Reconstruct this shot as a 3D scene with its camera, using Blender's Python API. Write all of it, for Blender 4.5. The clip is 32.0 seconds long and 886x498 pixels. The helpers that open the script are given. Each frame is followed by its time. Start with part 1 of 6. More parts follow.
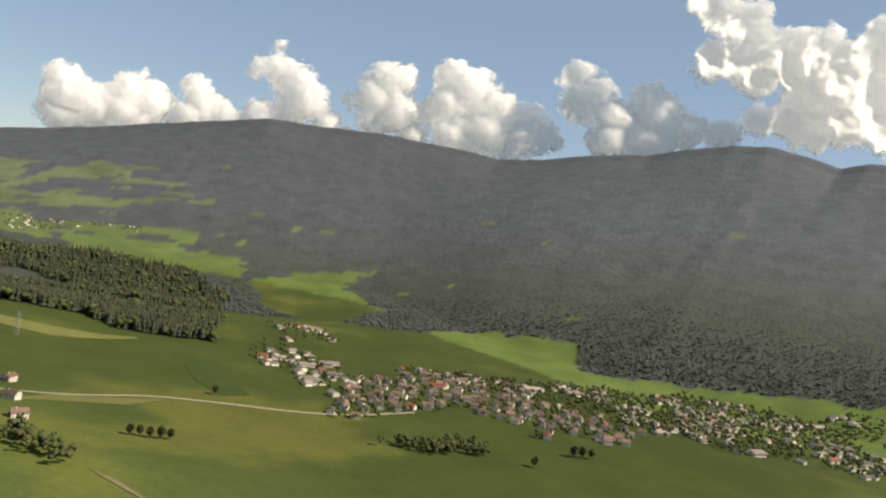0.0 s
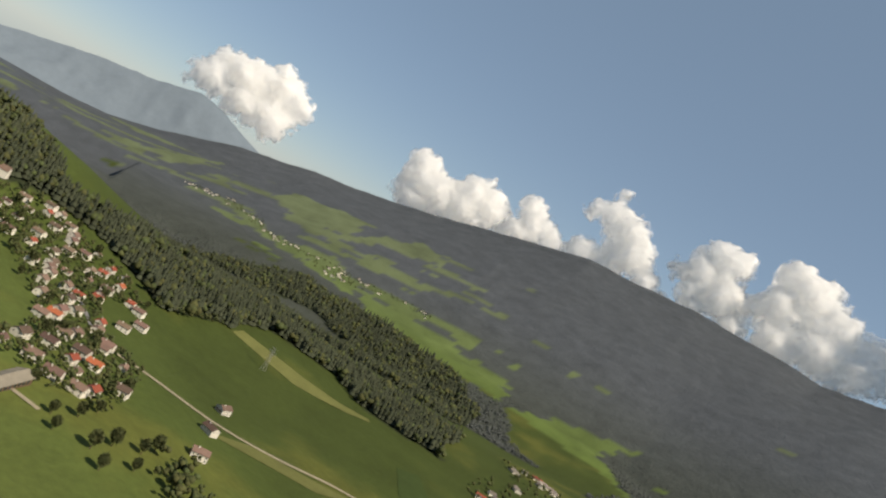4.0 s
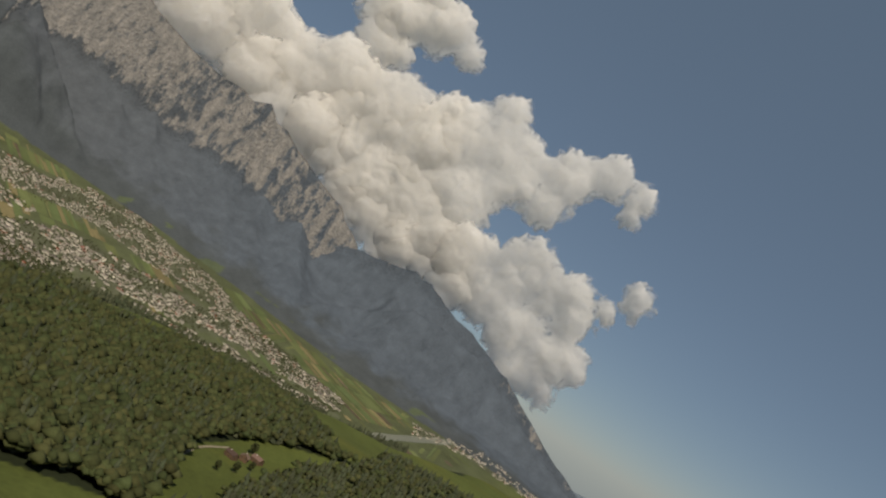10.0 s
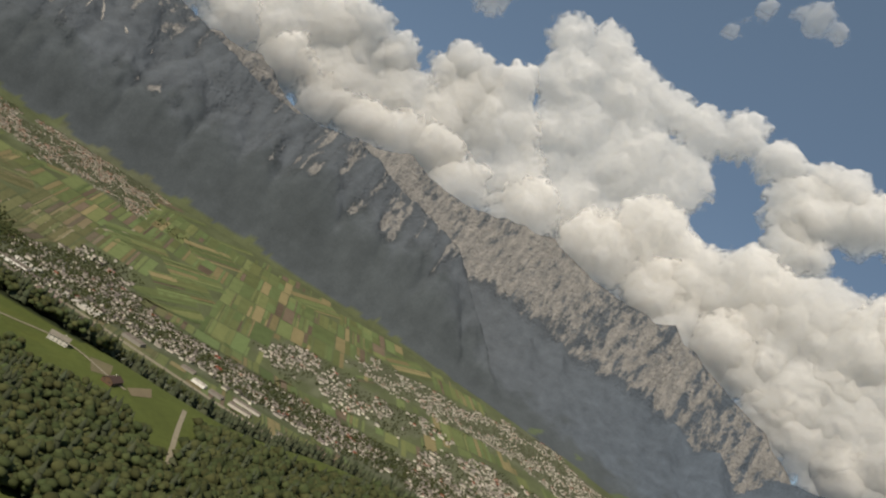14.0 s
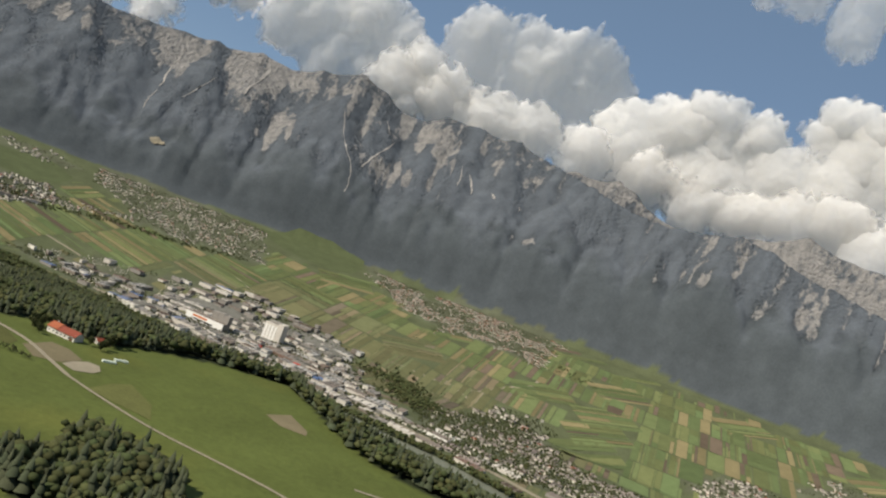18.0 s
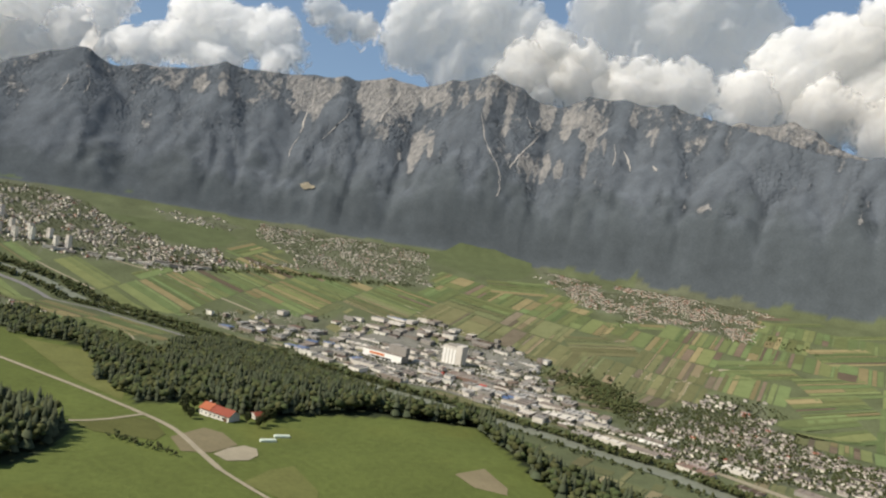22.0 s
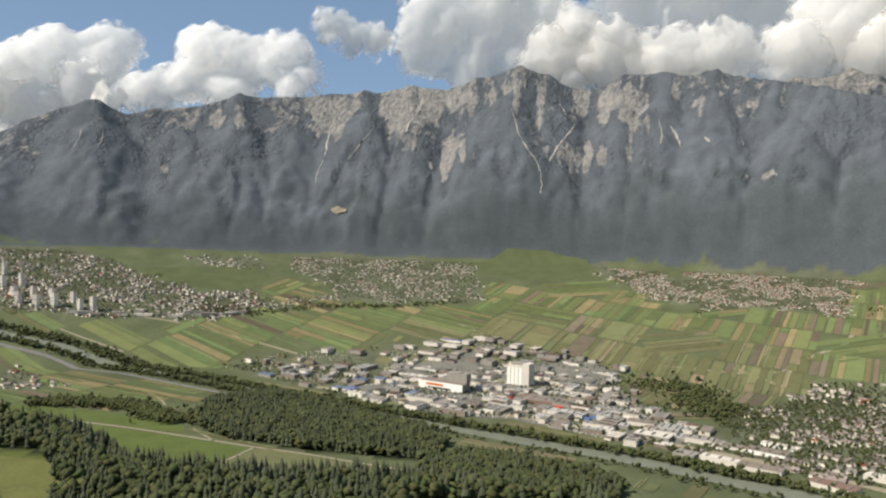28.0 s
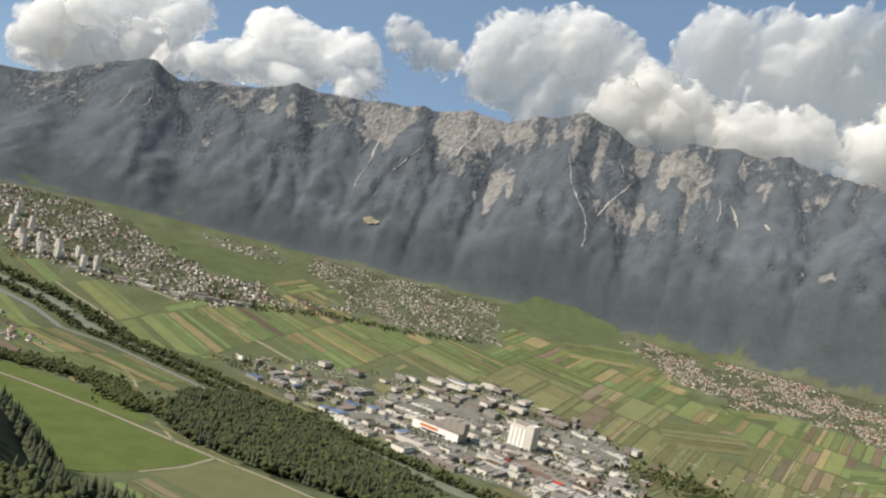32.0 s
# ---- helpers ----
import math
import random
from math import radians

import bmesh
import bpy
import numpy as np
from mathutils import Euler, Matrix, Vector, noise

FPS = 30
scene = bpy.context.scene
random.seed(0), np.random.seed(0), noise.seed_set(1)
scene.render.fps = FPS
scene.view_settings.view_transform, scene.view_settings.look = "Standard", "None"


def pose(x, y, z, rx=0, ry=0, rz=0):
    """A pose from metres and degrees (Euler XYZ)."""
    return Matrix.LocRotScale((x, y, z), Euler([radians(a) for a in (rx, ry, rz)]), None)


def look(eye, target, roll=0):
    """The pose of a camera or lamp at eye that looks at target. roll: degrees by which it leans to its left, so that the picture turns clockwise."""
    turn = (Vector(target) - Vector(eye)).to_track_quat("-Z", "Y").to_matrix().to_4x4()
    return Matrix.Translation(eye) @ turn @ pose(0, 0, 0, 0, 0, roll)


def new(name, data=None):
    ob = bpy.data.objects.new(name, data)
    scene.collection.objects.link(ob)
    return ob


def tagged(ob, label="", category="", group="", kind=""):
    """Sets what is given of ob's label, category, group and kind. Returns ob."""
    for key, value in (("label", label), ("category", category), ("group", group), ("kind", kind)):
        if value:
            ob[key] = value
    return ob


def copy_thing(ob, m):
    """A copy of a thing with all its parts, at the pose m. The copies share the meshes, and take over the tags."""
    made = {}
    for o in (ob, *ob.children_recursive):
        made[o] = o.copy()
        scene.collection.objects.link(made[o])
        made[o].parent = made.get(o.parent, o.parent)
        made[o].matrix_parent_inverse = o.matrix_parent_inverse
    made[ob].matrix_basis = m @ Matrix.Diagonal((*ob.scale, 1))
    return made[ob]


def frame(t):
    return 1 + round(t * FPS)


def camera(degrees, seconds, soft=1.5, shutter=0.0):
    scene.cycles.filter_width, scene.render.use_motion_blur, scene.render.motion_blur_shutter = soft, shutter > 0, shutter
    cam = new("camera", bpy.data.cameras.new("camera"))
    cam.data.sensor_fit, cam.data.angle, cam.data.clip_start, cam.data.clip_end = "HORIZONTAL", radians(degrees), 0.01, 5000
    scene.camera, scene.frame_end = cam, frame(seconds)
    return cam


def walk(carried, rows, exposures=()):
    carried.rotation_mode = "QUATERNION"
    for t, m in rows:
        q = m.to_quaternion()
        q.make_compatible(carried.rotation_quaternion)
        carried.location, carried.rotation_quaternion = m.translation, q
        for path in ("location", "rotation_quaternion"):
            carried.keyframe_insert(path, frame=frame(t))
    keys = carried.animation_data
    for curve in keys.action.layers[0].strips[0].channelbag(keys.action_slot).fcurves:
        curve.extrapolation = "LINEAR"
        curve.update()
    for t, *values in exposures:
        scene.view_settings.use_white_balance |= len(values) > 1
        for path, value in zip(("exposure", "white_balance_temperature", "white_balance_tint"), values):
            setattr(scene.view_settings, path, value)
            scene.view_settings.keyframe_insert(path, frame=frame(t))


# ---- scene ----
# The camera flies in one aircraft turn over a terrace above a wide alpine valley. Metres, z up, y to the north;
# the valley floor is z = 0. Beyond about 2.6 km the land is drawn together towards the viewer to lie within 5 km.
FOV = 59.2
PATH = [
    (0, -523.7, -146.8, 410, -153.8, -2.11, -9.53),
    (0.5, -515.3, -163.9, 410, -152.84, -1.9, -13.71),
    (1, -506.7, -180.8, 410, -150.245, -1.33, -17.245),
    (1.5, -497.6, -197.5, 410, -147.65, -0.76, -20.78),
    (2, -487.8, -213.8, 410, -144.71, -0.01, -24.4),
    (2.5, -477.1, -229.5, 410, -141.1, 0.18, -25.68),
    (4.5, -425, -284.5, 410, -127.22, 1.35, -31.22),
    (5, -410, -296.1, 410, -123.34, 2.61, -31.39),
    (5.5, -394.2, -306.7, 410, -119.93, 3.77, -31.86),
    (6, -377.8, -316.3, 410, -116.54, 4.96, -31.74),
    (6.5, -360.8, -324.7, 410, -112.51, 5.68, -31.75),
    (7, -343.2, -331.8, 410, -108.21, 5.98, -32.89),
    (7.5, -325.1, -337.6, 410, -104.08, 6.52, -33.93),
    (8, -306.6, -342, 410, -99.66, 7.2, -33.63),
    (8.5, -287.8, -345, 410, -94.91, 7.59, -33.03),
    (9, -268.9, -346.5, 410, -90.54, 7.78, -33),
    (9.5, -249.9, -346.5, 410, -86.41, 8.19, -32.99),
    (10, -231, -344.9, 410, -81.74, 8.47, -32.86),
    (10.5, -212.3, -341.6, 410, -76.73, 8.25, -32.73),
    (11, -193.9, -336.8, 410, -72.2, 7.98, -32.44),
    (11.5, -176, -330.5, 410, -67.9, 7.75, -31.74),
    (12, -158.6, -322.8, 410, -63.5, 7.54, -31.22),
    (12.5, -141.9, -313.7, 410, -59.39, 7.49, -31.68),
    (13, -125.9, -303.6, 410, -55.54, 7.34, -32.53),
    (13.5, -110.5, -292.4, 410, -51.49, 6.81, -32.86),
    (14, -96.1, -280, 410, -47.01, 5.95, -32.59),
    (14.5, -82.6, -266.6, 410, -42.46, 5, -31.94),
    (16.5, -40.4, -203.8, 410, -24.69, 1.82, -24.75),
    (17, -32.9, -186.3, 410, -21.13, 1.78, -23.43),
    (17.5, -26.4, -168.5, 410, -17.96, 1.12, -22.38),
    (18, -20.9, -150.3, 410, -15.04, 0.69, -20.61),
    (18.5, -16.3, -131.8, 410, -12.65, 0.18, -18.84),
    (19, -12.5, -113.2, 410, -10.36, -0.22, -16.29),
    (19.5, -9.3, -94.5, 410, -8.37, -0.67, -15.05),
    (20, -6.6, -75.7, 410, -6.69, -1.5, -14.27),
    (20.5, -4.5, -56.8, 410, -5.54, -1.39, -12.21),
    (21, -2.7, -37.9, 410, -4.61, -1.61, -11.05),
    (21.5, -1.2, -19, 410, -3.67, -1.86, -9.38),
    (22, 0, 0, 410, -2.85, -2.33, -9.16),
    (22.5, 1, 19, 410, -2.31, -2.63, -9.88),
    (23, 1.8, 38, 410, -2.15, -2.4, -9.48),
    (23.5, 2.5, 56.9, 410, -1.61, -2.33, -7.54),
    (24, 3, 75.9, 410, -0.75, -2.53, -6.65),
    (24.5, 3.2, 94.9, 410, -0.39, -2.81, -5.45),
    (25, 3.3, 113.9, 410, -0.21, -2.84, -4.91),
    (25.5, 3.4, 132.9, 410, -0.13, -2.55, -3.35),
    (27.5, 3.6, 208.9, 410, 0.17, -2.01, -1.45),
    (28, 3.6, 227.9, 410, 0.16, -1.96, -1.32),
    (28.5, 3.6, 246.9, 410, 0.07, -1.75, -3.17),
    (29, 3.6, 265.9, 410, -0.02, -1.83, -6.98),
    (29.5, 3.7, 284.9, 410, -0.37, -1.83, -7.76),
    (30, 3.8, 303.9, 410, -0, -1.43, -7.48),
    (30.5, 3.8, 322.9, 410, 0.54, -1.29, -8.49),
    (31, 3.5, 341.9, 410, 1.24, -0.84, -9.51),
    (31.5, 3, 360.9, 410, 1.73, -0.61, -11.72),
    (32, 2.3, 379.9, 410, 2.53, -0.07, -13.27),
]
cam = camera(FOV, 32.0, soft=2.3)
walk(cam, [(t, pose(x, y, z, 90 + p, r, w)) for t, x, y, z, w, p, r in PATH],
     exposures=[(0.0, 1.02, 7400, 11), (2.0, 0.93, 7300, 11), (4.5, 0.62, 7150, 11), (8.0, -0.02, 7200, 11), (10.0, -0.12, 7100, 11), (12.0, -0.05, 6800, 10), (14.0, 0.12, 6800, 10), (18.0, 0.5, 6550, 10), (24.0, 0.77, 6480, 10), (32.0, 0.84, 6550, 10)])

# ---- light ----
SUN_AZ, SUN_EL = 249.0, 43.0
world = bpy.data.worlds.new("world")
scene.world = world
world.use_nodes = True
wn = world.node_tree
sky = wn.nodes.new("ShaderNodeTexSky")
sky.sky_type, sky.sun_disc = "NISHITA", False
sky.sun_elevation, sky.sun_rotation = radians(SUN_EL), radians(SUN_AZ)
sky.altitude, sky.air_density, sky.dust_density, sky.ozone_density = 900, 0.8, 0.3, 1.3
# summer haze evens the clear sky out
haze = wn.nodes.new("ShaderNodeMix")
haze.data_type = "RGBA"
haze.inputs["Factor"].default_value = 0.62
haze.inputs["B"].default_value = (1.6, 2.4, 3.4, 1)
wn.links.new(sky.outputs[0], haze.inputs["A"])
wn.links.new(haze.outputs["Result"], wn.nodes["Background"].inputs["Color"])
wn.nodes["Background"].inputs["Strength"].default_value = 0.078
sun_data = bpy.data.lights.new("sun", "SUN")
sun_data.energy, sun_data.angle, sun_data.color = 3.7, radians(0.53), (1.0, 0.92, 0.80)
sun = new("sun", sun_data)
a, e = radians(SUN_AZ), radians(SUN_EL)
sun.matrix_world = look((math.sin(a) * math.cos(e) * 900, math.cos(a) * math.cos(e) * 900, math.sin(e) * 900 + 400), (0, 0, 400))


# ---- materials ----
def material(name, colour=(0.5, 0.5, 0.5), rough=0.85, metal=0.0, var=0.25, scale=0.5, fine=8.0, bump=0.0, island=0.0,
             objvar=0.0, attr="", hue=0.0, spec=0.25):
    """A surface with two scales of variation, an optional land-cover attribute, and a tone per piece."""
    m = bpy.data.materials.new(name)
    m.use_nodes = True
    nt = m.node_tree
    n, l = nt.nodes, nt.links
    bsdf = n["Principled BSDF"]
    bsdf.inputs["Roughness"].default_value, bsdf.inputs["Metallic"].default_value = rough, metal
    bsdf.inputs["Specular IOR Level"].default_value = spec
    geo = n.new("ShaderNodeNewGeometry")
    if attr:
        src = n.new("ShaderNodeAttribute")
        src.attribute_name = attr
        col = src.outputs["Color"]
    else:
        src = n.new("ShaderNodeRGB")
        src.outputs[0].default_value = (*colour, 1)
        col = src.outputs[0]
    big, small = n.new("ShaderNodeTexNoise"), n.new("ShaderNodeTexNoise")
    for tex, s, d in ((big, scale, 4), (small, fine, 6)):
        tex.inputs["Scale"].default_value, tex.inputs["Detail"].default_value = s, d
        tex.inputs["Roughness"].default_value = 0.65
        l.new(geo.outputs["Position"], tex.inputs["Vector"])
    add = n.new("ShaderNodeMath")
    add.operation = "ADD"
    l.new(big.outputs["Fac"], add.inputs[0])
    l.new(small.outputs["Fac"], add.inputs[1])
    fac = add.outputs[0]
    rng = n.new("ShaderNodeMapRange")
    rng.inputs["From Min"].default_value, rng.inputs["From Max"].default_value = 0.7, 1.3
    rng.inputs["To Min"].default_value, rng.inputs["To Max"].default_value = 1 - var, 1 + var
    l.new(fac, rng.inputs["Value"])
    value = rng.outputs[0]
    hsv = n.new("ShaderNodeHueSaturation")
    l.new(col, hsv.inputs["Color"])
    rnd = None
    if island:
        rnd, amount = geo.outputs["Random Per Island"], island
    elif objvar:
        info = n.new("ShaderNodeObjectInfo")
        rnd, amount = info.outputs["Random"], objvar
    if rnd:
        r2 = n.new("ShaderNodeMapRange")
        r2.inputs["To Min"].default_value, r2.inputs["To Max"].default_value = 1 - amount, 1 + amount
        l.new(rnd, r2.inputs["Value"])
        mul = n.new("ShaderNodeMath")
        mul.operation = "MULTIPLY"
        l.new(value, mul.inputs[0])
        l.new(r2.outputs[0], mul.inputs[1])
        value = mul.outputs[0]
        if hue:
            wn2 = n.new("ShaderNodeTexWhiteNoise")
            wn2.noise_dimensions = "1D"
            l.new(rnd, wn2.inputs["W"])
            r3 = n.new("ShaderNodeMapRange")
            r3.inputs["To Min"].default_value, r3.inputs["To Max"].default_value = 0.5 - hue, 0.5 + hue
            l.new(wn2.outputs["Value"], r3.inputs["Value"])
            l.new(r3.outputs[0], hsv.inputs["Hue"])
    l.new(value, hsv.inputs["Value"])
    l.new(hsv.outputs[0], bsdf.inputs["Base Color"])
    if bump:
        b = n.new("ShaderNodeBump")
        b.inputs["Strength"].default_value, b.inputs["Distance"].default_value = 0.6, bump
        l.new(fac, b.inputs["Height"])
        l.new(b.outputs[0], bsdf.inputs["Normal"])
    return m


GROUND = material("ground_cover", attr="cover", rough=0.95, var=0.2, scale=0.012, fine=0.14, bump=1.3, spec=0.1)


def bare_rock(m):
    """Lets pale limestone break through the cover where its 'bare' share is high, in ragged patches."""
    n, l = m.node_tree.nodes, m.node_tree.links
    bsdf = n["Principled BSDF"]
    old = bsdf.inputs["Base Color"].links[0].from_socket
    geo, share = n.new("ShaderNodeNewGeometry"), n.new("ShaderNodeAttribute")
    share.attribute_name = "bare"
    ragged, grain = n.new("ShaderNodeTexNoise"), n.new("ShaderNodeTexNoise")
    tall = n.new("ShaderNodeVectorMath")
    tall.operation = "MULTIPLY"
    tall.inputs[1].default_value = (1.0, 1.0, 0.28)
    l.new(geo.outputs["Position"], tall.inputs[0])
    for tex, s, d, rough in ((ragged, 0.026, 10, 0.70), (grain, 0.035, 9, 0.7)):
        tex.inputs["Scale"].default_value, tex.inputs["Detail"].default_value = s, d
        tex.inputs["Roughness"].default_value = rough
        l.new(tall.outputs[0], tex.inputs["Vector"])
    add = n.new("ShaderNodeMath")
    add.operation = "ADD"
    l.new(share.outputs["Fac"], add.inputs[0])
    l.new(ragged.outputs["Fac"], add.inputs[1])
    step = n.new("ShaderNodeMapRange")
    step.interpolation_type = "SMOOTHSTEP"
    step.inputs["From Min"].default_value, step.inputs["From Max"].default_value = 0.97, 1.11
    step.inputs["To Max"].default_value = 0.92
    l.new(add.outputs[0], step.inputs["Value"])
    tone = n.new("ShaderNodeValToRGB")
    tone.color_ramp.elements[0].position, tone.color_ramp.elements[1].position = 0.3, 0.72
    tone.color_ramp.elements[0].color = (0.145, 0.147, 0.148, 1)
    tone.color_ramp.elements[1].color = (0.385, 0.362, 0.33, 1)
    l.new(grain.outputs["Fac"], tone.inputs["Fac"])
    mix = n.new("ShaderNodeMix")
    mix.data_type = "RGBA"
    l.new(step.outputs[0], mix.inputs["Factor"])
    l.new(old, mix.inputs["A"])
    l.new(tone.outputs["Color"], mix.inputs["B"])
    l.new(mix.outputs["Result"], bsdf.inputs["Base Color"])
    # crags and tree crowns on the mountain faces
    rugged, crowns, sum_h, relief = n.new("ShaderNodeAttribute"), n.new("ShaderNodeTexNoise"), n.new("ShaderNodeMath"), n.new("ShaderNodeBump")
    rugged.attribute_name = "rugged"
    crowns.inputs["Scale"].default_value, crowns.inputs["Detail"].default_value = 0.06, 6
    l.new(geo.outputs["Position"], crowns.inputs["Vector"])
    sum_h.operation = "ADD"
    l.new(ragged.outputs["Fac"], sum_h.inputs[0])
    l.new(crowns.outputs["Fac"], sum_h.inputs[1])
    relief.inputs["Distance"].default_value = 21.0
    l.new(rugged.outputs["Fac"], relief.inputs["Strength"])
    l.new(sum_h.outputs[0], relief.inputs["Height"])
    l.new(bsdf.inputs["Normal"].links[0].from_socket, relief.inputs["Normal"])
    l.new(relief.outputs[0], bsdf.inputs["Normal"])


bare_rock(GROUND)
CONIFER = material("conifer_needles", (0.058, 0.067, 0.038), 0.9, var=0.25, scale=0.012, fine=0.9, island=0.2, hue=0.02, spec=0.1)
LEAF = material("broad_leaves", (0.058, 0.066, 0.026), 0.85, var=0.25, scale=0.03, fine=0.9, island=0.28, hue=0.03, spec=0.1)
# conifer colour darkened to hold the shade of the backlit southern woods
SHADED_NEEDLES = material("shaded_conifer_needles", (0.042, 0.049, 0.030), 0.9, var=0.25, scale=0.012, fine=0.9, island=0.15, hue=0.01, spec=0.1)
# needle colour lightened and blued, so distant haze sits in the canopy
HAZED_FOREST = material("hazed_forest_canopy", (0.074, 0.082, 0.078), 0.9, var=0.2, scale=0.012, fine=0.9, island=0.06, hue=0.01, spec=0.1)
BARK = material("bark", (0.09, 0.065, 0.045), 0.95, var=0.3, scale=2, fine=12)
FIELD = material("field_crop", (0.136, 0.138, 0.066), 0.95, var=0.16, scale=0.03, fine=0.4, objvar=0.24, hue=0.025, spec=0.1)
HAY = material("dry_field", (0.185, 0.155, 0.092), 0.95, var=0.16, scale=0.03, fine=0.4, objvar=0.25, hue=0.015, spec=0.1)
SOIL = material("ploughed_soil", (0.145, 0.122, 0.085), 0.95, var=0.2, scale=0.03, fine=0.4, objvar=0.3, spec=0.1)
GRAVEL = material("gravel_track", (0.27, 0.235, 0.165), 0.95, var=0.18, scale=0.1, fine=1.5)
ASPHALT = material("road_asphalt", (0.17, 0.165, 0.16), 0.9, var=0.2, scale=0.05, fine=1.5)
YARD = material("paved_yard", (0.150, 0.146, 0.122), 0.9, var=0.3, scale=0.03, fine=0.25)
WATER = material("river_water", (0.17, 0.18, 0.135), 0.35, var=0.12, scale=0.02, fine=0.2, spec=0.5)
# blue haze of distance mixed into the far range's rock colour
HAZED_ROCK = material("hazed_far_mountain", (0.14, 0.175, 0.21), 0.95, var=0.08, scale=0.004, fine=0.03, spec=0.1)
SCREE_STONE = material("scree_stone", (0.33, 0.31, 0.28), 0.95, var=0.3, scale=0.05, fine=0.3)
CLOVER = material("clover_field", (0.036, 0.054, 0.015), 0.95, var=0.2, scale=0.03, fine=0.3, objvar=0.15, spec=0.1)
MOWN = material("mown_meadow", (0.104, 0.108, 0.036), 0.95, var=0.2, scale=0.03, fine=0.3, objvar=0.2, spec=0.1)
LEA = material("lush_meadow", (0.088, 0.112, 0.034), 0.95, var=0.2, scale=0.02, fine=0.3, spec=0.1)
HIGH_LEA = material("muted_meadow", (0.082, 0.098, 0.046), 0.95, var=0.2, scale=0.02, fine=0.3, spec=0.1)
PLASTER = material("white_plaster", (0.62, 0.575, 0.49), 0.9, var=0.08, scale=0.2, fine=3, island=0.35, hue=0.02)
PLASTER_ONE = material("house_plaster", (0.62, 0.585, 0.51), 0.9, var=0.08, scale=0.3, fine=4, objvar=0.16, hue=0.02)
ROOF = material("roof_tiles", (0.19, 0.16, 0.138), 0.85, var=0.22, scale=0.3, fine=2.5, island=0.5, hue=0.02)
ROOF_ONE = material("house_roof_tiles", (0.135, 0.09, 0.068), 0.85, var=0.22, scale=0.4, fine=3.5, objvar=0.45, hue=0.02)
ROOF_RED = material("red_roof_tiles", (0.24, 0.062, 0.036), 0.8, var=0.18, scale=0.4, fine=3.0, objvar=0.15)
ROOF_ORANGE = material("orange_roof_tiles", (0.33, 0.10, 0.046), 0.8, var=0.18, scale=0.4, fine=3.0)
ROOF_FLAT = material("flat_roof", (0.26, 0.225, 0.18), 0.85, var=0.22, scale=0.05, fine=0.6, island=0.5, hue=0.02)
PALE_ROOF = material("pale_sheet_roof", (0.33, 0.32, 0.295), 0.7, var=0.15, scale=0.05, fine=0.6, objvar=0.3)
TIMBER = material("weathered_timber", (0.12, 0.075, 0.045), 0.9, var=0.25, scale=0.5, fine=5)
GLASS = material("window_glass", (0.03, 0.035, 0.045), 0.15, var=0.1, spec=0.6)
CONCRETE = material("pale_concrete", (0.56, 0.52, 0.45), 0.9, var=0.1, scale=0.06, fine=0.8)
CONCRETE_DARK = material("grey_concrete", (0.26, 0.24, 0.21), 0.9, var=0.12, scale=0.06, fine=0.8)
WHITE_WALL = material("white_cladding", (0.80, 0.78, 0.72), 0.7, var=0.06, scale=0.1, fine=1.0)
ORANGE = material("orange_band", (0.55, 0.17, 0.05), 0.7, var=0.08)
RED = material("red_paint", (0.48, 0.05, 0.03), 0.6, var=0.15)
BLUE = material("blue_sheet_metal", (0.10, 0.16, 0.30), 0.6, var=0.2, scale=0.1, fine=1)
TARP = material("pale_green_tarpaulin", (0.56, 0.61, 0.51), 0.6, var=0.1, scale=0.3, fine=2)
STEEL = material("galvanised_steel", (0.45, 0.45, 0.45), 0.45, metal=0.6, var=0.1)
CLOUD = material("cloud_vapour", (0.88, 0.855, 0.81), 1.0, var=0.04, scale=0.011, fine=0.05, bump=3.5, spec=0.0)
# light wanders deep through the vapour
cn = CLOUD.node_tree
vapour = cn.nodes["Principled BSDF"]
vapour.inputs["Subsurface Weight"].default_value = 1.0
vapour.inputs["Subsurface Radius"].default_value = (1.0, 1.0, 1.0)
vapour.inputs["Subsurface Scale"].default_value = 320.0
through_light, blend = cn.nodes.new("ShaderNodeBsdfTranslucent"), cn.nodes.new("ShaderNodeMixShader")
through_light.inputs["Color"].default_value = (0.98, 0.97, 0.955, 1)
blend.inputs["Fac"].default_value = 0.5
cn.links.new(cn.nodes["Principled BSDF"].inputs["Normal"].links[0].from_socket, through_light.inputs["Normal"])
cn.links.new(cn.nodes["Principled BSDF"].outputs[0], blend.inputs[1])
cn.links.new(through_light.outputs[0], blend.inputs[2])
# thin vapour at the rims lets the sky through
dense, thin, clear = cn.nodes.new("ShaderNodeAttribute"), cn.nodes.new("ShaderNodeMixShader"), cn.nodes.new("ShaderNodeBsdfTransparent")
dense.attribute_name = "dense"
cn.links.new(dense.outputs["Fac"], thin.inputs["Fac"])
cn.links.new(clear.outputs[0], thin.inputs[1])
cn.links.new(blend.outputs[0], thin.inputs[2])
cn.links.new(thin.outputs[0], cn.nodes["Material Output"].inputs["Surface"])


# ---- helpers of this scene ----
def hashed(ix, iy, seed):
    v = np.sin(ix * 127.1 + iy * 311.7 + seed * 74.7) * 43758.5453
    return v - np.floor(v)


def value_noise(x, y, seed=0.0):
    ix, iy = np.floor(x), np.floor(y)
    fx, fy = x - ix, y - iy
    fx, fy = fx * fx * (3 - 2 * fx), fy * fy * (3 - 2 * fy)
    a0 = hashed(ix, iy, seed) * (1 - fx) + hashed(ix + 1, iy, seed) * fx
    a1 = hashed(ix, iy + 1, seed) * (1 - fx) + hashed(ix + 1, iy + 1, seed) * fx
    return a0 * (1 - fy) + a1 * fy


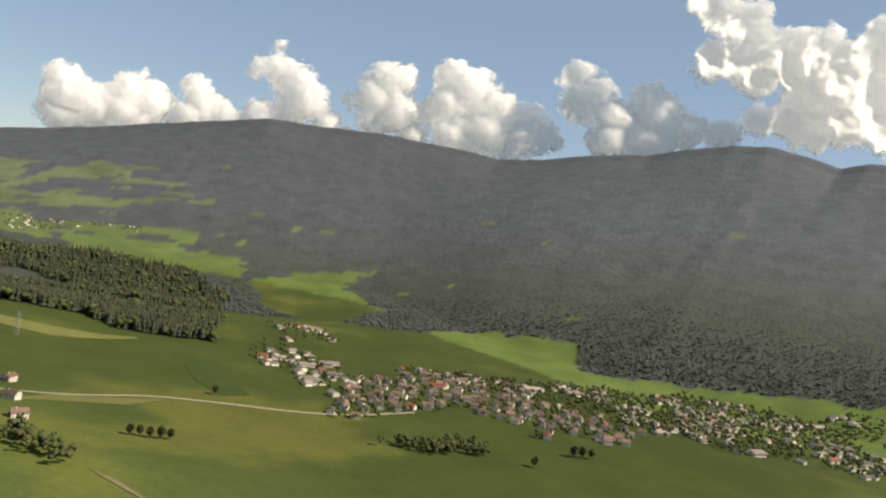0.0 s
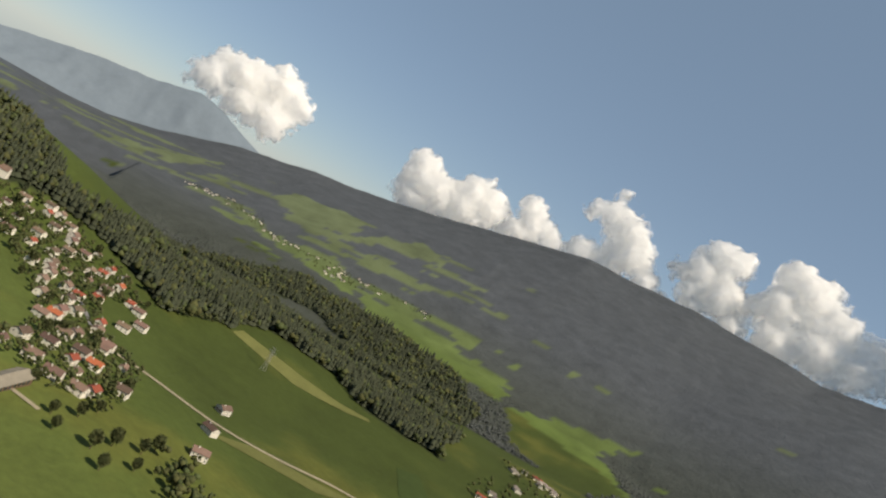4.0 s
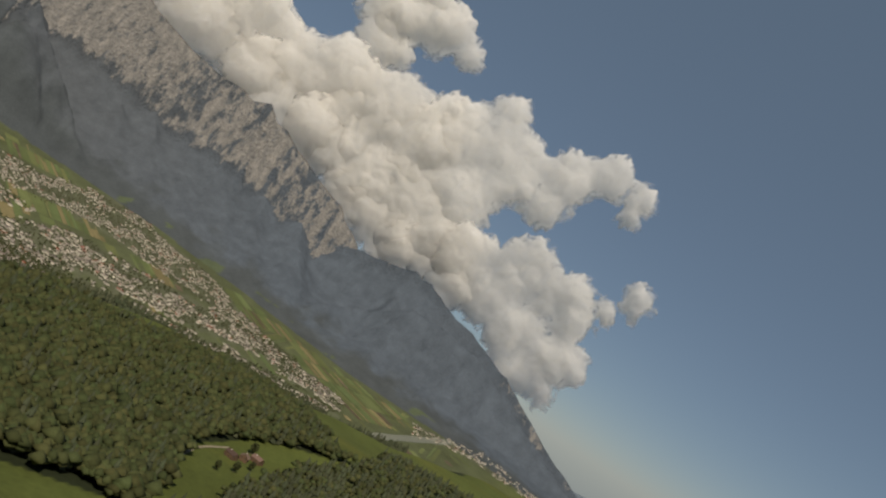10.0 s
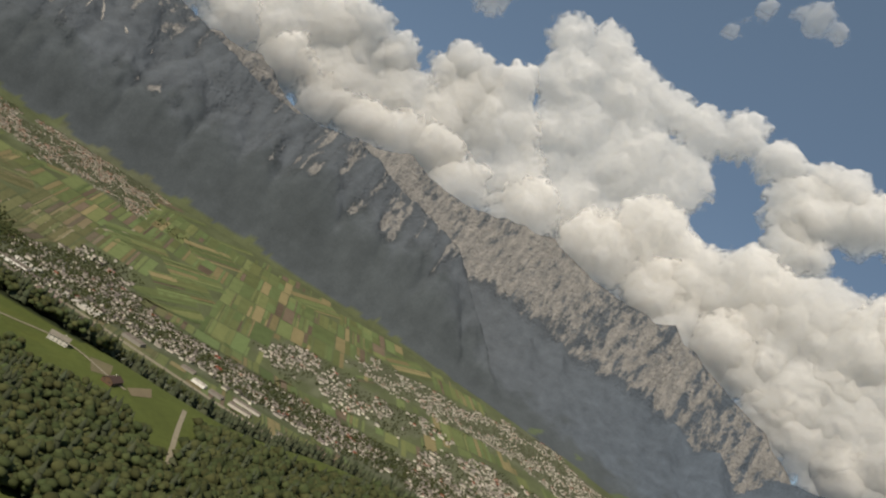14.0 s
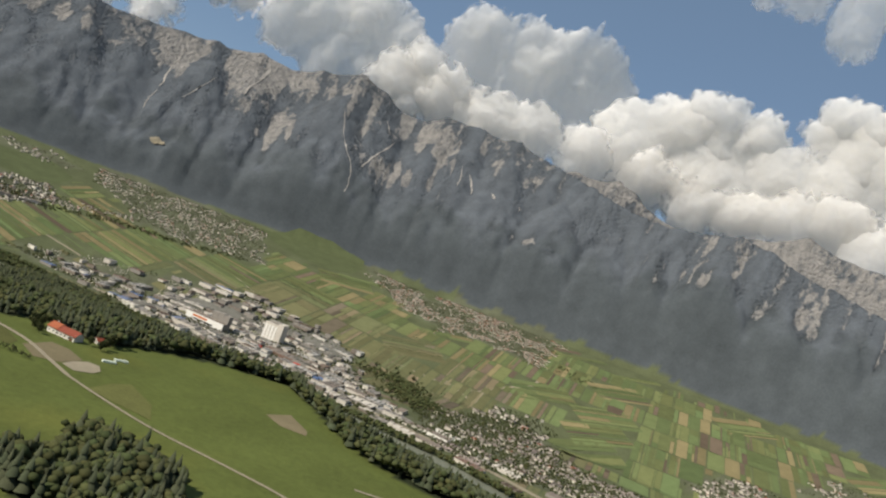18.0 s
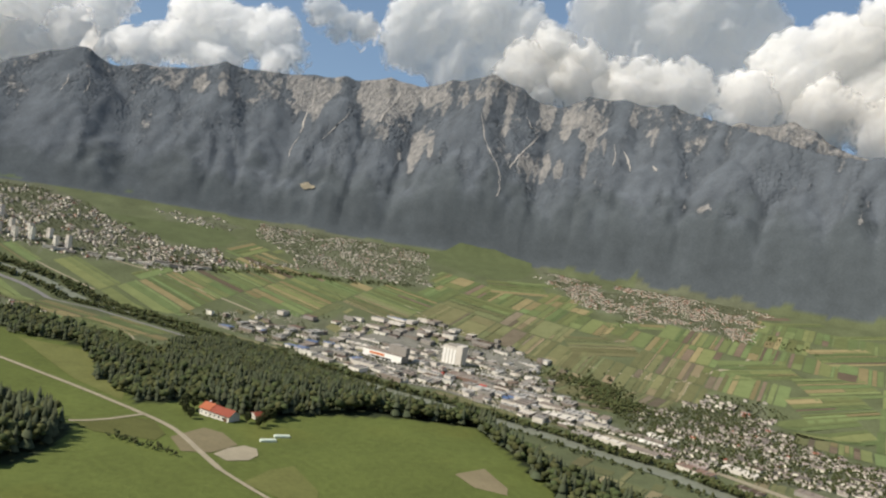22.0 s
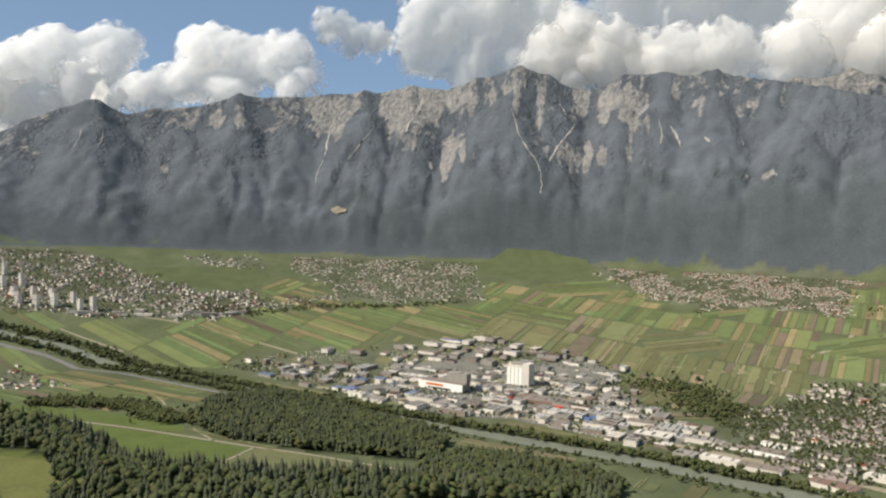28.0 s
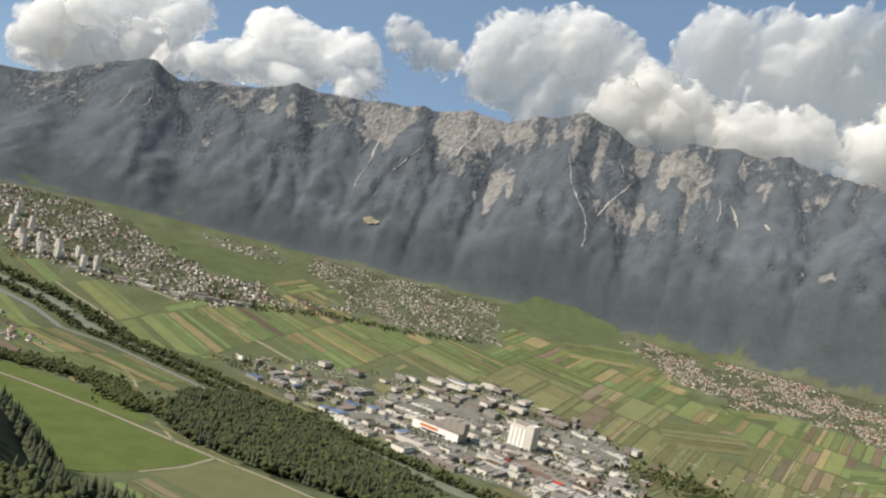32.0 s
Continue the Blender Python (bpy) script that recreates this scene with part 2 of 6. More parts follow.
def fbm(x, y, seed=0.0, octaves=5, gain=0.5):
    total, amp, norm = 0.0, 1.0, 0.0
    for k in range(octaves):
        total, norm = total + amp * value_noise(x * 2 ** k, y * 2 ** k, seed + 3.1 * k), norm + amp
        amp *= gain
    return total / norm


def ridged(x, y, seed=0.0, octaves=5):
    total, amp, norm = 0.0, 1.0, 0.0
    for k in range(octaves):
        total += amp * (1 - np.abs(2 * value_noise(x * 2.03 ** k, y * 2.03 ** k, seed + 5.3 * k) - 1))
        norm, amp = norm + amp, amp * 0.52
    return total / norm


def smooth(lo, hi, v):
    t = np.clip((v - lo) / (hi - lo), 0, 1)
    return t * t * (3 - 2 * t)


def mesh_from(name, verts, faces, mats=(), mat_index=None, smooth_faces=False):
    """A mesh from arrays; faces is one (n, k) array or a list of such."""
    if isinstance(faces, np.ndarray):
        faces = [faces]
    me = bpy.data.meshes.new(name)
    verts = np.asarray(verts, dtype=np.float32)
    me.vertices.add(len(verts))
    me.vertices.foreach_set("co", verts.ravel())
    loops = np.concatenate([f.ravel() for f in faces]).astype(np.int32)
    sizes = np.concatenate([np.full(len(f), f.shape[1], np.int32) for f in faces])
    me.loops.add(len(loops))
    me.loops.foreach_set("vertex_index", loops)
    me.polygons.add(len(sizes))
    me.polygons.foreach_set("loop_start", np.concatenate([[0], np.cumsum(sizes)[:-1]]).astype(np.int32))
    for m in mats:
        me.materials.append(m)
    if mat_index is not None:
        me.polygons.foreach_set("material_index", np.asarray(mat_index, np.int32))
    me.polygons.foreach_set("use_smooth", np.full(len(sizes), smooth_faces))
    me.update(calc_edges=True)
    return me


def part(name, bm, mat, parent=None, label=""):
    """Links a bmesh or a mesh as ONE object under a thing or a part."""
    if isinstance(bm, bmesh.types.BMesh):
        me = bpy.data.meshes.new(name)
        bm.to_mesh(me)
        bm.free()
    else:
        me = bm
    if mat and not me.materials:
        me.materials.append(mat)
    ob = new(name, me)
    ob.parent = parent
    return tagged(ob, label)


def box(bm, lo, hi):
    vs = [bm.verts.new((x, y, z)) for z in (lo[2], hi[2]) for y in (lo[1], hi[1]) for x in (lo[0], hi[0])]
    for f in ((0, 2, 3, 1), (4, 5, 7, 6), (0, 1, 5, 4), (2, 6, 7, 3), (0, 4, 6, 2), (1, 3, 7, 5)):
        bm.faces.new([vs[i] for i in f])
    return bm


def boxes(*pairs):
    bm = bmesh.new()
    for lo, hi in pairs:
        box(bm, lo, hi)
    return bm


# ---- the lie of the land ----
CX, CY, EYE = -200.0, -100.0, 410.0
RIDGE_R = 4200.0
RIDGE_N = [(-75, 600), (-45, 700), (-35, 720), (-25, 763), (-23, 835), (-21.7, 895), (-19.5, 933), (-17.8, 868), (-15.4, 913),
           (-13, 950), (-11.2, 998), (-9, 984), (-5.7, 1017), (-2.7, 1038), (0, 1063), (2.7, 1061), (4.9, 1130), (7.5, 1172),
           (9.5, 1110), (11, 1062), (12.4, 1055), (14.2, 1130), (17, 1150), (19.1, 1125), (19.9, 1145), (21.4, 1120), (24, 1090),
           (26.5, 1120), (29.8, 1060), (31.5, 980), (34.5, 995), (37.5, 1065), (40.8, 1125), (43.3, 1070), (47.3, 1090),
           (50.8, 1160), (54.6, 1160), (57.7, 1085), (62, 1080), (65.6, 1000), (69.5, 905), (74, 735), (76.7, 740), (80.5, 750)]
RIDGE_S = [(84.5, 650), (88, 560), (91.5, 426), (95.3, 275), (98.7, 190), (101.5, 160), (106, 165), (109, 180), (112.5, 242), (118, 380), (121, 420), (123.5, 465),
           (126.5, 495), (130, 545), (133.5, 605), (137.4, 680), (141.3, 750), (144.3, 798), (147, 802), (150, 812), (152.6, 824), (156, 812), (159, 806),
           (161.3, 786), (164.6, 821), (168.2, 884), (172.1, 924), (174.7, 978), (177.6, 1024), (180.1, 1033), (182.3, 1005), (184.4, 962), (186, 999), (195, 1000),
           (215, 900), (240, 800), (270, 700), (285, 600)]
RIDGES = RIDGE_N + RIDGE_S
FEET = [(-75, 3300, 300), (-25, 3500, 295), (0, 3500, 270), (15, 3500, 262), (28, 3500, 255), (50, 3500, 260), (60, 3500, 235),
        (70, 3500, 195), (80, 3500, 150), (90, 3500, 150), (97, 3500, 140), (104, 3300, 150), (112, 3000, 150), (118, 2700, 160),
        (128, 2400, 170), (145, 2300, 175), (157, 2200, 165), (166, 1900, 145), (180, 1700, 140), (200, 1700, 150), (240, 2000, 200),
        (285, 3300, 300)]
EDGE = [(-3600, 3000), (-1500, 1500), (-900, 1250), (-450, 1020), (-280, 870), (-130, 800), (113, 800), (170, 640), (300, 470),
        (430, 400), (700, 330), (1000, 200), (1300, 0), (1700, -200), (2500, -450), (3600, -700)]
# crests of the northern ranges: bearing, distance, height
CREST_MAIN = [(-75, 4150, 600), (-35, 4200, 640), (-27, 4200, 680), (-24, 4200, 811), (-22.1, 4200, 870), (-20.4, 4190, 930), (-19.6, 4190, 935), (-18.2, 4200, 869),
              (-16.4, 4200, 914), (-14.6, 4200, 917), (-11, 4180, 1010), (-9.1, 4200, 992), (-5, 4200, 1019), (-2.8, 4190, 1045), (-1.1, 4200, 1037),
              (0.3, 4200, 1080), (2.5, 4200, 1047), (4.7, 4190, 1114), (7.6, 4170, 1184), (9.5, 4190, 1137), (11.2, 4200, 1057), (12.5, 4200, 1055),
              (14.3, 4180, 1126), (16.6, 4170, 1135), (19.1, 4150, 1122), (20, 4140, 1140)]
CREST_FRONT = [(20, 4140, 1140), (21.5, 4110, 1090), (23.4, 4050, 1062), (26.5, 3980, 1008), (29, 3950, 962), (32, 3920, 936), (35, 3900, 962), (36.8, 3880, 992),
               (39, 3870, 962), (41.2, 3850, 905), (43.5, 3830, 880), (47.7, 3800, 800), (50, 3760, 666), (53, 3690, 500), (55.5, 3600, 340)]
CREST_BACK = [(18, 4330, 1040), (21.7, 4330, 1118), (22.9, 4330, 1101), (24.4, 4330, 1124), (26, 4330, 1112), (27.5, 4330, 1150), (29, 4330, 1112), (30.8, 4330, 1030),
              (34, 4330, 1010), (37.5, 4330, 1076), (40.6, 4325, 1163), (44.3, 4330, 1087), (47.7, 4325, 1110), (50.8, 4320, 1162), (53.1, 4310, 1180),
              (57.7, 4310, 1086), (61.5, 4310, 1075), (63.7, 4300, 1100), (65.7, 4310, 1028), (69.5, 4310, 905), (72.1, 4310, 846), (74.7, 4310, 715), (77, 4310, 560)]
CREST_EAST = [(71, 4270, 600), (75.2, 4280, 700), (77.7, 4280, 730), (79.5, 4280, 770), (81, 4280, 755), (83.1, 4280, 685), (85.4, 4280, 648), (89.4, 4280, 540),
              (93.2, 4280, 380), (96.5, 4280, 265), (101, 4280, 150)]
CREST_LOW = [(75, 3800, 330), (78.3, 4000, 441), (81.1, 4000, 570), (84.2, 4000, 568), (87.5, 4000, 541), (90.5, 4000, 434), (94, 4000, 322), (98, 4000, 190)]
# spurs that come down from a crest: bearing at the top, distance and height there, bearing at the foot
SPURS = [(-24, 4200, 805, -25.5), (-19.8, 4190, 930, -17), (-15, 4200, 912, -12.5), (-11, 4180, 1005, -10), (-7.5, 4200, 1000, -7.6), (-2.8, 4190, 1040, -2.6),
         (0.4, 4200, 1076, 1.8), (7.4, 4170, 1180, 4.6), (9.4, 4190, 1130, 8.2), (14.3, 4180, 1122, 12.0), (16.9, 4170, 1130, 16.4), (20, 4140, 1136, 20.8),
         (24.8, 4010, 1030, 25.6), (28.8, 3955, 960, 29.6), (32.4, 3918, 934, 33.6), (36.7, 3880, 988, 37.6), (41, 3852, 905, 41.6), (44.6, 3822, 860, 45.4), (48, 3796, 780, 49)]
BUTTRESS = [(50.8, 56, 660), (55, 58.5, 700), (57.6, 61.5, 690), (61.5, 64.5, 640), (63.8, 67.5, 650), (67, 70, 640), (70.5, 73.5, 640), (79.3, 80.5, 600), (84.5, 86, 560)]
HILL = [(55, 0), (62, 5), (70, 22), (81, 22), (88, 25), (92, 32), (97, 45), (102, 60), (107, 75), (114, 95), (118, 85), (130, 40), (145, 0)]


def table(rows, x, k=1):
    r = np.array(rows, float)
    return np.interp(x, r[:, 0], r[:, k])


def polar_of(x, y):
    az = np.degrees(np.arctan2(x - CX, y - CY))
    return np.where(az < -75, az + 360, az), np.hypot(x - CX, y - CY)


def terrace_mask(x, y):
    """1 on the terrace, 0 on the valley floor."""
    return 1 - smooth(0, 400, y - table(EDGE, x) + 18 * np.sin(x / 57.0))


def ridge_lines():
    """All crest and spur pieces: ends as (bearing metres, distance, height), near slope, its reach, slope beyond, kind, start along the line."""
    g = np.random.default_rng(5)
    out = []

    def line(nodes, k1, reach, k2, kind):
        along = 1000.0 * len(out)
        for p, q in zip(nodes[:-1], nodes[1:]):
            out.append((*p, *q, k1, reach, k2, kind, along))
            along += math.hypot(q[0] - p[0], q[1] - p[1])

    def jagged(rows, amount):
        """A crest with small teeth between its named points."""
        nodes = []
        for (a0, r0, z0), (a1, r1, z1) in zip(rows[:-1], rows[1:]):
            n = max(1, int((a1 - a0) / 0.7))
            for i in range(n):
                f = i / n
                dip = -amount * g.uniform(0, 1) if i else 0.0
                nodes.append(((a0 + (a1 - a0) * f) * 73.0, r0 + (r1 - r0) * f, z0 + (z1 - z0) * f + dip))
        nodes.append((rows[-1][0] * 73.0, rows[-1][1], rows[-1][2]))
        return nodes

    line(jagged(CREST_MAIN, 17), 1.5, 120, 1.75, 0)
    line(jagged(CREST_FRONT, 9), 1.35, 150, 1.6, 0)
    line(jagged(CREST_BACK, 20), 2.5, 190, 1.3, 1)
    line(jagged(CREST_EAST, 14), 1.5, 150, 1.2, 2)
    line(jagged(CREST_LOW, 8), 1.3, 150, 1.3, 3)
    for top, r0, z0, foot in SPURS:
        r1, z1 = 3530.0, float(table(FEET, foot, 2)) + 10
        nodes = []
        for i in range(8):
            f = i / 7
            bend = 34 * math.sin(f * math.pi) * g.uniform(-1, 1)
            nodes.append(((top + (foot - top) * f) * 73.0 + bend, r0 + (r1 - r0) * f, z0 + (z1 - z0) * f ** 0.97 + 14 * g.uniform(-1, 1) * math.sin(f * math.pi)))
        line(nodes, 0.75, 90, 1.05, 0)
        # side ribs
        for i in (2, 3, 4, 5):
            side = 1 if i % 2 else -1
            p = nodes[i]
            reach = g.uniform(90, 150)
            q = (p[0] + side * reach, p[1] - reach * g.uniform(0.4, 0.9), p[2] - reach * g.uniform(0.95, 1.15))
            line([p, q], 0.9, 60, 1.2, 0)
    for top, foot, z0 in BUTTRESS:
        z1 = float(table(FEET, foot, 2))
        nodes = [((top + (foot - top) * f) * 73.0 + 20 * g.uniform(-1, 1), 4150 - 560 * f, z0 + (z1 - z0) * f ** 0.9) for f in np.linspace(0, 1, 6)]
        line(nodes, 0.8, 90, 1.2, 4)
    return out


RIDGE_LINES = ridge_lines()


def massif(az, r):
    """The northern ranges: height, distance to the nearest crest line, gully share and kind of crest."""
    u0 = az * 73.0
    w1, w2 = fbm(u0 / 210, r / 210, 9, 3) - 0.5, fbm(u0 / 210, r / 210, 10, 3) - 0.5
    w3, w4 = fbm(u0 / 48, r / 48, 11, 3) - 0.5, fbm(u0 / 48, r / 48, 12, 3) - 0.5
    near = smooth(0, 220, 4200 - r)
    u, v = u0 + 80 * w1 * near + 22 * w3, r + 60 * w2 * near + 18 * w4 * near
    best = np.full(u.shape, -1e9)
    along, dist, kind = np.zeros(u.shape), np.zeros(u.shape), np.zeros(u.shape)
    for ua, ra, za, ub, rb, zb, k1, reach, k2, kd, al in RIDGE_LINES:
        du, dr = ub - ua, rb - ra
        ln = du * du + dr * dr + 1e-6
        t = np.clip(((u - ua) * du + (v - ra) * dr) / ln, 0, 1)
        d = np.hypot(u - ua - t * du, v - ra - t * dr)
        h = za + (zb - za) * t - k1 * np.minimum(d, reach) - k2 * np.maximum(d - reach, 0)
        m = h > best
        best = np.where(m, h, best)
        along, dist, kind = np.where(m, al + t * math.sqrt(ln), along), np.where(m, d, dist), np.where(m, kd, kind)
    g = ridged(along / 92 + 0.7 * w1, along * 0 + 0.31, 14, 3)
    g2 = ridged(along / 30 + 1.3 * w3, r / 260, 15, 3)
    best = best + np.minimum(dist, 130) * 0.36 * (g - 0.66) + np.minimum(dist, 70) * 0.26 * (g2 - 0.66) * (1 + 1.1 * (kind == 1))
    rough = ridged(u0 / 62 + 1.2 * w3, r / 62 + 1.2 * w4, 17, 4) - 0.6
    best = best + np.minimum(dist, 60) * 0.22 * w4 + np.minimum(dist, 50) * 0.34 * rough
    return best, dist, 0.6 * g + 0.4 * g2, kind


def height(x, y):
    x, y = np.asarray(x, float), np.asarray(y, float)
    az, r = polar_of(x, y)
    terr = 200 - 50 * smooth(350, 900, -y) + 7 * (fbm(x / 260, y / 260, 4, 3) - 0.5)
    terr = terr + table(HILL, az) * np.exp(-((r - 1130) / 230) ** 2)
    terr = terr - 60 * smooth(1400, 1900, r) * smooth(95, 110, az) * (1 - smooth(150, 165, az)) + 60 * smooth(2000, 2700, r) * smooth(95, 110, az)
    m = terrace_mask(x, y)
    z = terr * m
    foot_r, foot_z = table(FEET, az, 1), table(FEET, az, 2)
    crest = table(RIDGES, az)
    # rise of the ground towards the foot of the mountains
    k = np.clip((r - 2500) / (foot_r - 2500 + 1e-6), 0, 1)
    northern = (foot_r > 2900)
    z = np.where(northern, np.maximum(z * (1 - smooth(2300, 2900, r)), foot_z * k ** 0.85 * (1 - m * (1 - smooth(2300, 2900, r)))
                                      + z * m * (1 - smooth(2300, 2900, r))), z * (1 - smooth(foot_r - 700, foot_r, r)) + foot_z * smooth(foot_r - 700, foot_r, r))
    s = np.clip((r - foot_r) / (RIDGE_R - foot_r), 0, 1)
    # southern mountains
    wide = sum(table(RIDGES, az + k) for k in (-9, -6, -3, 0, 3, 6, 9)) / 7
    crest_s = wide + (crest - wide) * smooth(0.55, 1.0, s)
    u = az * 73.0
    warp = fbm(u / 500, r / 500, 9, 3) - 0.5
    spur = ridged(u / 560 + warp * 1.1, r / 900 + warp * 0.8, 2, 3) - 0.55
    fine = ridged(u / 170 + warp, r / 300, 7, 4) - 0.55
    amp = s * (1 - s) * 4
    zs = z + (crest_s - foot_z) * s ** 1.06 + amp * (11 * spur + 5 * fine)
    jag = 8 * (ridged(az / 1.7, az / 9.0, 6, 3) - 0.6)
    limit = EYE + (crest_s + jag - EYE) * np.minimum(r, RIDGE_R) / RIDGE_R - 10 * (1 - s)
    zs = zs - smooth(0.15, 0.5, s) * np.maximum(zs - limit, 0)
    zs = np.where(s > 0.93, zs + (limit - zs) * smooth(0.93, 1.0, s), zs)
    zs = zs - np.clip((r - RIDGE_R) / 420, 0, 1) * 420
    # northern ranges
    share = np.interp(az, [-60, 16, 22, 30, 44, 52, 60, 100], [0.97, 0.97, 0.84, 0.66, 0.56, 0.47, 0.5, 0.55])
    rough = ridged(u / 60 + warp, r / 60, 18, 4) - 0.6
    zn = z + (crest - foot_z) * share * s ** 1.08 + amp * (10 * fine + 5 * rough)
    high = (r > 3330) & (az < 104)
    if high.any():
        top = massif(az[high], r[high])[0]
        low = zn[high]
        soft = 28.0
        mixed = np.maximum(top, low) + soft * np.log1p(np.exp(-np.abs(top - low) / soft))
        rise = smooth(3450, 3600, r[high])
        zn[high] = low + (np.where(top > low - 120, mixed, low) - low) * rise
    zn = zn - np.clip((r - 4345) / 400, 0, 1) * 500
    north = 1 - smooth(97, 103, az)
    return zn * north + zs * (1 - north)


def on_face(az, z_ref, r_ref=3950.0):
    """Distance at which the sight line to a height at r_ref meets the northern ranges."""
    rr = np.arange(3360.0, 4340.0, 8.0)
    a = np.radians(np.full(rr.shape, az))
    hit = height(CX + rr * np.sin(a), CY + rr * np.cos(a)) >= EYE + (z_ref - EYE) * rr / r_ref
    return float(rr[hit.argmax()]) if hit.any() else 4200.0


def at_ground(x, y):
    return float(height(np.array([x]), np.array([y]))[0])


def inside(x, y, poly):
    """Whether points lie in a polygon."""
    hit = np.zeros(np.shape(x), bool)
    n = len(poly)
    for i in range(n):
        (x0, y0), (x1, y1) = poly[i], poly[(i + 1) % n]
        if y0 == y1:
            continue
        cross = ((y0 > y) != (y1 > y)) & (x < (x1 - x0) * (y - y0) / (y1 - y0) + x0)
        hit ^= cross
    return hit


# woods on the terrace, the slope and the valley floor, as outlines on the plan
WOODS = [
    [(-62, 402), (-45, 436), (-21, 440), (10, 400), (8, 336), (-11, 303), (-60, 290), (-100, 350)],
    [(-330, 655), (-262, 650), (-232, 625), (-224, 575), (-232, 520), (-330, 500), (-460, 560), (-480, 640)],
    [(-445, 1711), (-498, 1792), (-502, 1948), (-418, 2020), (-301, 1985), (-158, 1850), (-40, 1745), (30, 1660), (-20, 1560), (-63, 1560), (-226, 1593), (-362, 1647)],
    [(112, 352), (165, 372), (197, 368), (194, 342), (228, 328), (262, 284), (258, 240), (195, 130), (165, 105), (100, 178)],
    [(210, -20), (165, 105), (195, 130), (280, 230), (300, 350), (340, 330), (372, 340), (430, 330), (560, 330), (700, 300), (840, 190),
     (1000, 80), (1000, -20), (880, -100), (830, -150), (745, -75), (690, -60), (565, -52), (470, -72), (340, -130)],
    [(330, -145), (500, -135), (670, -137), (850, -170), (1000, -180), (1316, -190), (1250, -330), (1000, -420), (890, -520), (800, -550),
     (700, -560), (670, -540), (690, -520), (620, -480), (623, -426), (537, -355), (452, -292), (392, -241), (382, -203), (335, -180)],
    [(600, -475), (620, -583), (588, -635), (523, -681), (470, -700), (520, -800), (545, -830), (610, -945), (590, -990), (545, -1060),
     (430, -1056), (330, -1145), (390, -1160), (470, -1300), (600, -1220), (735, -1050), (690, -900), (668, -760), (662, -690), (660, -600),
     (760, -530), (700, -480)],
    [(-20, 1560), (80, 1590), (133, 1568), (247, 1499), (290, 1440), (250, 1250), (100, 1150), (-40, 1380)],
    [(905, -960), (850, -1120), (730, -1330), (640, -1450), (800, -1690), (1000, -1780), (1300, -1680), (1450, -1480), (1480, -1150), (1300, -900), (1050, -720), (930, -850)],
    [(-520, 990), (-420, 925), (-331, 898), (-232, 745), (-215, 715), (-170, 745), (-120, 790), (-130, 830), (-280, 900), (-450, 1050)],
    [(-150, 748), (-95, 722), (-63, 752), (17, 789), (116, 806), (140, 700), (168, 610), (200, 560), (300, 490), (340, 520), (230, 640), (190, 760), (150, 860), (0, 850), (-150, 830)],
]
MEADOW_GAPS = [[(342, -141), (470, -77), (564, -59), (633, -65), (688, -65), (743, -90), (746, -140), (614, -125), (490, -138), (374, -144)],
               [(876, -266), (830, -346), (822, -399), (817, -471), (781, -547), (815, -545), (850, -400), (920, -279)],
               [(1310, -1310), (1245, -1440), (1040, -1440), (1010, -1372), (1190, -1310)]]
EDGE_MEADOW = [(195, 500), (265, 500), (325, 485), (372, 428), (345, 392), (283, 380), (253, 398), (211, 389), (179, 407)]
MEADOW_GAPS += [[(945, -1225), (895, -1308), (689, -1242), (626, -1169), (838, -1174)], EDGE_MEADOW, [(270, 335), (345, 365), (350, 318), (285, 250), (252, 252)], [(1560, -1075), (1450, -1150), (1330, -1270), (1250, -1210), (1420, -1110)]]
# open meadows by the river
LEAS = [[(-950, 1805), (-734, 1755), (-577, 1704), (-411, 1636), (-328, 1602), (-395, 1478), (-470, 1400), (-700, 1440), (-950, 1560)],
        [(-950, 1825), (-734, 1769), (-577, 1718), (-480, 1686), (-500, 1745), (-577, 1785), (-700, 1835), (-900, 1880)],
        [(-320, 1604), (-222, 1566), (-59, 1492), (-60, 1400), (-250, 1420), (-380, 1478)],
        [(-1150, 3010), (-924, 3075), (-729, 3150), (-620, 3060), (-640, 2930), (-706, 2870), (-860, 2885), (-1000, 2960)],
        [(102, 3318), (260, 3370), (407, 3349), (571, 3299), (560, 3210), (500, 3100), (386, 3064), (280, 3110), (170, 3182)]]
# hillside meadows in the southern forest
PASTURES = [
    [(1530, -1750), (1400, -1935), (1090, -2040), (900, -1880), (940, -1840), (1046, -1745), (1319, -1640)],
    [(870, -1830), (880, -2080), (795, -2240), (730, -2310), (735, -2086), (471, -1900), (415, -1610), (629, -1690)],
    [(185, -1540), (216, -1950), (77, -1975), (-25, -1935), (-90, -1840), (-56, -1500), (25, -1450)],
    [(2320, -1800), (2121, -1914), (2270, -2470), (2010, -2460), (2100, -2123), (2020, -1780)],
    [(1860, -1650), (1840, -1815), (1690, -1770), (1730, -1620)],
    [(2540, -1830), (2690, -2020), (2431, -2260), (2152, -2046), (2140, -1840)],
    [(2820, -1370), (2942, -1610), (3020, -1820), (2609, -1442)],
    [(2340, -1400), (2200, -1590), (1830, -1640), (1700, -1790), (1450, -2000), (1400, -1960), (1630, -1740), (1770, -1580), (2160, -1520)],
    [(2850, -1020), (2680, -1150), (2600, -1310), (2740, -1200)],
]
FOREST_EDGE = [(100, 2150), (118, 1950), (130, 1800), (150, 1750), (156, 1720), (161, 1690), (164, 1650), (166, 1880), (175, 1870), (176.5, 1700),
               (180, 1715), (184, 1730), (190, 1800), (200, 1900), (285, 2600)]


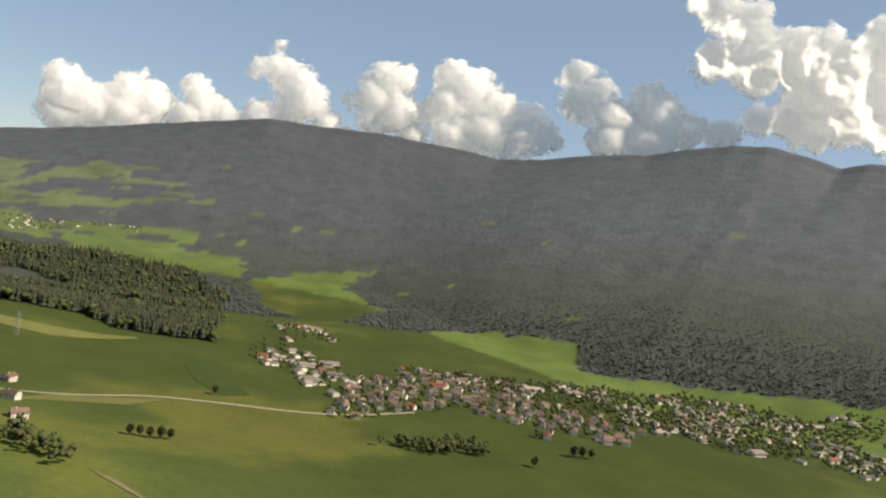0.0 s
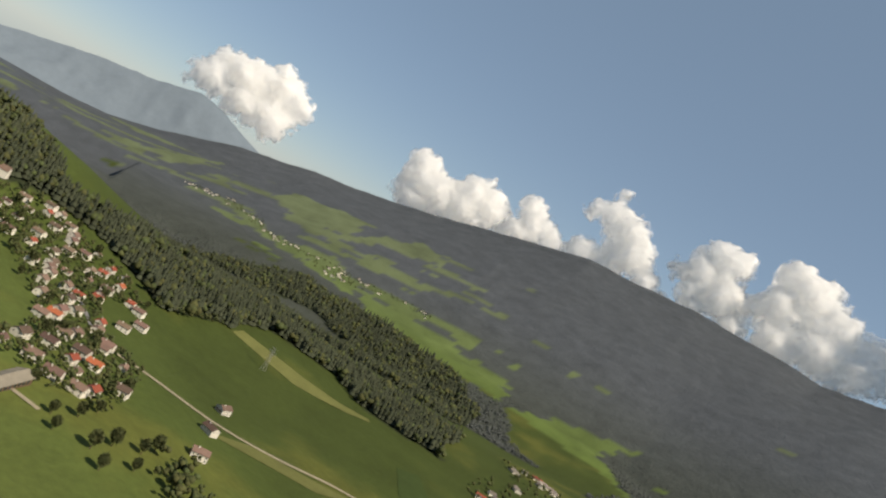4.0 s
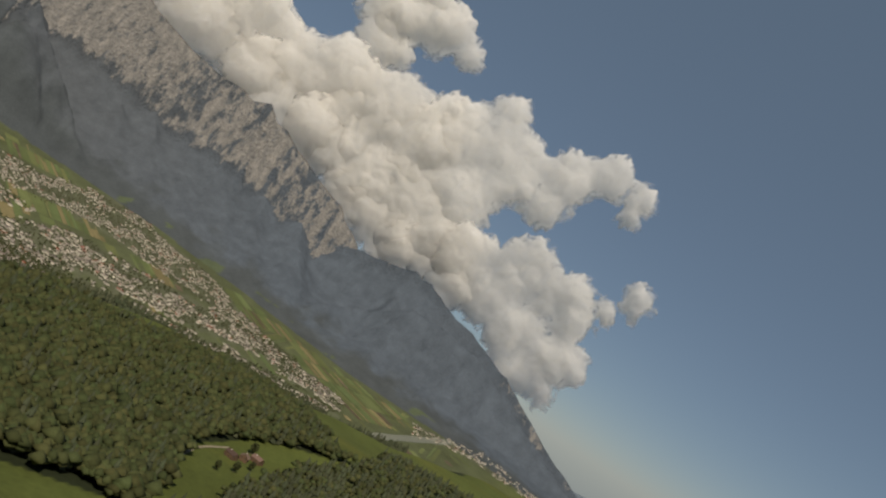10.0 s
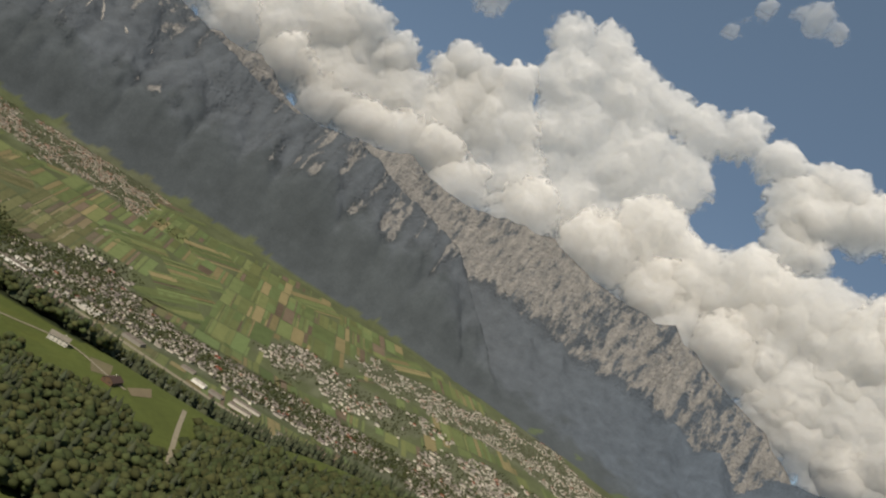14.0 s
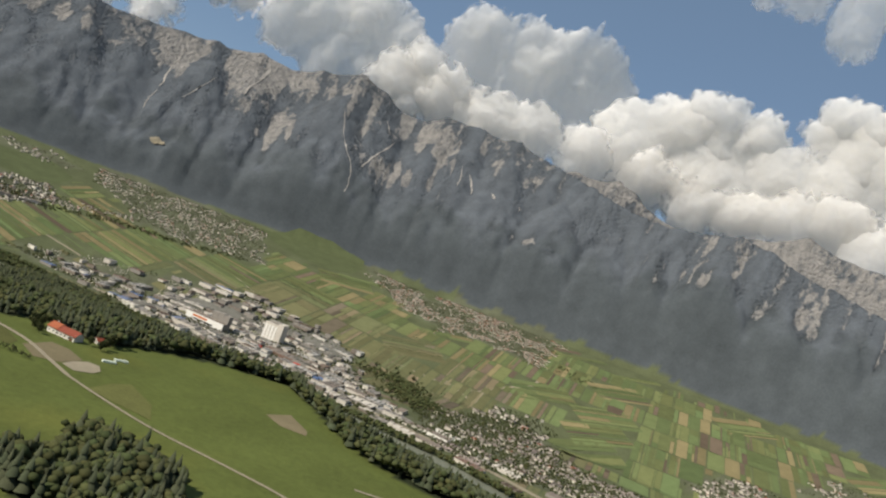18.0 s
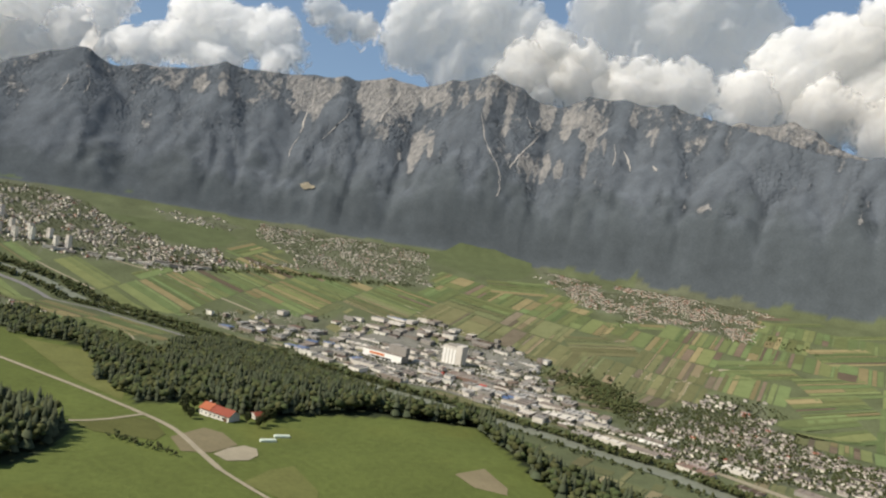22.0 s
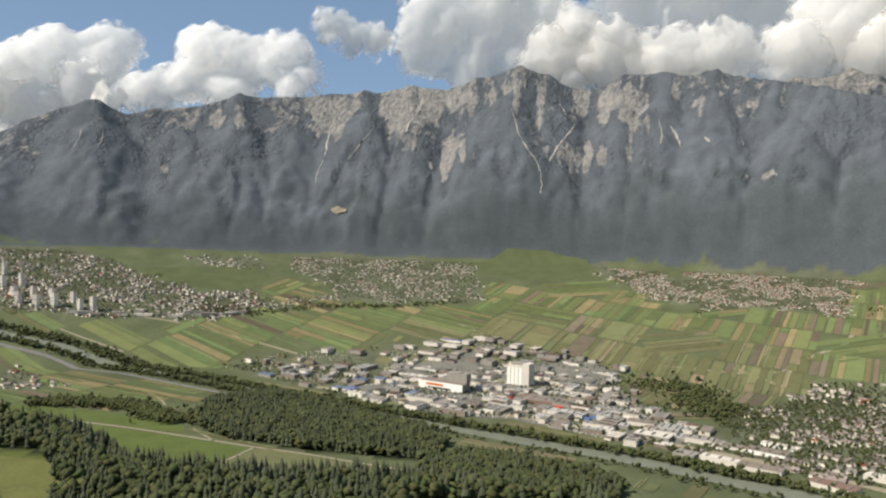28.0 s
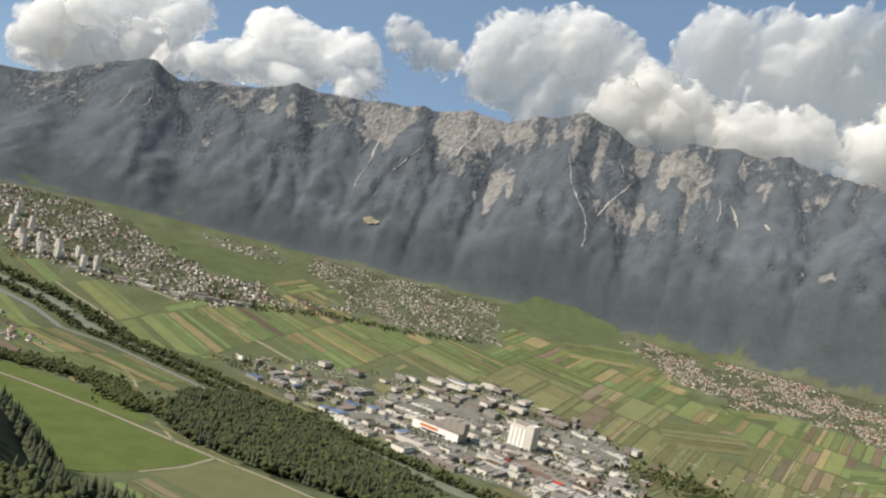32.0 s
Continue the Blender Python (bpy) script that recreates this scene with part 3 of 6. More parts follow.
def south_forest(x, y):
    """Where forest covers the southern mountains and their foot."""
    az, r = polar_of(x, y)
    n = fbm(x / 90, y / 90, 41, 3) - 0.5
    wx, wy = x + 90 * (fbm(x / 70, y / 70, 42, 3) - 0.5), y + 90 * (fbm(x / 70, y / 70, 43, 3) - 0.5)
    f = (az > 100) & (r > table(FOREST_EDGE, az) + (80 + 120 * smooth(156, 160, az) * (1 - smooth(172, 176, az))) * n)
    for poly in PASTURES:
        f &= ~inside(wx, wy, poly)
    strips = fbm(az * 50.0 / 170, r / 70, 44, 4)
    s = (r - table(FEET, az, 1)) / (RIDGE_R - table(FEET, az, 1))
    f &= ~((az < 143) & (s > -0.15) & (s < 0.6) & (strips > 0.56 + 0.25 * np.abs(s - 0.2)))
    f &= ~((az >= 143) & (s > 0.02) & (s < 0.5) & (strips > 0.79))
    return f


# pale chutes: bearing and sight height at the top, and at the foot, width
CHUTES = [(-4.6, 905, -5.0, 800, 5), (-5.0, 800, -5.2, 700, 7), (-5.2, 680, -5.6, 570, 4), (-2.0, 830, -3.6, 680, 4), (1.2, 985, 0.8, 900, 14), (0.8, 905, 0.2, 812, 8),
          (7.2, 930, 7.9, 800, 5), (7.9, 800, 9.4, 640, 6), (9.4, 640, 9.5, 540, 4), (10.2, 960, 11.4, 860, 8), (11.4, 860, 9.9, 690, 7), (17.4, 850, 18.1, 760, 10),
          (16.7, 880, 16.9, 770, 4), (19.5, 800, 19.9, 770, 10), (-20.5, 770, -20.8, 690, 4), (-19.2, 770, -19.4, 700, 4), (21.6, 790, 21.8, 760, 5)]
# paler rock and thin grass: bearing, sight height, half width, half height, share
OUTCROPS = [(4.5, 715, 1.5, 55, 0.22), (3.0, 665, 1.0, 60, 0.16), (13.2, 740, 1.4, 45, 0.22), (11.5, 700, 1.0, 60, 0.15), (24.5, 585, 1.0, 34, 0.3), (22.1, 626, 1.4, 26, 0.22),
            (18.0, 620, 1.6, 50, 0.2), (-11.4, 835, 1.3, 26, 0.3), (-10.5, 700, 1.2, 30, 0.12), (0.5, 960, 2.2, 60, 0.2), (-4.6, 850, 1.6, 80, 0.12), (15.5, 900, 3.0, 60, 0.16),
            (7.0, 960, 2.0, 70, 0.16), (12.0, 930, 1.6, 60, 0.2), (28.5, 560, 1.2, 40, 0.16), (31.0, 504, 1.5, 60, 0.12), (36.7, 684, 1.6, 160, 0.10), (34.6, 765, 1.2, 120, 0.08), (40.4, 545, 1.6, 160, 0.09),
            (43.6, 640, 1.6, 180, 0.11), (46, 430, 0.8, 130, 0.14), (47.5, 620, 1.2, 160, 0.11), (39, 600, 5.0, 130, 0.08)]

# built-up areas
CITY = [(-2100, 3050), (-1340, 2560), (-1100, 2545), (-865, 2597), (-590, 2680), (-657, 2864), (-839, 2850), (-1052, 2967), (-1250, 3080), (-1430, 3184),
        (-1900, 3150)]
HILL_TOWN = [(-592, 3311), (-521, 3422), (-341, 3471), (-148, 3388), (101, 3287), (160, 2870), (-157, 2854), (-461, 2843), (-620, 2719), (-779, 2706),
             (-640, 2800), (-325, 2926), (-560, 3150)]
FAN_TOWN = [(552, 3332), (741, 3186), (855, 3060), (1036, 3192), (1216, 3145), (1441, 3006), (1267, 2697), (1213, 2570), (1087, 2700), (851, 2738),
            (708, 2885), (646, 3018)]
INDUSTRY = [(-609, 2373), (-422, 2453), (-133, 2509), (151, 2567), (341, 2464), (510, 2347), (458, 2249), (484, 1874), (564, 1730), (407, 1665),
            (285, 1745), (151, 1860), (27, 1870), (-202, 1995)]
EAST_TOWN = [(293, 1735), (430, 1683), (538, 1687), (629, 1910), (924, 2145), (1103, 2147), (1000, 1800), (1300, 1628), (1813, 1397), (2015, 1152),
             (2494, 552), (2596, 282), (2440, 330), (2077, 800), (1376, 1150), (960, 1400), (729, 1482), (600, 1560)]
EAST_VILLAGE = [(1430, 1891), (1656, 1935), (1797, 1808), (1973, 1652), (2145, 1491), (1860, 1478), (1689, 1599), (1530, 1744)]
FAR_TOWN = [(2134, 1955), (2437, 1749), (2827, 1679), (2884, 1464), (2947, 1186), (2836, 956), (2767, 706), (2798, 378), (2620, 480), (2650, 900),
            (2471, 1348), (2100, 1700), (1867, 1900)]
EAST_STRIP = [(1786, 1223), (2012, 1186), (2292, 883), (2562, 635), (2600, 300), (2760, 350), (2800, 700), (2500, 1050), (2250, 1330), (1950, 1420)]
WEST_HAMLET = [(-1141, 2235), (-1024, 2179), (-918, 2028), (-1017, 2016)]
FAR_HAMLET = [(-1000, 3180), (-760, 3270), (-640, 3200), (-700, 3120), (-900, 3120)]
SOUTH_VILLAGE = [(58, -1074), (72, -1357), (-26, -1405), (-165, -1568), (-300, -1809), (-673, -1829), (-652, -1436), (-453, -1362), (-324, -1310),
                 (-274, -1129), (-144, -1152), (-90, -1067), (-16, -990)]
SOUTH_HAMLET = [(348, -1183), (341, -1271), (201, -1233), (51, -1137), (27, -1042), (142, -1053), (252, -1075)]
SOUTH_HAMLET_2 = [(420, -1344), (416, -1455), (326, -1466), (277, -1386), (323, -1298)]
HIGH_HAMLET = [(1440, -1965), (1680, -1755), (1800, -1600), (2180, -1550), (2320, -1430), (2340, -1470), (2200, -1600), (1840, -1650), (1720, -1790), (1480, -2000)]
HIGH_HAMLET_2 = [(1695, -1640), (1652, -1800), (1540, -1766), (1612, -1664)]
VALLEY_END_TOWN = [(2990, 60), (3177, -46), (3204, -232), (3244, -480), (3108, -735), (3000, -800), (3250, -760), (3420, -480), (3400, -170), (3150, 120)]
TOWNS = [VALLEY_END_TOWN, CITY, HILL_TOWN, FAN_TOWN, INDUSTRY, EAST_TOWN, EAST_VILLAGE, FAR_TOWN, EAST_STRIP, WEST_HAMLET]
BUILT_UP = TOWNS + [FAR_HAMLET]


# ---- ground: one sheet out to the ridges ----
def build_ground():
    az = np.concatenate([np.arange(-60, 195, 0.22), np.arange(195, 300, 2.5)])
    r = [8.0]
    while r[-1] < 3240:
        r.append(r[-1] * 1.0135 + 1.0)
    r = np.concatenate([r, np.arange(3310, 4350, 11), np.arange(4370, 4760, 65)])
    A, R = np.meshgrid(np.radians(az), r, indexing="ij")
    X, Y = CX + R * np.sin(A), CY + R * np.cos(A)
    Zg = height(X, Y)
    na, nr = A.shape
    verts = np.stack([X, Y, Zg], -1).reshape(-1, 3)
    i = np.arange(na)[:, None]
    j = np.arange(nr - 1)[None, :]
    i2 = (i + 1) % na
    quads = np.stack([i * nr + j, i * nr + j + 1, i2 * nr + j + 1, i2 * nr + j], -1).reshape(-1, 4)
    centre = len(verts)
    verts = np.vstack([verts, [[CX, CY, at_ground(CX, CY)]]])
    fan = np.stack([np.full(na, centre), np.arange(na) * nr, ((np.arange(na) + 1) % na) * nr], -1)
    me = mesh_from("ground", verts, [quads, fan], [GROUND], smooth_faces=True)
    x, y, z = verts[:, 0], verts[:, 1], verts[:, 2]
    azd, rr = polar_of(x, y)
    n1, n2, n3 = fbm(x / 90, y / 90, 1, 4), fbm(x / 420, y / 420, 3, 4), fbm(x / 25, y / 25, 6, 3)
    col = np.empty((len(verts), 3))
    col[:] = (0.078, 0.120, 0.016)
    col *= (0.80 + 0.4 * n2)[:, None]
    # southern meadows dimmed in the colour, as if seen against the sun
    backlit = smooth(250, 600, -y)[:, None]
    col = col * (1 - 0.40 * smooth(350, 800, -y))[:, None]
    col = col * (np.array((0.93, 0.82, 1.5)) * backlit + (1 - backlit) * np.array((1.22, 0.96, 1.95)))
    dry = smooth(0.52, 0.66, n1 * 0.5 + n2 * 0.5)[:, None]
    col = col * (1 - 0.4 * dry) + np.array((0.135, 0.13, 0.03)) * 0.4 * dry
    m = terrace_mask(x, y)
    valley = ((1 - m) * (rr < 3600))[:, None]
    # floor green dulled a little, with distant haze in the colour
    floor = np.array((0.092, 0.105, 0.054)) * (0.75 + 0.5 * n1)[:, None]
    col = col * (1 - valley) + floor * valley
    for poly in BUILT_UP:
        t = inside(x + 60 * (n1 - 0.5), y + 60 * (n3 - 0.5), poly)
        col = np.where(t[:, None], np.array((0.105, 0.112, 0.070)) * (0.7 + 0.6 * n3)[:, None], col)
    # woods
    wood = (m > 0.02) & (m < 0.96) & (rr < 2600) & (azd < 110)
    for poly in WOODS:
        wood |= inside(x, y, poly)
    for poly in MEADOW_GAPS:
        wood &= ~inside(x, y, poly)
    # mountains
    foot_r, crest = table(FEET, azd, 1), table(RIDGES, azd)
    s = (rr - foot_r) / (RIDGE_R - foot_r)
    north = azd < 100
    forest = (s > -0.02 + 0.12 * (n2 - 0.5))
    hill = north & (rr > 3480 + 60 * (n1 - 0.5))
    hill[hill] = massif(azd[hill], rr[hill])[0] > z[hill] - 22
    forest |= hill
    for poly in BUILT_UP:
        forest &= ~(inside(x, y, poly) & (rr < 3445))
    pasture = north & ~hill & (s > 0) & (s < 0.13) & (fbm(x / 190, y / 80, 13, 3) > 0.67)
    deep = south_forest(x, y)
    open_land = (~north) & (rr > 1450) & ~deep
    forest = (forest & north) | deep
    # forest colour turns lighter and bluer with distance, as painted haze
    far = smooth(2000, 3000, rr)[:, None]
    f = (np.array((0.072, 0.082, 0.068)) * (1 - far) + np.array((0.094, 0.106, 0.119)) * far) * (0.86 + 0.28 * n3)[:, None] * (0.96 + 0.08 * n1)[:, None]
    # southern slopes darkened in the colour, standing in for their shade
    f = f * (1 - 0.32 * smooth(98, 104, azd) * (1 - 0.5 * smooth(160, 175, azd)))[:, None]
    # more blue haze painted on the eastern slopes
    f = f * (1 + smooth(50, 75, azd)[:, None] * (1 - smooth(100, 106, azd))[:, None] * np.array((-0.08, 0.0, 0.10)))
    # foot of the slopes painted darker, offsetting the sun on gentler ground
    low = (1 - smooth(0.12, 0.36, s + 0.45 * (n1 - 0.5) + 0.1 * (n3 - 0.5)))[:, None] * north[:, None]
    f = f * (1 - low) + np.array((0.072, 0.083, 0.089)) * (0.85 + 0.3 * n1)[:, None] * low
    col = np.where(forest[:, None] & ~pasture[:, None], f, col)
    col = np.where((pasture & (s > 0))[:, None], np.array((0.09, 0.112, 0.066)), col)
    # far hillside grass carries haze in its colour
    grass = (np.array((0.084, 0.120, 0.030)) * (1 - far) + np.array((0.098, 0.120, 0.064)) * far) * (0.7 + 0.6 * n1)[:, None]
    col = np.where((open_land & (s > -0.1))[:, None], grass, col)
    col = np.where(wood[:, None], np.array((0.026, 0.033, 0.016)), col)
    # how far bare rock shows on the northern ranges
    hgt = (z - 260) / np.maximum(crest - 260, 1)
    bare = np.zeros(len(z))
    up = north & (rr > 3400)
    ua, ur, uh = azd[up], rr[up], hgt[up]
    _, dist, gully, kind = massif(ua, ur)
    mid = fbm(ua * 73 / 230 + 0.6 * n2[up], ur / 200, 19, 4)
    streak = fbm(ua * 73 / 40 + 1.2 * n2[up], ur / 260, 23, 3)
    limit = np.interp(ua, [-60, -25, -10, 0, 8, 20, 24, 34, 50], [0.88, 0.85, 0.82, 0.81, 0.79, 0.79, 0.88, 0.93, 1.0])
    b = 0.44 + 0.9 * (uh - limit) + 0.7 * (mid - 0.5) + 1.0 * (streak - 0.5) + 1.3 * (0.62 - gully) * smooth(0.45, 0.75, uh)
    b = np.where(kind == 1, 0.60 - 0.52 * smooth(140, 215, dist + 90 * (streak - 0.5)) + 0.3 * (mid - 0.5) + 0.3 * (streak - 0.5), b)
    b = np.where(kind == 2, 0.40 - 0.5 * smooth(20, 110, dist) + 0.5 * (mid - 0.5), b)
    b = np.where(kind >= 3, 0.10 + 0.5 * (streak - 0.5), b)
    b = np.where(kind == 0, np.minimum(b, 0.50 + 0.12 * (mid - 0.5)), b)
    sight = EYE + (z[up] - EYE) * 3950.0 / ur
    for a0, z0, wa, wz, amount in OUTCROPS:
        b = b + 1.9 * amount * np.exp(-((ua - a0) / (1.3 * wa)) ** 2 - ((sight - z0) / (1.3 * wz)) ** 2) * np.clip(1.5 * mid + 2.2 * streak - 0.75, 0, 2)
    bare[up] = np.clip(b, 0, 0.72) * smooth(0.1, 0.25, s[up])
    share = me.attributes.new("bare", "FLOAT", "POINT")
    share.data.foreach_set("value", bare.astype(np.float32))
    rugged = north * smooth(0.02, 0.2, s) * (0.11 + 0.89 * np.clip(bare / 0.45, 0, 1)) + 0.22 * deep * smooth(1800, 2300, rr)
    me.attributes.new("rugged", "FLOAT", "POINT").data.foreach_set("value", rugged.astype(np.float32))
    layer = me.color_attributes.new("cover", "FLOAT_COLOR", "POINT")
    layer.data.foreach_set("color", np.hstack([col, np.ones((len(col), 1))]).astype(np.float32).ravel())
    return tagged(new("ground", me), "alpine valley floor, meadow terrace, wooded slopes and rocky mountains", "ground", kind="structure")


ground = build_ground()


# ---- clouds ----
def icosphere(level):
    bm = bmesh.new()
    bmesh.ops.create_icosphere(bm, subdivisions=level, radius=1)
    v = np.array([p.co for p in bm.verts])
    f = np.array([[p.index for p in q.verts] for q in bm.faces])
    bm.free()
    return v, f


def billow(x, y, seed, octaves=3):
    total, amp, norm = 0.0, 1.0, 0.0
    for k in range(octaves):
        ca, sa = math.cos(0.9 * k + seed), math.sin(0.9 * k + seed)
        total += amp * np.abs(2 * value_noise((x * ca - y * sa) * 2.1 ** k, (x * sa + y * ca) * 2.1 ** k, seed + 2.7 * k) - 1)
        norm, amp = norm + amp, amp * 0.55
    return total / norm


CLEAR = [(63.0, 1745, 27), (73.2, 1785, 29)]


def linked(cells):
    """The largest connected patch of a grid of cells."""
    lab = np.where(cells, np.arange(1, cells.size + 1).reshape(cells.shape), 0)
    for _ in range(2000):
        up = lab.copy()
        for ax in (0, 1):
            for d in (1, -1):
                sh = np.roll(lab, d, ax)
                if ax == 0:
                    sh[0 if d == 1 else -1] = 0
                else:
                    sh[:, 0 if d == 1 else -1] = 0
                up = np.maximum(up, sh)
        up = np.where(cells, up, 0)
        if (up == lab).all():
            break
        lab = up
    ids, n = np.unique(lab[lab > 0], return_counts=True)
    return lab == ids[n.argmax()]


def cloud(blobs, label, dist=4480.0, cell=8.0, lean=0.22, far=0.0, depth=1.0, thin=1.0):
    """A heaped cloud: rounded swellings merged into one body, with finer billows on them and a shallow back."""
    bl = np.array(blobs, float)
    mid = bl[0, 0]
    us = (((bl[:, 0] - mid + 180) % 360) - 180) * dist * math.pi / 180
    vs, rs = bl[:, 1], bl[:, 2]
    gu = np.arange((us - rs * 1.35).min(), (us + rs * 1.35).max(), cell)
    gv = np.arange((vs - rs * 1.35).min(), (vs + rs * 1.35).max(), cell)
    U, V = np.meshgrid(gu, gv, indexing="ij")
    sd = float(mid)
    WU, WV = U + 70 * (fbm(U / 150, V / 150, sd, 4) - 0.5), V + 70 * (fbm(U / 150, V / 150, sd + 40, 4) - 0.5)
    WU, WV = WU + 46 * (fbm(U / 42, V / 42, sd + 7, 3) - 0.5), WV + 46 * (fbm(U / 42, V / 42, sd + 47, 3) - 0.5)
    f = np.zeros_like(U)
    for u0, v0, r0 in zip(us, vs, rs):
        d = np.sqrt(((WU - u0) / 1.04) ** 2 + ((WV - v0) / 0.97) ** 2)
        f += np.exp((r0 - d) / 20.0)
    f = np.clip(20.0 * np.log(f + 1e-30), -900, None)
    lumps = billow(WU / 190, WV / 190, sd + 3, 2)
    small = billow(WU / 78, WV / 78, sd + 5, 2)
    tiny = billow(WU / 31, WV / 31, sd + 8, 2)
    soft = fbm(U / 330, V / 330, sd + 9, 2)
    f = f + 12 + 34 * (lumps - 0.4) + 24 * (small - 0.42) + 13 * (tiny - 0.42)
    for a0, z0, r0 in CLEAR:
        d = np.hypot(WU - (((a0 - mid + 180) % 360) - 180) * dist * math.pi / 180, (WV - z0) * 1.5) - r0
        f = np.minimum(f, d)
    inner = np.maximum(f, 0)
    H = 12 * depth * np.sqrt(inner) * (0.5 + 0.3 * lumps + 0.6 * soft) + 30 * (lumps - 0.4) * smooth(0, 90, inner)
    H = H + depth * (15 * (small - 0.42) + 4.5 * (tiny - 0.42)) * smooth(0, 60, inner)
    for _ in range(2):
        Q = np.pad(H, 1, mode="edge")
        H = (Q[:-2, 1:-1] + Q[2:, 1:-1] + Q[1:-1, :-2] + Q[1:-1, 2:] + 2 * H) / 6
    H = np.where(f > 0, np.maximum(H, 0.5), 0)
    gx, gy = np.gradient(f, cell)
    g2 = gx ** 2 + gy ** 2 + 0.04
    out = f < 0
    mx, my = np.clip(-f * gx / g2, -1.3 * cell, 1.3 * cell), np.clip(-f * gy / g2, -1.3 * cell, 1.3 * cell)
    U2, V2 = np.where(out, U + mx, U), np.where(out, V + my, V)
    cells = (f[:-1, :-1] > 0) | (f[1:, :-1] > 0) | (f[1:, 1:] > 0) | (f[:-1, 1:] > 0)
    cells = linked(cells)
    keep = np.zeros(f.shape, bool)
    for a0, b0 in ((0, 0), (1, 0), (1, 1), (0, 1)):
        keep[a0:keep.shape[0] - 1 + a0, b0:keep.shape[1] - 1 + b0] |= cells
    A = np.radians(mid + U2 / dist * 180 / math.pi)
    idx = np.full(U.shape, -1)
    idx[keep] = np.arange(keep.sum())
    n = int(keep.sum())
    quad = np.stack([idx[:-1, :-1], idx[1:, :-1], idx[1:, 1:], idx[:-1, 1:]], -1)[cells]
    h, a0, z0 = H[keep], A[keep], V2[keep]
    tilt = lean * (z0 - z0.min())
    # the whole body stays behind the crest
    nearest = 4720 if 106 < mid < 127 else 4400
    shift = max(far, nearest - (dist - 0.85 * h - tilt).min())
    z0 = EYE + (z0 - EYE) * (dist + shift) / dist
    front, back = dist + shift - 0.85 * h - tilt, dist + shift + 0.28 * h - tilt
    P = [np.stack([CX + d * np.sin(a0), CY + d * np.cos(a0), z0], -1) for d in (front, back)]
    rim = np.where(h > 0, np.arange(n) + n, np.arange(n))
    me = mesh_from("cloud", np.vstack(P), np.vstack([quad, rim[quad][:, ::-1]]), [CLOUD], smooth_faces=True)
    wisp = fbm(WU / 34, WV / 34, sd + 13, 3) - 0.5
    veil = smooth(0.0, 1.0, f / 48 - 0.1 + 1.7 * wisp * (1 - smooth(30, 100, f)))[keep] * thin
    me.attributes.new("dense", "FLOAT", "POINT").data.foreach_set("value", np.concatenate([veil, veil]).astype(np.float32))
    ob = new("cloud", me)
    return tagged(ob, label, "cloud", group="cumulus clouds")


TOWER, BANK, GREY = "towering white cumulus cloud behind the mountain ridge", "long bank of billowing cumulus over the range", "broad cumulus cloud with a grey base"
cloud([(113.2, 632, 136), (115.3, 736, 146), (113.8, 777, 81), (117.7, 799, 146), (118.1, 623, 146), (115.9, 593, 130), (119.8, 724, 91)], TOWER, lean=-0.4, depth=1.9, far=0)
cloud([(129.9, 788, 136), (131.8, 713, 162), (133.9, 857, 124), (133.6, 727, 156), (135.7, 793, 114), (129.8, 619, 114), (135.2, 674, 98)], TOWER, lean=-0.4, depth=1.9, far=8)
cloud([(138.4, 931, 91), (139.4, 819, 130), (138.1, 751, 114), (140.6, 790, 91)], TOWER, lean=-0.4, depth=1.9, far=16)
cloud([(143.9, 1287, 49), (143.8, 1148, 107), (145.2, 1071, 124), (146.2, 971, 136), (144.8, 868, 130), (142.8, 838, 98), (148.1, 866, 98), (142.4, 1126, 65), (149.6, 812, 80)], TOWER, lean=-0.4, depth=1.9, far=28)
cloud([(152.1, 1203, 130), (151.1, 1041, 130), (149.5, 1018, 58), (153.0, 983, 146), (151.3, 877, 98)], TOWER, lean=-0.4, depth=1.9, far=40)
cloud([(156.6, 1262, 124), (158.2, 1216, 146), (156.6, 1096, 146), (159.9, 1120, 156), (162.5, 1100, 107), (159.9, 954, 162), (157.4, 890, 130), (154.5, 869, 91), (162.4, 935, 130), (164.2, 985, 95), (154.6, 985, 85)], TOWER, lean=-0.4, depth=1.9, far=60)
cloud([(165.6, 1388, 104), (166.4, 1224, 130), (167.4, 1315, 91), (169.0, 1153, 146), (171.1, 1300, 124), (171.9, 1181, 146), (173.8, 1150, 130), (168.9, 1023, 146), (171.7, 1036, 146), (176.1, 1125, 104)], TOWER, lean=-0.4, depth=1.9, far=92)
cloud([(174.1, 1776, 146), (176.7, 1681, 146), (174.7, 1485, 124), (177.1, 1500, 169), (179.6, 1529, 146), (-178.5, 1611, 114), (-179.0, 1358, 162), (-177.1, 1427, 195), (-175.3, 1520, 162), (-174.8, 1294, 195), (-177.0, 1223, 162), (-179.3, 1192, 130), (178.1, 1203, 91), (-175.0, 1692, 98), (-174.3, 1184, 130)], TOWER, lean=0.1, depth=1.5, far=420)
cloud([(58.5, 1482, 228), (54.9, 1292, 195), (62.5, 1362, 228), (59.9, 1207, 195), (66.7, 1449, 260), (71.3, 1457, 260), (76.4, 1525, 276), (78.9, 1847, 136), (80.6, 1578, 260), (85.3, 1689, 188), (87.8, 1812, 156), (90.6, 1774, 104), (84.9, 1485, 146), (78.5, 1266, 260), (73.8, 1222, 260), (69.1, 1172, 228), (76.1, 940, 260), (72.8, 969, 195), (79.3, 984, 228), (90.6, 1663, 78)], BANK, lean=0.15)
cloud([(67.2, 2000, 244), (70.7, 2079, 195), (73.5, 2025, 117), (67.5, 1784, 162)], BANK, lean=0.15)
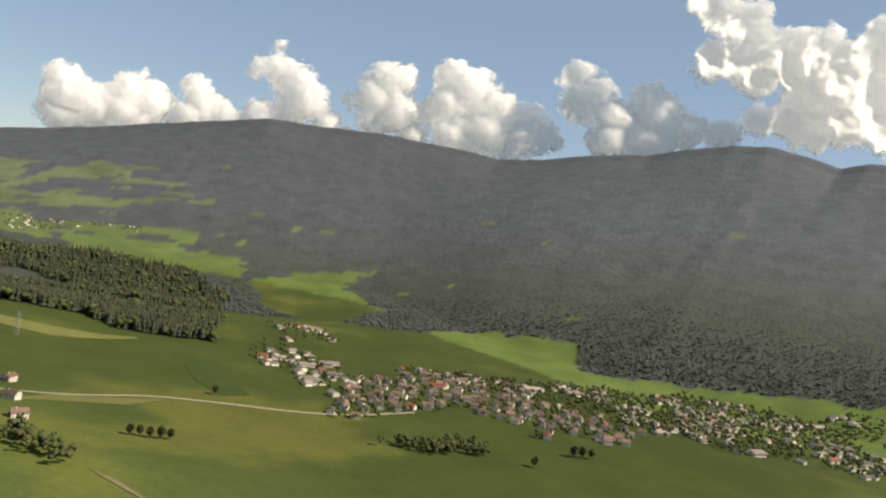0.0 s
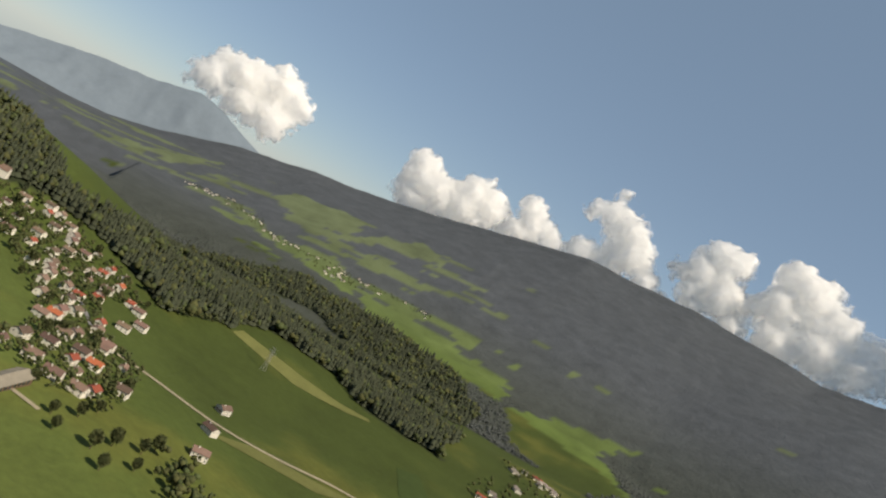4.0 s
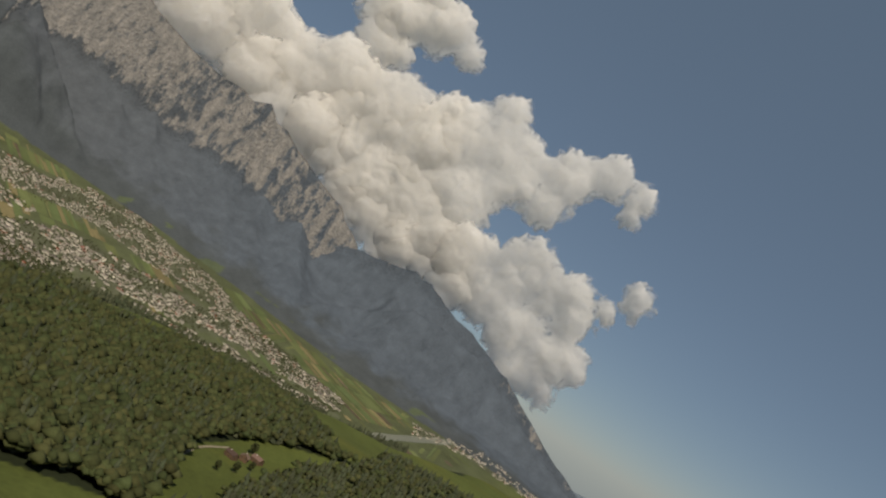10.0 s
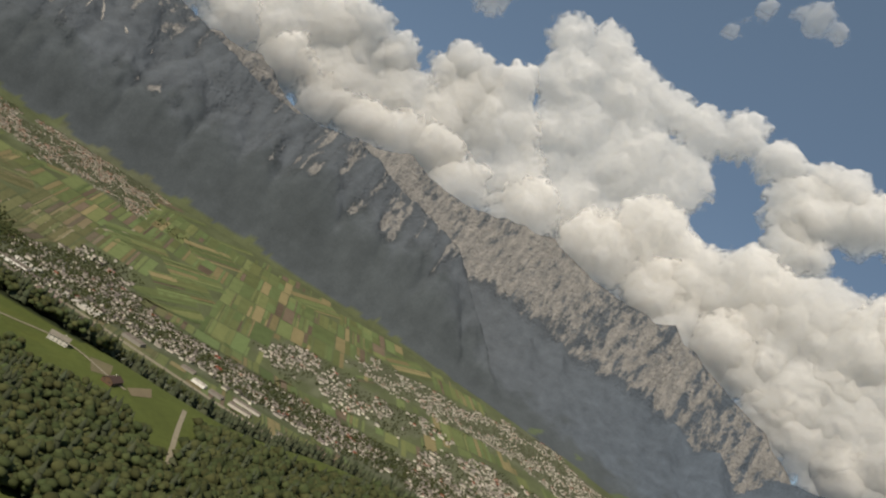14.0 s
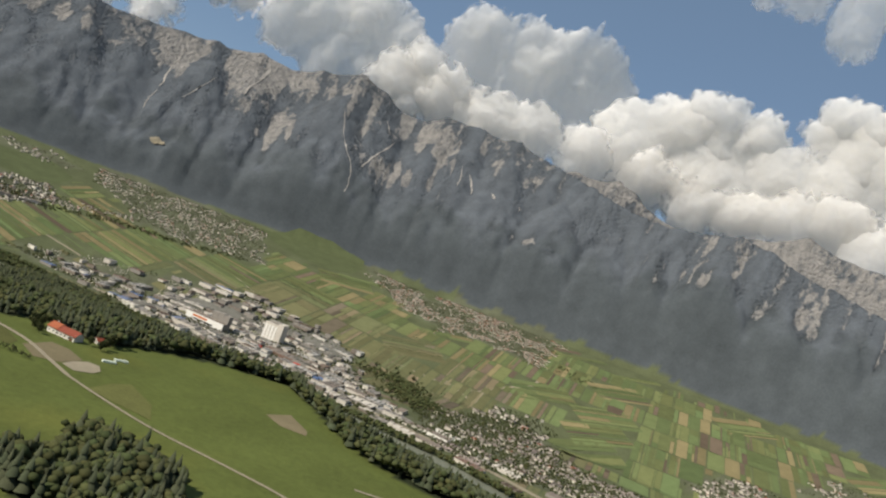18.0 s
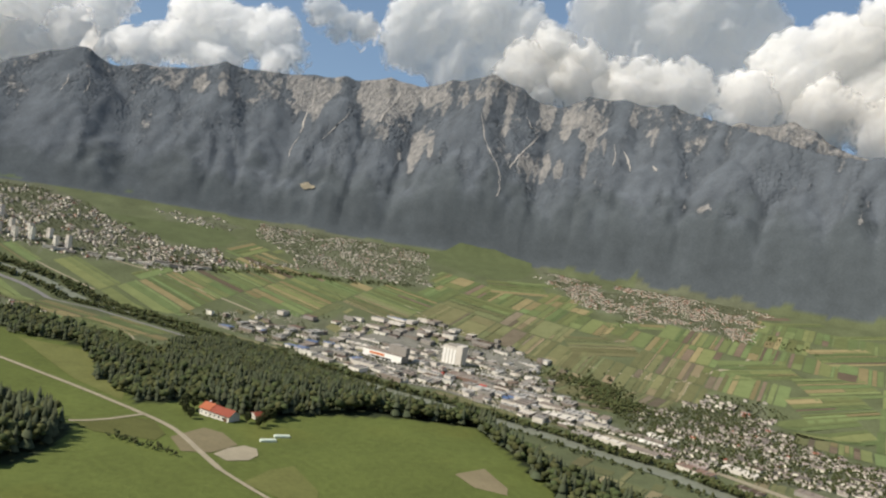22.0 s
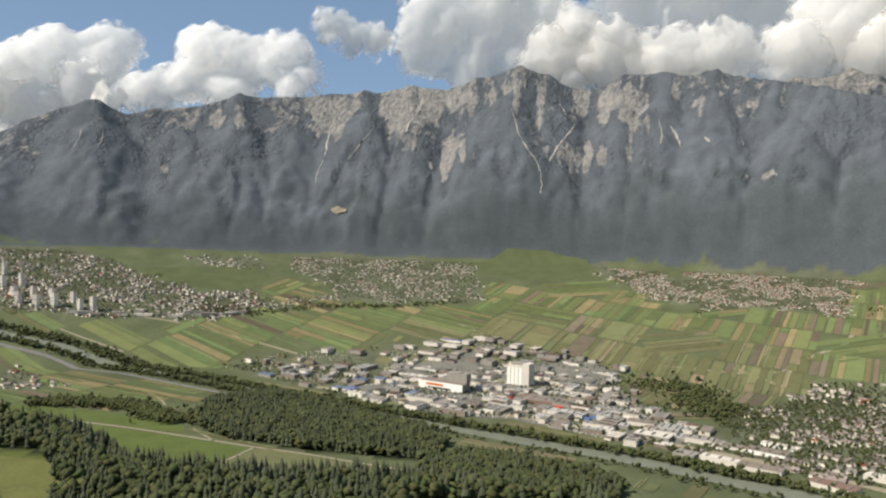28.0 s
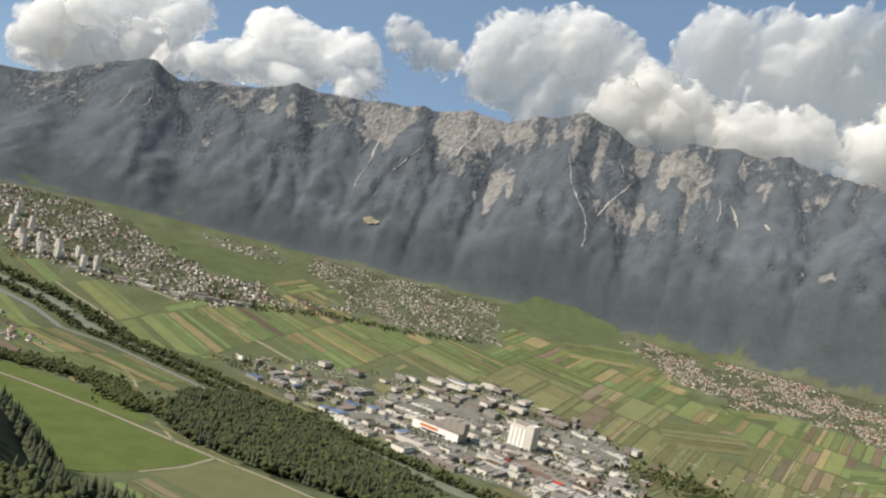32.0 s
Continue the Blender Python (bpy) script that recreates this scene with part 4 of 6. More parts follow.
cloud([(86.1, 1167, 146), (88.2, 1068, 156), (85.6, 1020, 195), (90.1, 1126, 124), (84.3, 875, 195), (87.4, 796, 195), (82.0, 962, 228), (90.8, 983, 146), (90.8, 735, 179), (92.5, 784, 124), (88.9, 604, 162), (92.5, 1126, 78), (94.3, 1259, 104), (96.6, 1140, 58), (98.7, 1123, 42), (91.3, 574, 98)], BANK, lean=0.3)
cloud([(26.8, 1345, 260), (29.6, 1473, 228), (31.6, 1566, 146), (35.0, 1542, 156), (33.0, 1306, 260), (28.8, 1225, 195), (37.1, 1413, 211), (36.2, 1162, 195), (39.5, 1674, 136), (42.0, 1630, 188), (44.4, 1837, 136), (44.6, 1561, 260), (41.3, 1394, 228), (47.7, 1357, 228)], BANK, lean=0.15)
cloud([(45.9, 2247, 150), (49.0, 2276, 162), (47.6, 2001, 228), (51.7, 2118, 228), (54.9, 2146, 162), (58.3, 2137, 162), (60.6, 2199, 162), (49.9, 1707, 292), (54.4, 1762, 292), (58.2, 1820, 214), (52.7, 1360, 260), (64.0, 2150, 146), (66.9, 2157, 136), (68.9, 2127, 162), (70.9, 2082, 124), (67.2, 1911, 162), (68.7, 1753, 130), (59.9, 1469, 214), (56.7, 1397, 260), (64.2, 1367, 214), (67.6, 1487, 195)], BANK, lean=0.15)
cloud([(62.9, 1119, 260), (72.3, 1380, 244), (74.9, 1433, 228), (67.9, 1140, 276), (72.3, 1074, 260), (75.7, 1135, 228), (74.8, 1650, 130), (76.8, 897, 195), (78.5, 1015, 195), (68.0, 1362, 195)], BANK, lean=0.15)
cloud([(61.0, 3077, 98), (62.7, 3050, 65), (59.8, 3090, 52)], TOWER, lean=0.3, thin=0.5)
cloud([(57.3, 2994, 65), (56.0, 2814, 46), (56.8, 2902, 39)], TOWER, lean=0.3, thin=0.5)
cloud([(-25.0, 1090, 195), (-22.8, 1146, 228), (-20.5, 1148, 188), (-19.3, 1291, 156), (-23.0, 977, 195), (-25.5, 947, 162), (-19.8, 1044, 117)], GREY, lean=-0.45, depth=1.7)
cloud([(-13.3, 1319, 162), (-11.8, 1247, 195), (-9.2, 1273, 179), (-7.7, 1317, 104), (-14.6, 1130, 146), (-17.0, 1046, 146), (-18.7, 1004, 98), (-12.0, 1097, 146), (-6.8, 1189, 78), (-8.2, 1102, 114)], TOWER, lean=-0.45, depth=1.7)
cloud([(-5.1, 1406, 107), (-3.9, 1349, 107), (-2.2, 1347, 91), (-5.7, 1439, 58)], TOWER, lean=0.3)
cloud([(2.3, 1438, 260), (5.4, 1470, 276), (8.5, 1454, 188), (0.9, 1293, 146), (4.1, 1252, 188), (7.1, 1313, 179), (3.8, 1159, 114), (10.3, 1252, 162)], GREY, lean=0.2)
cloud([(11.0, 1403, 143), (12.5, 1275, 162), (14.5, 1207, 162), (10.4, 1162, 130), (16.7, 1156, 130), (18.9, 1161, 130)], TOWER, lean=0.15)
cloud([(14.9, 1472, 260), (18.5, 1448, 292), (21.9, 1476, 292), (24.5, 1514, 156), (16.9, 1316, 179), (20.5, 1293, 179), (22.8, 1294, 156)], GREY, lean=0.95, depth=1.0)
cloud([(31.1, 1582, 136), (29.4, 1491, 124), (33.1, 1580, 140), (35.6, 1541, 140), (33.1, 1384, 195), (29.9, 1301, 188), (36.5, 1335, 162), (27.5, 1273, 117), (32.5, 1169, 188), (29.0, 1142, 98), (35.7, 1169, 130)], TOWER, lean=0.4)
cloud([(40.0, 1706, 136), (42.2, 1689, 156), (39.8, 1511, 156), (42.4, 1476, 221), (39.8, 1323, 156), (42.6, 1251, 188)], TOWER, lean=0.4)
cloud([(38.4, 2278, 150), (39.3, 2390, 156), (35.0, 2386, 136), (32.4, 2348, 84), (38.9, 2197, 91)], TOWER, lean=0.3, thin=0.5)
cloud([(1.0, 1130, 150), (4.0, 1220, 160), (9.5, 1260, 180), (13.0, 1270, 190), (17.0, 1240, 180), (20.5, 1260, 190), (24.5, 1240, 180), (29.0, 1210, 180), (33.0, 1160, 170), (36.0, 1170, 170), (39.0, 1220, 170), (42.0, 1240, 180)], GREY, 4560.0, lean=0.3)
cloud([(44.5, 1150, 220), (50.0, 1230, 220), (56.0, 1250, 240), (61.5, 1220, 230), (67.0, 1120, 220), (72.0, 930, 210), (77.0, 870, 190), (82.0, 830, 170)], BANK, 4560.0)
cloud([(-26.0, 950, 190), (-21.0, 1000, 170), (-16.0, 960, 110)], GREY, 4560.0)


# ---- woods ----
def conifer_template(seed, tiers=3, sides=6):
    g = np.random.default_rng(seed)
    v, f = [], []
    for k in range(tiers):
        z0, z1 = 0.10 + 0.27 * k, 0.52 + 0.26 * k
        rad = 0.20 * (1 - 0.27 * k)
        b = len(v)
        for i in range(sides):
            t = 2 * math.pi * (i + 0.5 * (k % 2)) / sides
            q = rad * g.uniform(0.75, 1.25)
            v.append((q * math.cos(t), q * math.sin(t), z0 + g.uniform(-0.04, 0.05)))
        v.append((g.uniform(-0.015, 0.015), g.uniform(-0.015, 0.015), min(z1, 1.0)))
        f += [(b + i, b + (i + 1) % sides, b + sides) for i in range(sides)]
    return np.array(v), np.array(f)


def broad_template(seed, clumps=9):
    g = np.random.default_rng(seed)
    bv, bf = icosphere(1)
    v, f, n = [], [], 0
    for k in range(clumps):
        c = np.array((g.normal(0, 0.16), g.normal(0, 0.16), g.uniform(0.38, 0.84)))
        r = g.uniform(0.11, 0.19)
        v.append(c + bv * r * g.uniform(0.7, 1.3, (len(bv), 1)))
        f.append(bf + n)
        n += len(bv)
    return np.vstack(v), np.vstack(f)


def far_crown(seed, clumps=4):
    """A crown of a few eight-sided clumps, for trees far off."""
    g = np.random.default_rng(seed + 200)
    bv = np.array([(1, 0, 0), (0, 1, 0), (-1, 0, 0), (0, -1, 0), (0, 0, 1), (0, 0, -1)], float)
    bf = np.array([(0, 1, 4), (1, 2, 4), (2, 3, 4), (3, 0, 4), (1, 0, 5), (2, 1, 5), (3, 2, 5), (0, 3, 5)])
    v, f = [], []
    for k in range(clumps):
        c = np.array((g.normal(0, 0.15), g.normal(0, 0.15), g.uniform(0.38, 0.78)))
        v.append(c + bv * g.uniform(0.2, 0.3) * g.uniform(0.75, 1.25, (6, 1)))
        f.append(bf + 6 * k)
    return np.vstack(v), np.vstack(f)


CONES = [conifer_template(s) for s in range(6)]
BROADS = [broad_template(s, 6) for s in range(4)]
FAR_CROWNS = [far_crown(s) for s in range(5)]


def scatter(name, xs, ys, hs, templates, mat, label, category, seed=1, sink=0.0, widths=(0.85, 1.2)):
    g = np.random.default_rng(seed)
    zs = height(xs, ys) - sink
    which = g.integers(0, len(templates), len(xs))
    vs, fs, n = [], [], 0
    for k, (tv, tf) in enumerate(templates):
        idx = np.where(which == k)[0]
        if not len(idx):
            continue
        a = g.uniform(0, 2 * math.pi, len(idx))
        w = hs[idx] * g.uniform(*widths, len(idx))
        x = tv[None, :, 0] * np.cos(a)[:, None] - tv[None, :, 1] * np.sin(a)[:, None]
        y = tv[None, :, 0] * np.sin(a)[:, None] + tv[None, :, 1] * np.cos(a)[:, None]
        P = np.stack([xs[idx, None] + x * w[:, None], ys[idx, None] + y * w[:, None], zs[idx, None] + tv[None, :, 2] * hs[idx, None]], -1)
        vs.append(P.reshape(-1, 3))
        fs.append((tf[None] + (np.arange(len(idx)) * len(tv))[:, None, None] + n).reshape(-1, 3))
        n += len(idx) * len(tv)
    ob = new(name, mesh_from(name, np.vstack(vs), np.vstack(fs), [mat], smooth_faces=True))
    return tagged(ob, label, category, kind="stuff")


def jittered(x0, x1, y0, y1, step, seed):
    g = np.random.default_rng(seed)
    X, Y = np.meshgrid(np.arange(x0, x1, step), np.arange(y0, y1, step))
    X = X.ravel() + g.uniform(-0.45, 0.45, X.size) * step
    Y = Y.ravel() + g.uniform(-0.45, 0.45, Y.size) * step
    return X, Y


def fill_wood(poly, seed, step=7.5, lo=17, hi=27, broad=0.12, label="dense dark spruce wood beside meadows", crowns=None, needles=CONIFER):
    crowns = crowns or BROADS
    px, py = [p[0] for p in poly], [p[1] for p in poly]
    X, Y = jittered(min(px), max(px), min(py), max(py), step, seed)
    ok = inside(X + 50 * (fbm(X / 60, Y / 60, 21, 3) - 0.5), Y + 50 * (fbm(X / 60, Y / 60, 22, 3) - 0.5), poly)
    for gap in MEADOW_GAPS:
        ok &= ~inside(X, Y, gap)
    X, Y = X[ok], Y[ok]
    g = np.random.default_rng(seed + 50)
    h = g.uniform(lo, hi, len(X)) * (0.8 + 0.4 * fbm(X / 60, Y / 60, 8, 2))
    b = g.uniform(0, 1, len(X)) < broad
    scatter("wood", X[~b], Y[~b], h[~b], CONES, needles, label, "wood", seed)
    if b.sum() > 3:
        scatter("wood", X[b], Y[b], h[b] * 0.8, crowns, LEAF, "broadleaf trees among dark spruces", "wood", seed + 1, widths=(1.15, 1.6))


for k, poly in enumerate(WOODS):
    far = min(p[1] for p in poly) < -1500
    fill_wood(poly, 10 + k, step=11.0 if far else 7.5, lo=12 if k == 9 else 17, hi=19 if k == 9 else 27, broad=0.2 if far or k == 6 else (0.6, 0.45, 0.4, 0.85, 0.85)[k] if k < 5 else 0.55,
              needles=SHADED_NEEDLES if far or k == 6 else CONIFER,
              crowns=FAR_CROWNS if k in (2, 4, 6, 7, 8, 9) else BROADS)

X, Y = jittered(-1100, 1700, -250, 1700, 8.5, 77)
m = terrace_mask(X, Y)
ok = (m > 0.06) & (m < 0.95 - 0.2 * (X < -260)) & (fbm(X / 70, Y / 70, 31, 3) > 0.33) & ~inside(X, Y, EDGE_MEADOW)
ok &= (Y < np.interp(X, [-1100, -700, -630, -537, -420, -301, -200], [1500, 1380, 1339, 1316, 1229, 1132, 1050])) | (X > -200)
ok &= (m > 0.6) | (X < -200) | (X > 130)
X, Y = X[ok], Y[ok]
h = np.random.default_rng(3).uniform(15, 26, len(X))
scatter("wood", X, Y, h, CONES, CONIFER, "spruce wood on the steep slope above the river", "wood", 91)

X, Y = jittered(-1500, 2900, -3100, -900, 10.0, 78)
az, r = polar_of(X, Y)
ok = south_forest(X, Y) & (r < 2350) & (az < 200) & (az > 104)
for poly in WOODS:
    ok &= ~inside(X, Y, poly)
X, Y, r = X[ok], Y[ok], r[ok]
h = np.random.default_rng(4).uniform(5, 8.5, len(X)) * (1 - 0.8 * smooth(1800, 2350, r))
scatter("wood", X, Y, h, CONES + FAR_CROWNS, HAZED_FOREST, "mixed forest with haze in its colour, covering the southern mountain slopes", "wood", 92, widths=(1.5, 2.2))

# ---- the range that closes the valley far to the east ----
FAR_RANGE = [(88, 150), (94, 170), (96, 215), (98.3, 225), (100, 290), (103.9, 363), (107, 420), (110.4, 462), (113.4, 528), (115, 505), (117.5, 434), (119.5, 380), (124, 250)]
fa, ft = np.meshgrid(np.linspace(88, 124, 150), np.linspace(0, 1, 26), indexing="ij")
fr = 4330 + 300 * ft
crest = table(FAR_RANGE, fa) + 14 * (ridged(fa / 1.9, fa / 6.0, 15, 3) - 0.6)
fz = 60 + (crest - 60) * ft ** 1.1 + 70 * ft * (1 - ft) * (ridged(fa * 73 / 260, fr / 200, 16, 4) - 0.5) * 4
fx, fy = CX + fr * np.sin(np.radians(fa)), CY + fr * np.cos(np.radians(fa))
k = np.arange(150 * 26).reshape(150, 26)
quad = np.stack([k[:-1, :-1], k[:-1, 1:], k[1:, 1:], k[1:, :-1]], -1).reshape(-1, 4)
tagged(new("backdrop", mesh_from("backdrop", np.stack([fx, fy, fz], -1).reshape(-1, 3), quad, [HAZED_ROCK], smooth_faces=True)),
       "far mountain closing the valley, blue-grey with painted haze", "mountain", kind="structure")


# ---- roads, river, fields ----
def ribbon(points, width, lift=0.5, step=12.0):
    p = np.array(points, float)
    seg = np.hypot(*np.diff(p, axis=0).T)
    s = np.concatenate([[0], np.cumsum(seg)])
    t = np.linspace(0, s[-1], max(3, int(s[-1] / step)))
    x, y = np.interp(t, s, p[:, 0]), np.interp(t, s, p[:, 1])
    k = np.ones(5) / 5
    if len(x) > 12:
        x[2:-2], y[2:-2] = np.convolve(x, k, "valid"), np.convolve(y, k, "valid")
    dx, dy = np.gradient(x), np.gradient(y)
    n = np.hypot(dx, dy) + 1e-9
    nx, ny = -dy / n, dx / n
    w = width / 2 * (1 + (0.10 * np.sin(t / 37.0) + 0.35 * smooth(-100, 300, x) - 0.2 * smooth(300, 900, -x)) * (width > 30))
    V = []
    for side in (-1, -0.33, 0.33, 1):
        X, Y = x + nx * w * side, y + ny * w * side
        V.append(np.stack([X, Y, height(X, Y) + lift], -1))
    m = len(x)
    V = np.vstack(V)
    i = np.arange(m - 1)
    F = np.vstack([np.stack([a * m + i, a * m + i + 1, (a + 1) * m + i + 1, (a + 1) * m + i], -1) for a in range(3)])
    return V, F[:, ::-1]


def strip(name, points, width, mat, label, category, lift=0.5):
    V, F = ribbon(points, width, lift)
    return tagged(new(name, mesh_from(name, V, F, [mat], smooth_faces=True)), label, category, kind="structure")


RIVER = [(-2000, 2640), (-1500, 2450), (-1231, 2391), (-1027, 2362), (-781, 2275), (-482, 2088), (-361, 2000), (-170, 1890), (26, 1765), (198, 1668), (360, 1572),
         (450, 1495), (555, 1425), (926, 1035), (1300, 740), (1800, 450), (2600, 150), (3300, -60)]
strip("river", RIVER, 34, WATER, "wide grey-green river between wooded banks", "river", 0.8)
strip("motorway", [(x - 34, y - 50) for x, y in RIVER[:8]], 12, ASPHALT, "grey motorway beside the river", "road", 1.1)
strip("railway", [(-300, 2120), (-60, 2000), (290, 1800), (600, 1570), (960, 1180), (1380, 820), (1850, 560), (2500, 320)], 22, GRAVEL,
      "railway line on pale ballast", "railway", 1.1)
for pts in (
        [([(-1050, 1850), (-895, 1802), (-734, 1762), (-577, 1711), (-411, 1643), (-328, 1610), (-222, 1573), (-59, 1500), (60, 1440)], 7, GRAVEL, "pale gravel farm road over fields")],
        [([(-395, 1475), (-355, 1533), (-328, 1610)], 5, GRAVEL, "pale gravel farm track"), ([(-474, 1720), (-411, 1643)], 5, GRAVEL, "pale gravel farm track")],
        [([(777, 2320), (877, 2182), (929, 2286), (1013, 2338), (1131, 2391), (1209, 2498)], 11, GRAVEL, "pale winding lane to a village")],
        [([(226, -398), (207, -425), (183, -452)], 4, GRAVEL, "narrow gravel track across a meadow")],
        [([(183, -452), (217, -269), (180, -240), (100, -150), (40, 40), (-20, 200)], 3.5, GRAVEL, "narrow gravel track across a meadow")],
        [([(217, -269), (264, -330), (276, -365), (230, -400)], 4, GRAVEL, "narrow gravel track across a meadow")],
        [([(377, -249), (343, -293), (319, -331), (272, -370)], 4, GRAVEL, "narrow gravel track beside a wood")],
        [([(394, -566), (348, -570), (300, -567), (230, -560)], 5, ASPHALT, "village street between houses")],
        [([(130, -400), (117, -420), (100, -431), (60, -470)], 5, GRAVEL, "farm track to a long barn")],
        [([(260, -560), (230, -610), (183, -659), (159, -720), (147, -810), (84, -883), (30, -924), (-31, -979), (-72, -1076)], 6, GRAVEL,
          "pale road across green meadows")],
        [([(470, -78), (564, -59), (628, -68)], 4, GRAVEL, "pale track along a forest clearing")],
        [([(-460, 850), (-365, 795), (-283, 744), (-200, 688), (-160, 655), (-138, 620), (-105, 575)], 5, GRAVEL, "gravel lane to a farm")],
        [([(-105, 575), (-70, 540), (-27, 502), (52, 455), (92, 428), (150, 330)], 3.5, GRAVEL, "gravel track dividing two meadows")],
        [([(-1174, 2494), (-1029, 2432), (-881, 2379)], 6, GRAVEL, "pale gravel track between narrow fields")],
        [([(-1010, 2613), (-814, 2589), (-668, 2543), (-515, 2491), (-411, 2448)], 7, GRAVEL, "pale gravel track between narrow fields")],
        [([(593, 2359), (713, 2309), (817, 2270), (904, 2262), (957, 2329)], 7, GRAVEL, "pale gravel track between narrow fields")],
        [([(873, 2198), (915, 2262)], 7, GRAVEL, "short pale field track")],
        [([(3, 2704), (50, 2678), (127, 2594)], 6, GRAVEL, "pale gravel track between narrow fields")],
        [([(-738, 2076), (-647, 1993), (-595, 1907)], 6, GRAVEL, "pale gravel track near the river")],
        [([(-241, 637), (-222, 650), (-197, 684)], 4, GRAVEL, "short gravel lane")],
        [([(150, 490), (197, 484), (229, 480), (266, 481), (278, 457), (284, 430), (300, 395)], 4, GRAVEL, "gravel lane to a white farm")],
        [([(201, 124), (252, 186), (272, 229), (330, 330), (373, 400)], 5, GRAVEL, "gravel path out of the wood")]):
    for p, width, m, label in (pts, ) if isinstance(pts, tuple) else pts:
        strip("track", p, width, m, label, "track")


for a0, z0, a1, z1, w in CHUTES:
    g = np.random.default_rng(int(z0 + 10 * abs(a0)))
    n = 18
    t = np.linspace(0, 1, n)
    wob = np.cumsum(g.normal(0, 0.03, n)) * np.sin(t * math.pi)
    az = a0 + (a1 - a0) * t + wob
    rr = np.array([on_face(p, q) for p, q in zip(az, z0 + (z1 - z0) * t)])
    for _ in range(2):
        rr[1:-1] = (rr[:-2] + 2 * rr[1:-1] + rr[2:]) / 4
    aa = np.radians(az)
    cx, cy = CX + rr * np.sin(aa), CY + rr * np.cos(aa)
    half = w * (0.3 + 0.5 * np.sin(t * math.pi) ** 0.7 + 0.2 * t) * g.uniform(0.45, 1.15, n) * 0.75
    V = []
    for side in (-1, -0.33, 0.33, 1):
        X, Y = cx + side * half * np.cos(aa), cy - side * half * np.sin(aa)
        V.append(np.stack([X, Y, height(X, Y) + 3.5], -1))
    k = np.arange(n - 1)
    F = np.vstack([np.stack([b * n + k, b * n + k + 1, (b + 1) * n + k + 1, (b + 1) * n + k], -1) for b in range(3)])
    tagged(new("scree", mesh_from("scree", np.vstack(V), F if rr[-1] > rr[0] else F[:, ::-1], [SCREE_STONE], smooth_faces=True)),
           "pale scree chute on a mountain face", "scree", kind="structure")


def patch(name, poly, mat, label, category, lift=0.35, kind="structure"):
    """A piece of ground cover following the land."""
    p = np.array(poly, float)
    c = p.mean(0)
    rings, ks = [], (1.0, 0.66, 0.33)
    q = np.vstack([p[i] + (p[(i + 1) % len(p)] - p[i]) * t for i in range(len(p)) for t in (0.0, 0.33, 0.66)])
    for k in ks:
        rings.append(c + (q - c) * k)
    X = np.vstack(rings + [c[None]])
    V = np.column_stack([X, height(X[:, 0], X[:, 1]) + lift])
    m = len(q)
    i = np.arange(m)
    F4 = np.vstack([np.stack([a * m + i, a * m + (i + 1) % m, (a + 1) * m + (i + 1) % m, (a + 1) * m + i], -1) for a in range(2)])
    F3 = np.stack([2 * m + i, 2 * m + (i + 1) % m, np.full(m, 3 * m)], -1)
    area = np.sum(p[:, 0] * np.roll(p[:, 1], -1) - np.roll(p[:, 0], -1) * p[:, 1])
    if area < 0:
        F4, F3 = F4[:, ::-1], F3[:, ::-1]
    return tagged(new(name, mesh_from(name, V, [F4, F3], [mat], smooth_faces=True)), label, category, kind=kind)


patch("farmyard", [(-158, 631), (-140, 668), (-122, 660), (-104, 634), (-119, 607), (-141, 601)], HAY, "bare brown farmyard", "yard")
patch("sand_ground", [(-117, 605), (-110, 622), (-99, 635), (-88, 631), (-84, 615), (-89, 602), (-104, 594)], GRAVEL, "pale sandy patch beside a farm", "ground", 0.5)
patch("crop_field", [(-236, 633), (-218, 655), (-199, 672), (-183, 670), (-163, 636), (-166, 617), (-186, 619), (-214, 619)], MOWN, "dry golden field by a lane", "field")
patch("crop_field", [(-410, 900), (-330, 885), (-240, 765), (-227, 717), (-290, 765)], MOWN, "dry olive-green meadow on the terrace edge", "field")
patch("crop_field", [(76, 642), (104, 668), (119, 625), (116, 608), (90, 616)], HAY, "dry grass patch in a meadow", "field", 0.3)
patch("crop_field", [(-84, 556), (-70, 588), (-54, 604), (-30, 560), (-26, 520), (-58, 538)], MOWN, "worn brown patch beside a track", "field", 0.3)
patch("crop_field", [(284, 459), (310, 457), (292, 419), (270, 415)], HAY, "tan stubble field beside a wood", "field")
patch("crop_field", [(305, 404), (345, 430), (332, 400), (303, 385)], HAY, "tan stubble field beside a wood", "field")
patch("sand_ground", [(121, -401), (115, -408), (99, -422), (60, -420), (80, -395)], GRAVEL, "pale sandy ground by a track", "ground", 0.5)
patch("sand_ground", [(380, -243), (411, -252), (404, -273), (379, -273)], GRAVEL, "bare earth at the edge of a wood", "ground", 0.5)
patch("sand_ground", [(-60, -564), (-85, -558), (-134, -547), (-137, -550), (-92, -563)], HAY, "bare earth strip in a meadow", "ground", 0.5)
patch("crop_field", [(257, -985), (250, -1020), (92, -938), (112, -900), (180, -930)], CLOVER, "darker green strip in a meadow", "field")
patch("crop_field", [(518, -832), (429, -905), (392, -1030), (405, -1035), (469, -940), (540, -860)], MOWN, "yellowish mown strip beside a wood", "field")
patch("crop_field", [(150, -640), (163, -707), (122, -826), (112, -760), (135, -690)], MOWN, "mown strip along a lane", "field")
patch("crop_field", [(380, -330), (480, -390), (540, -440), (440, -430), (340, -390)], MOWN, "yellowish mown meadow", "field")

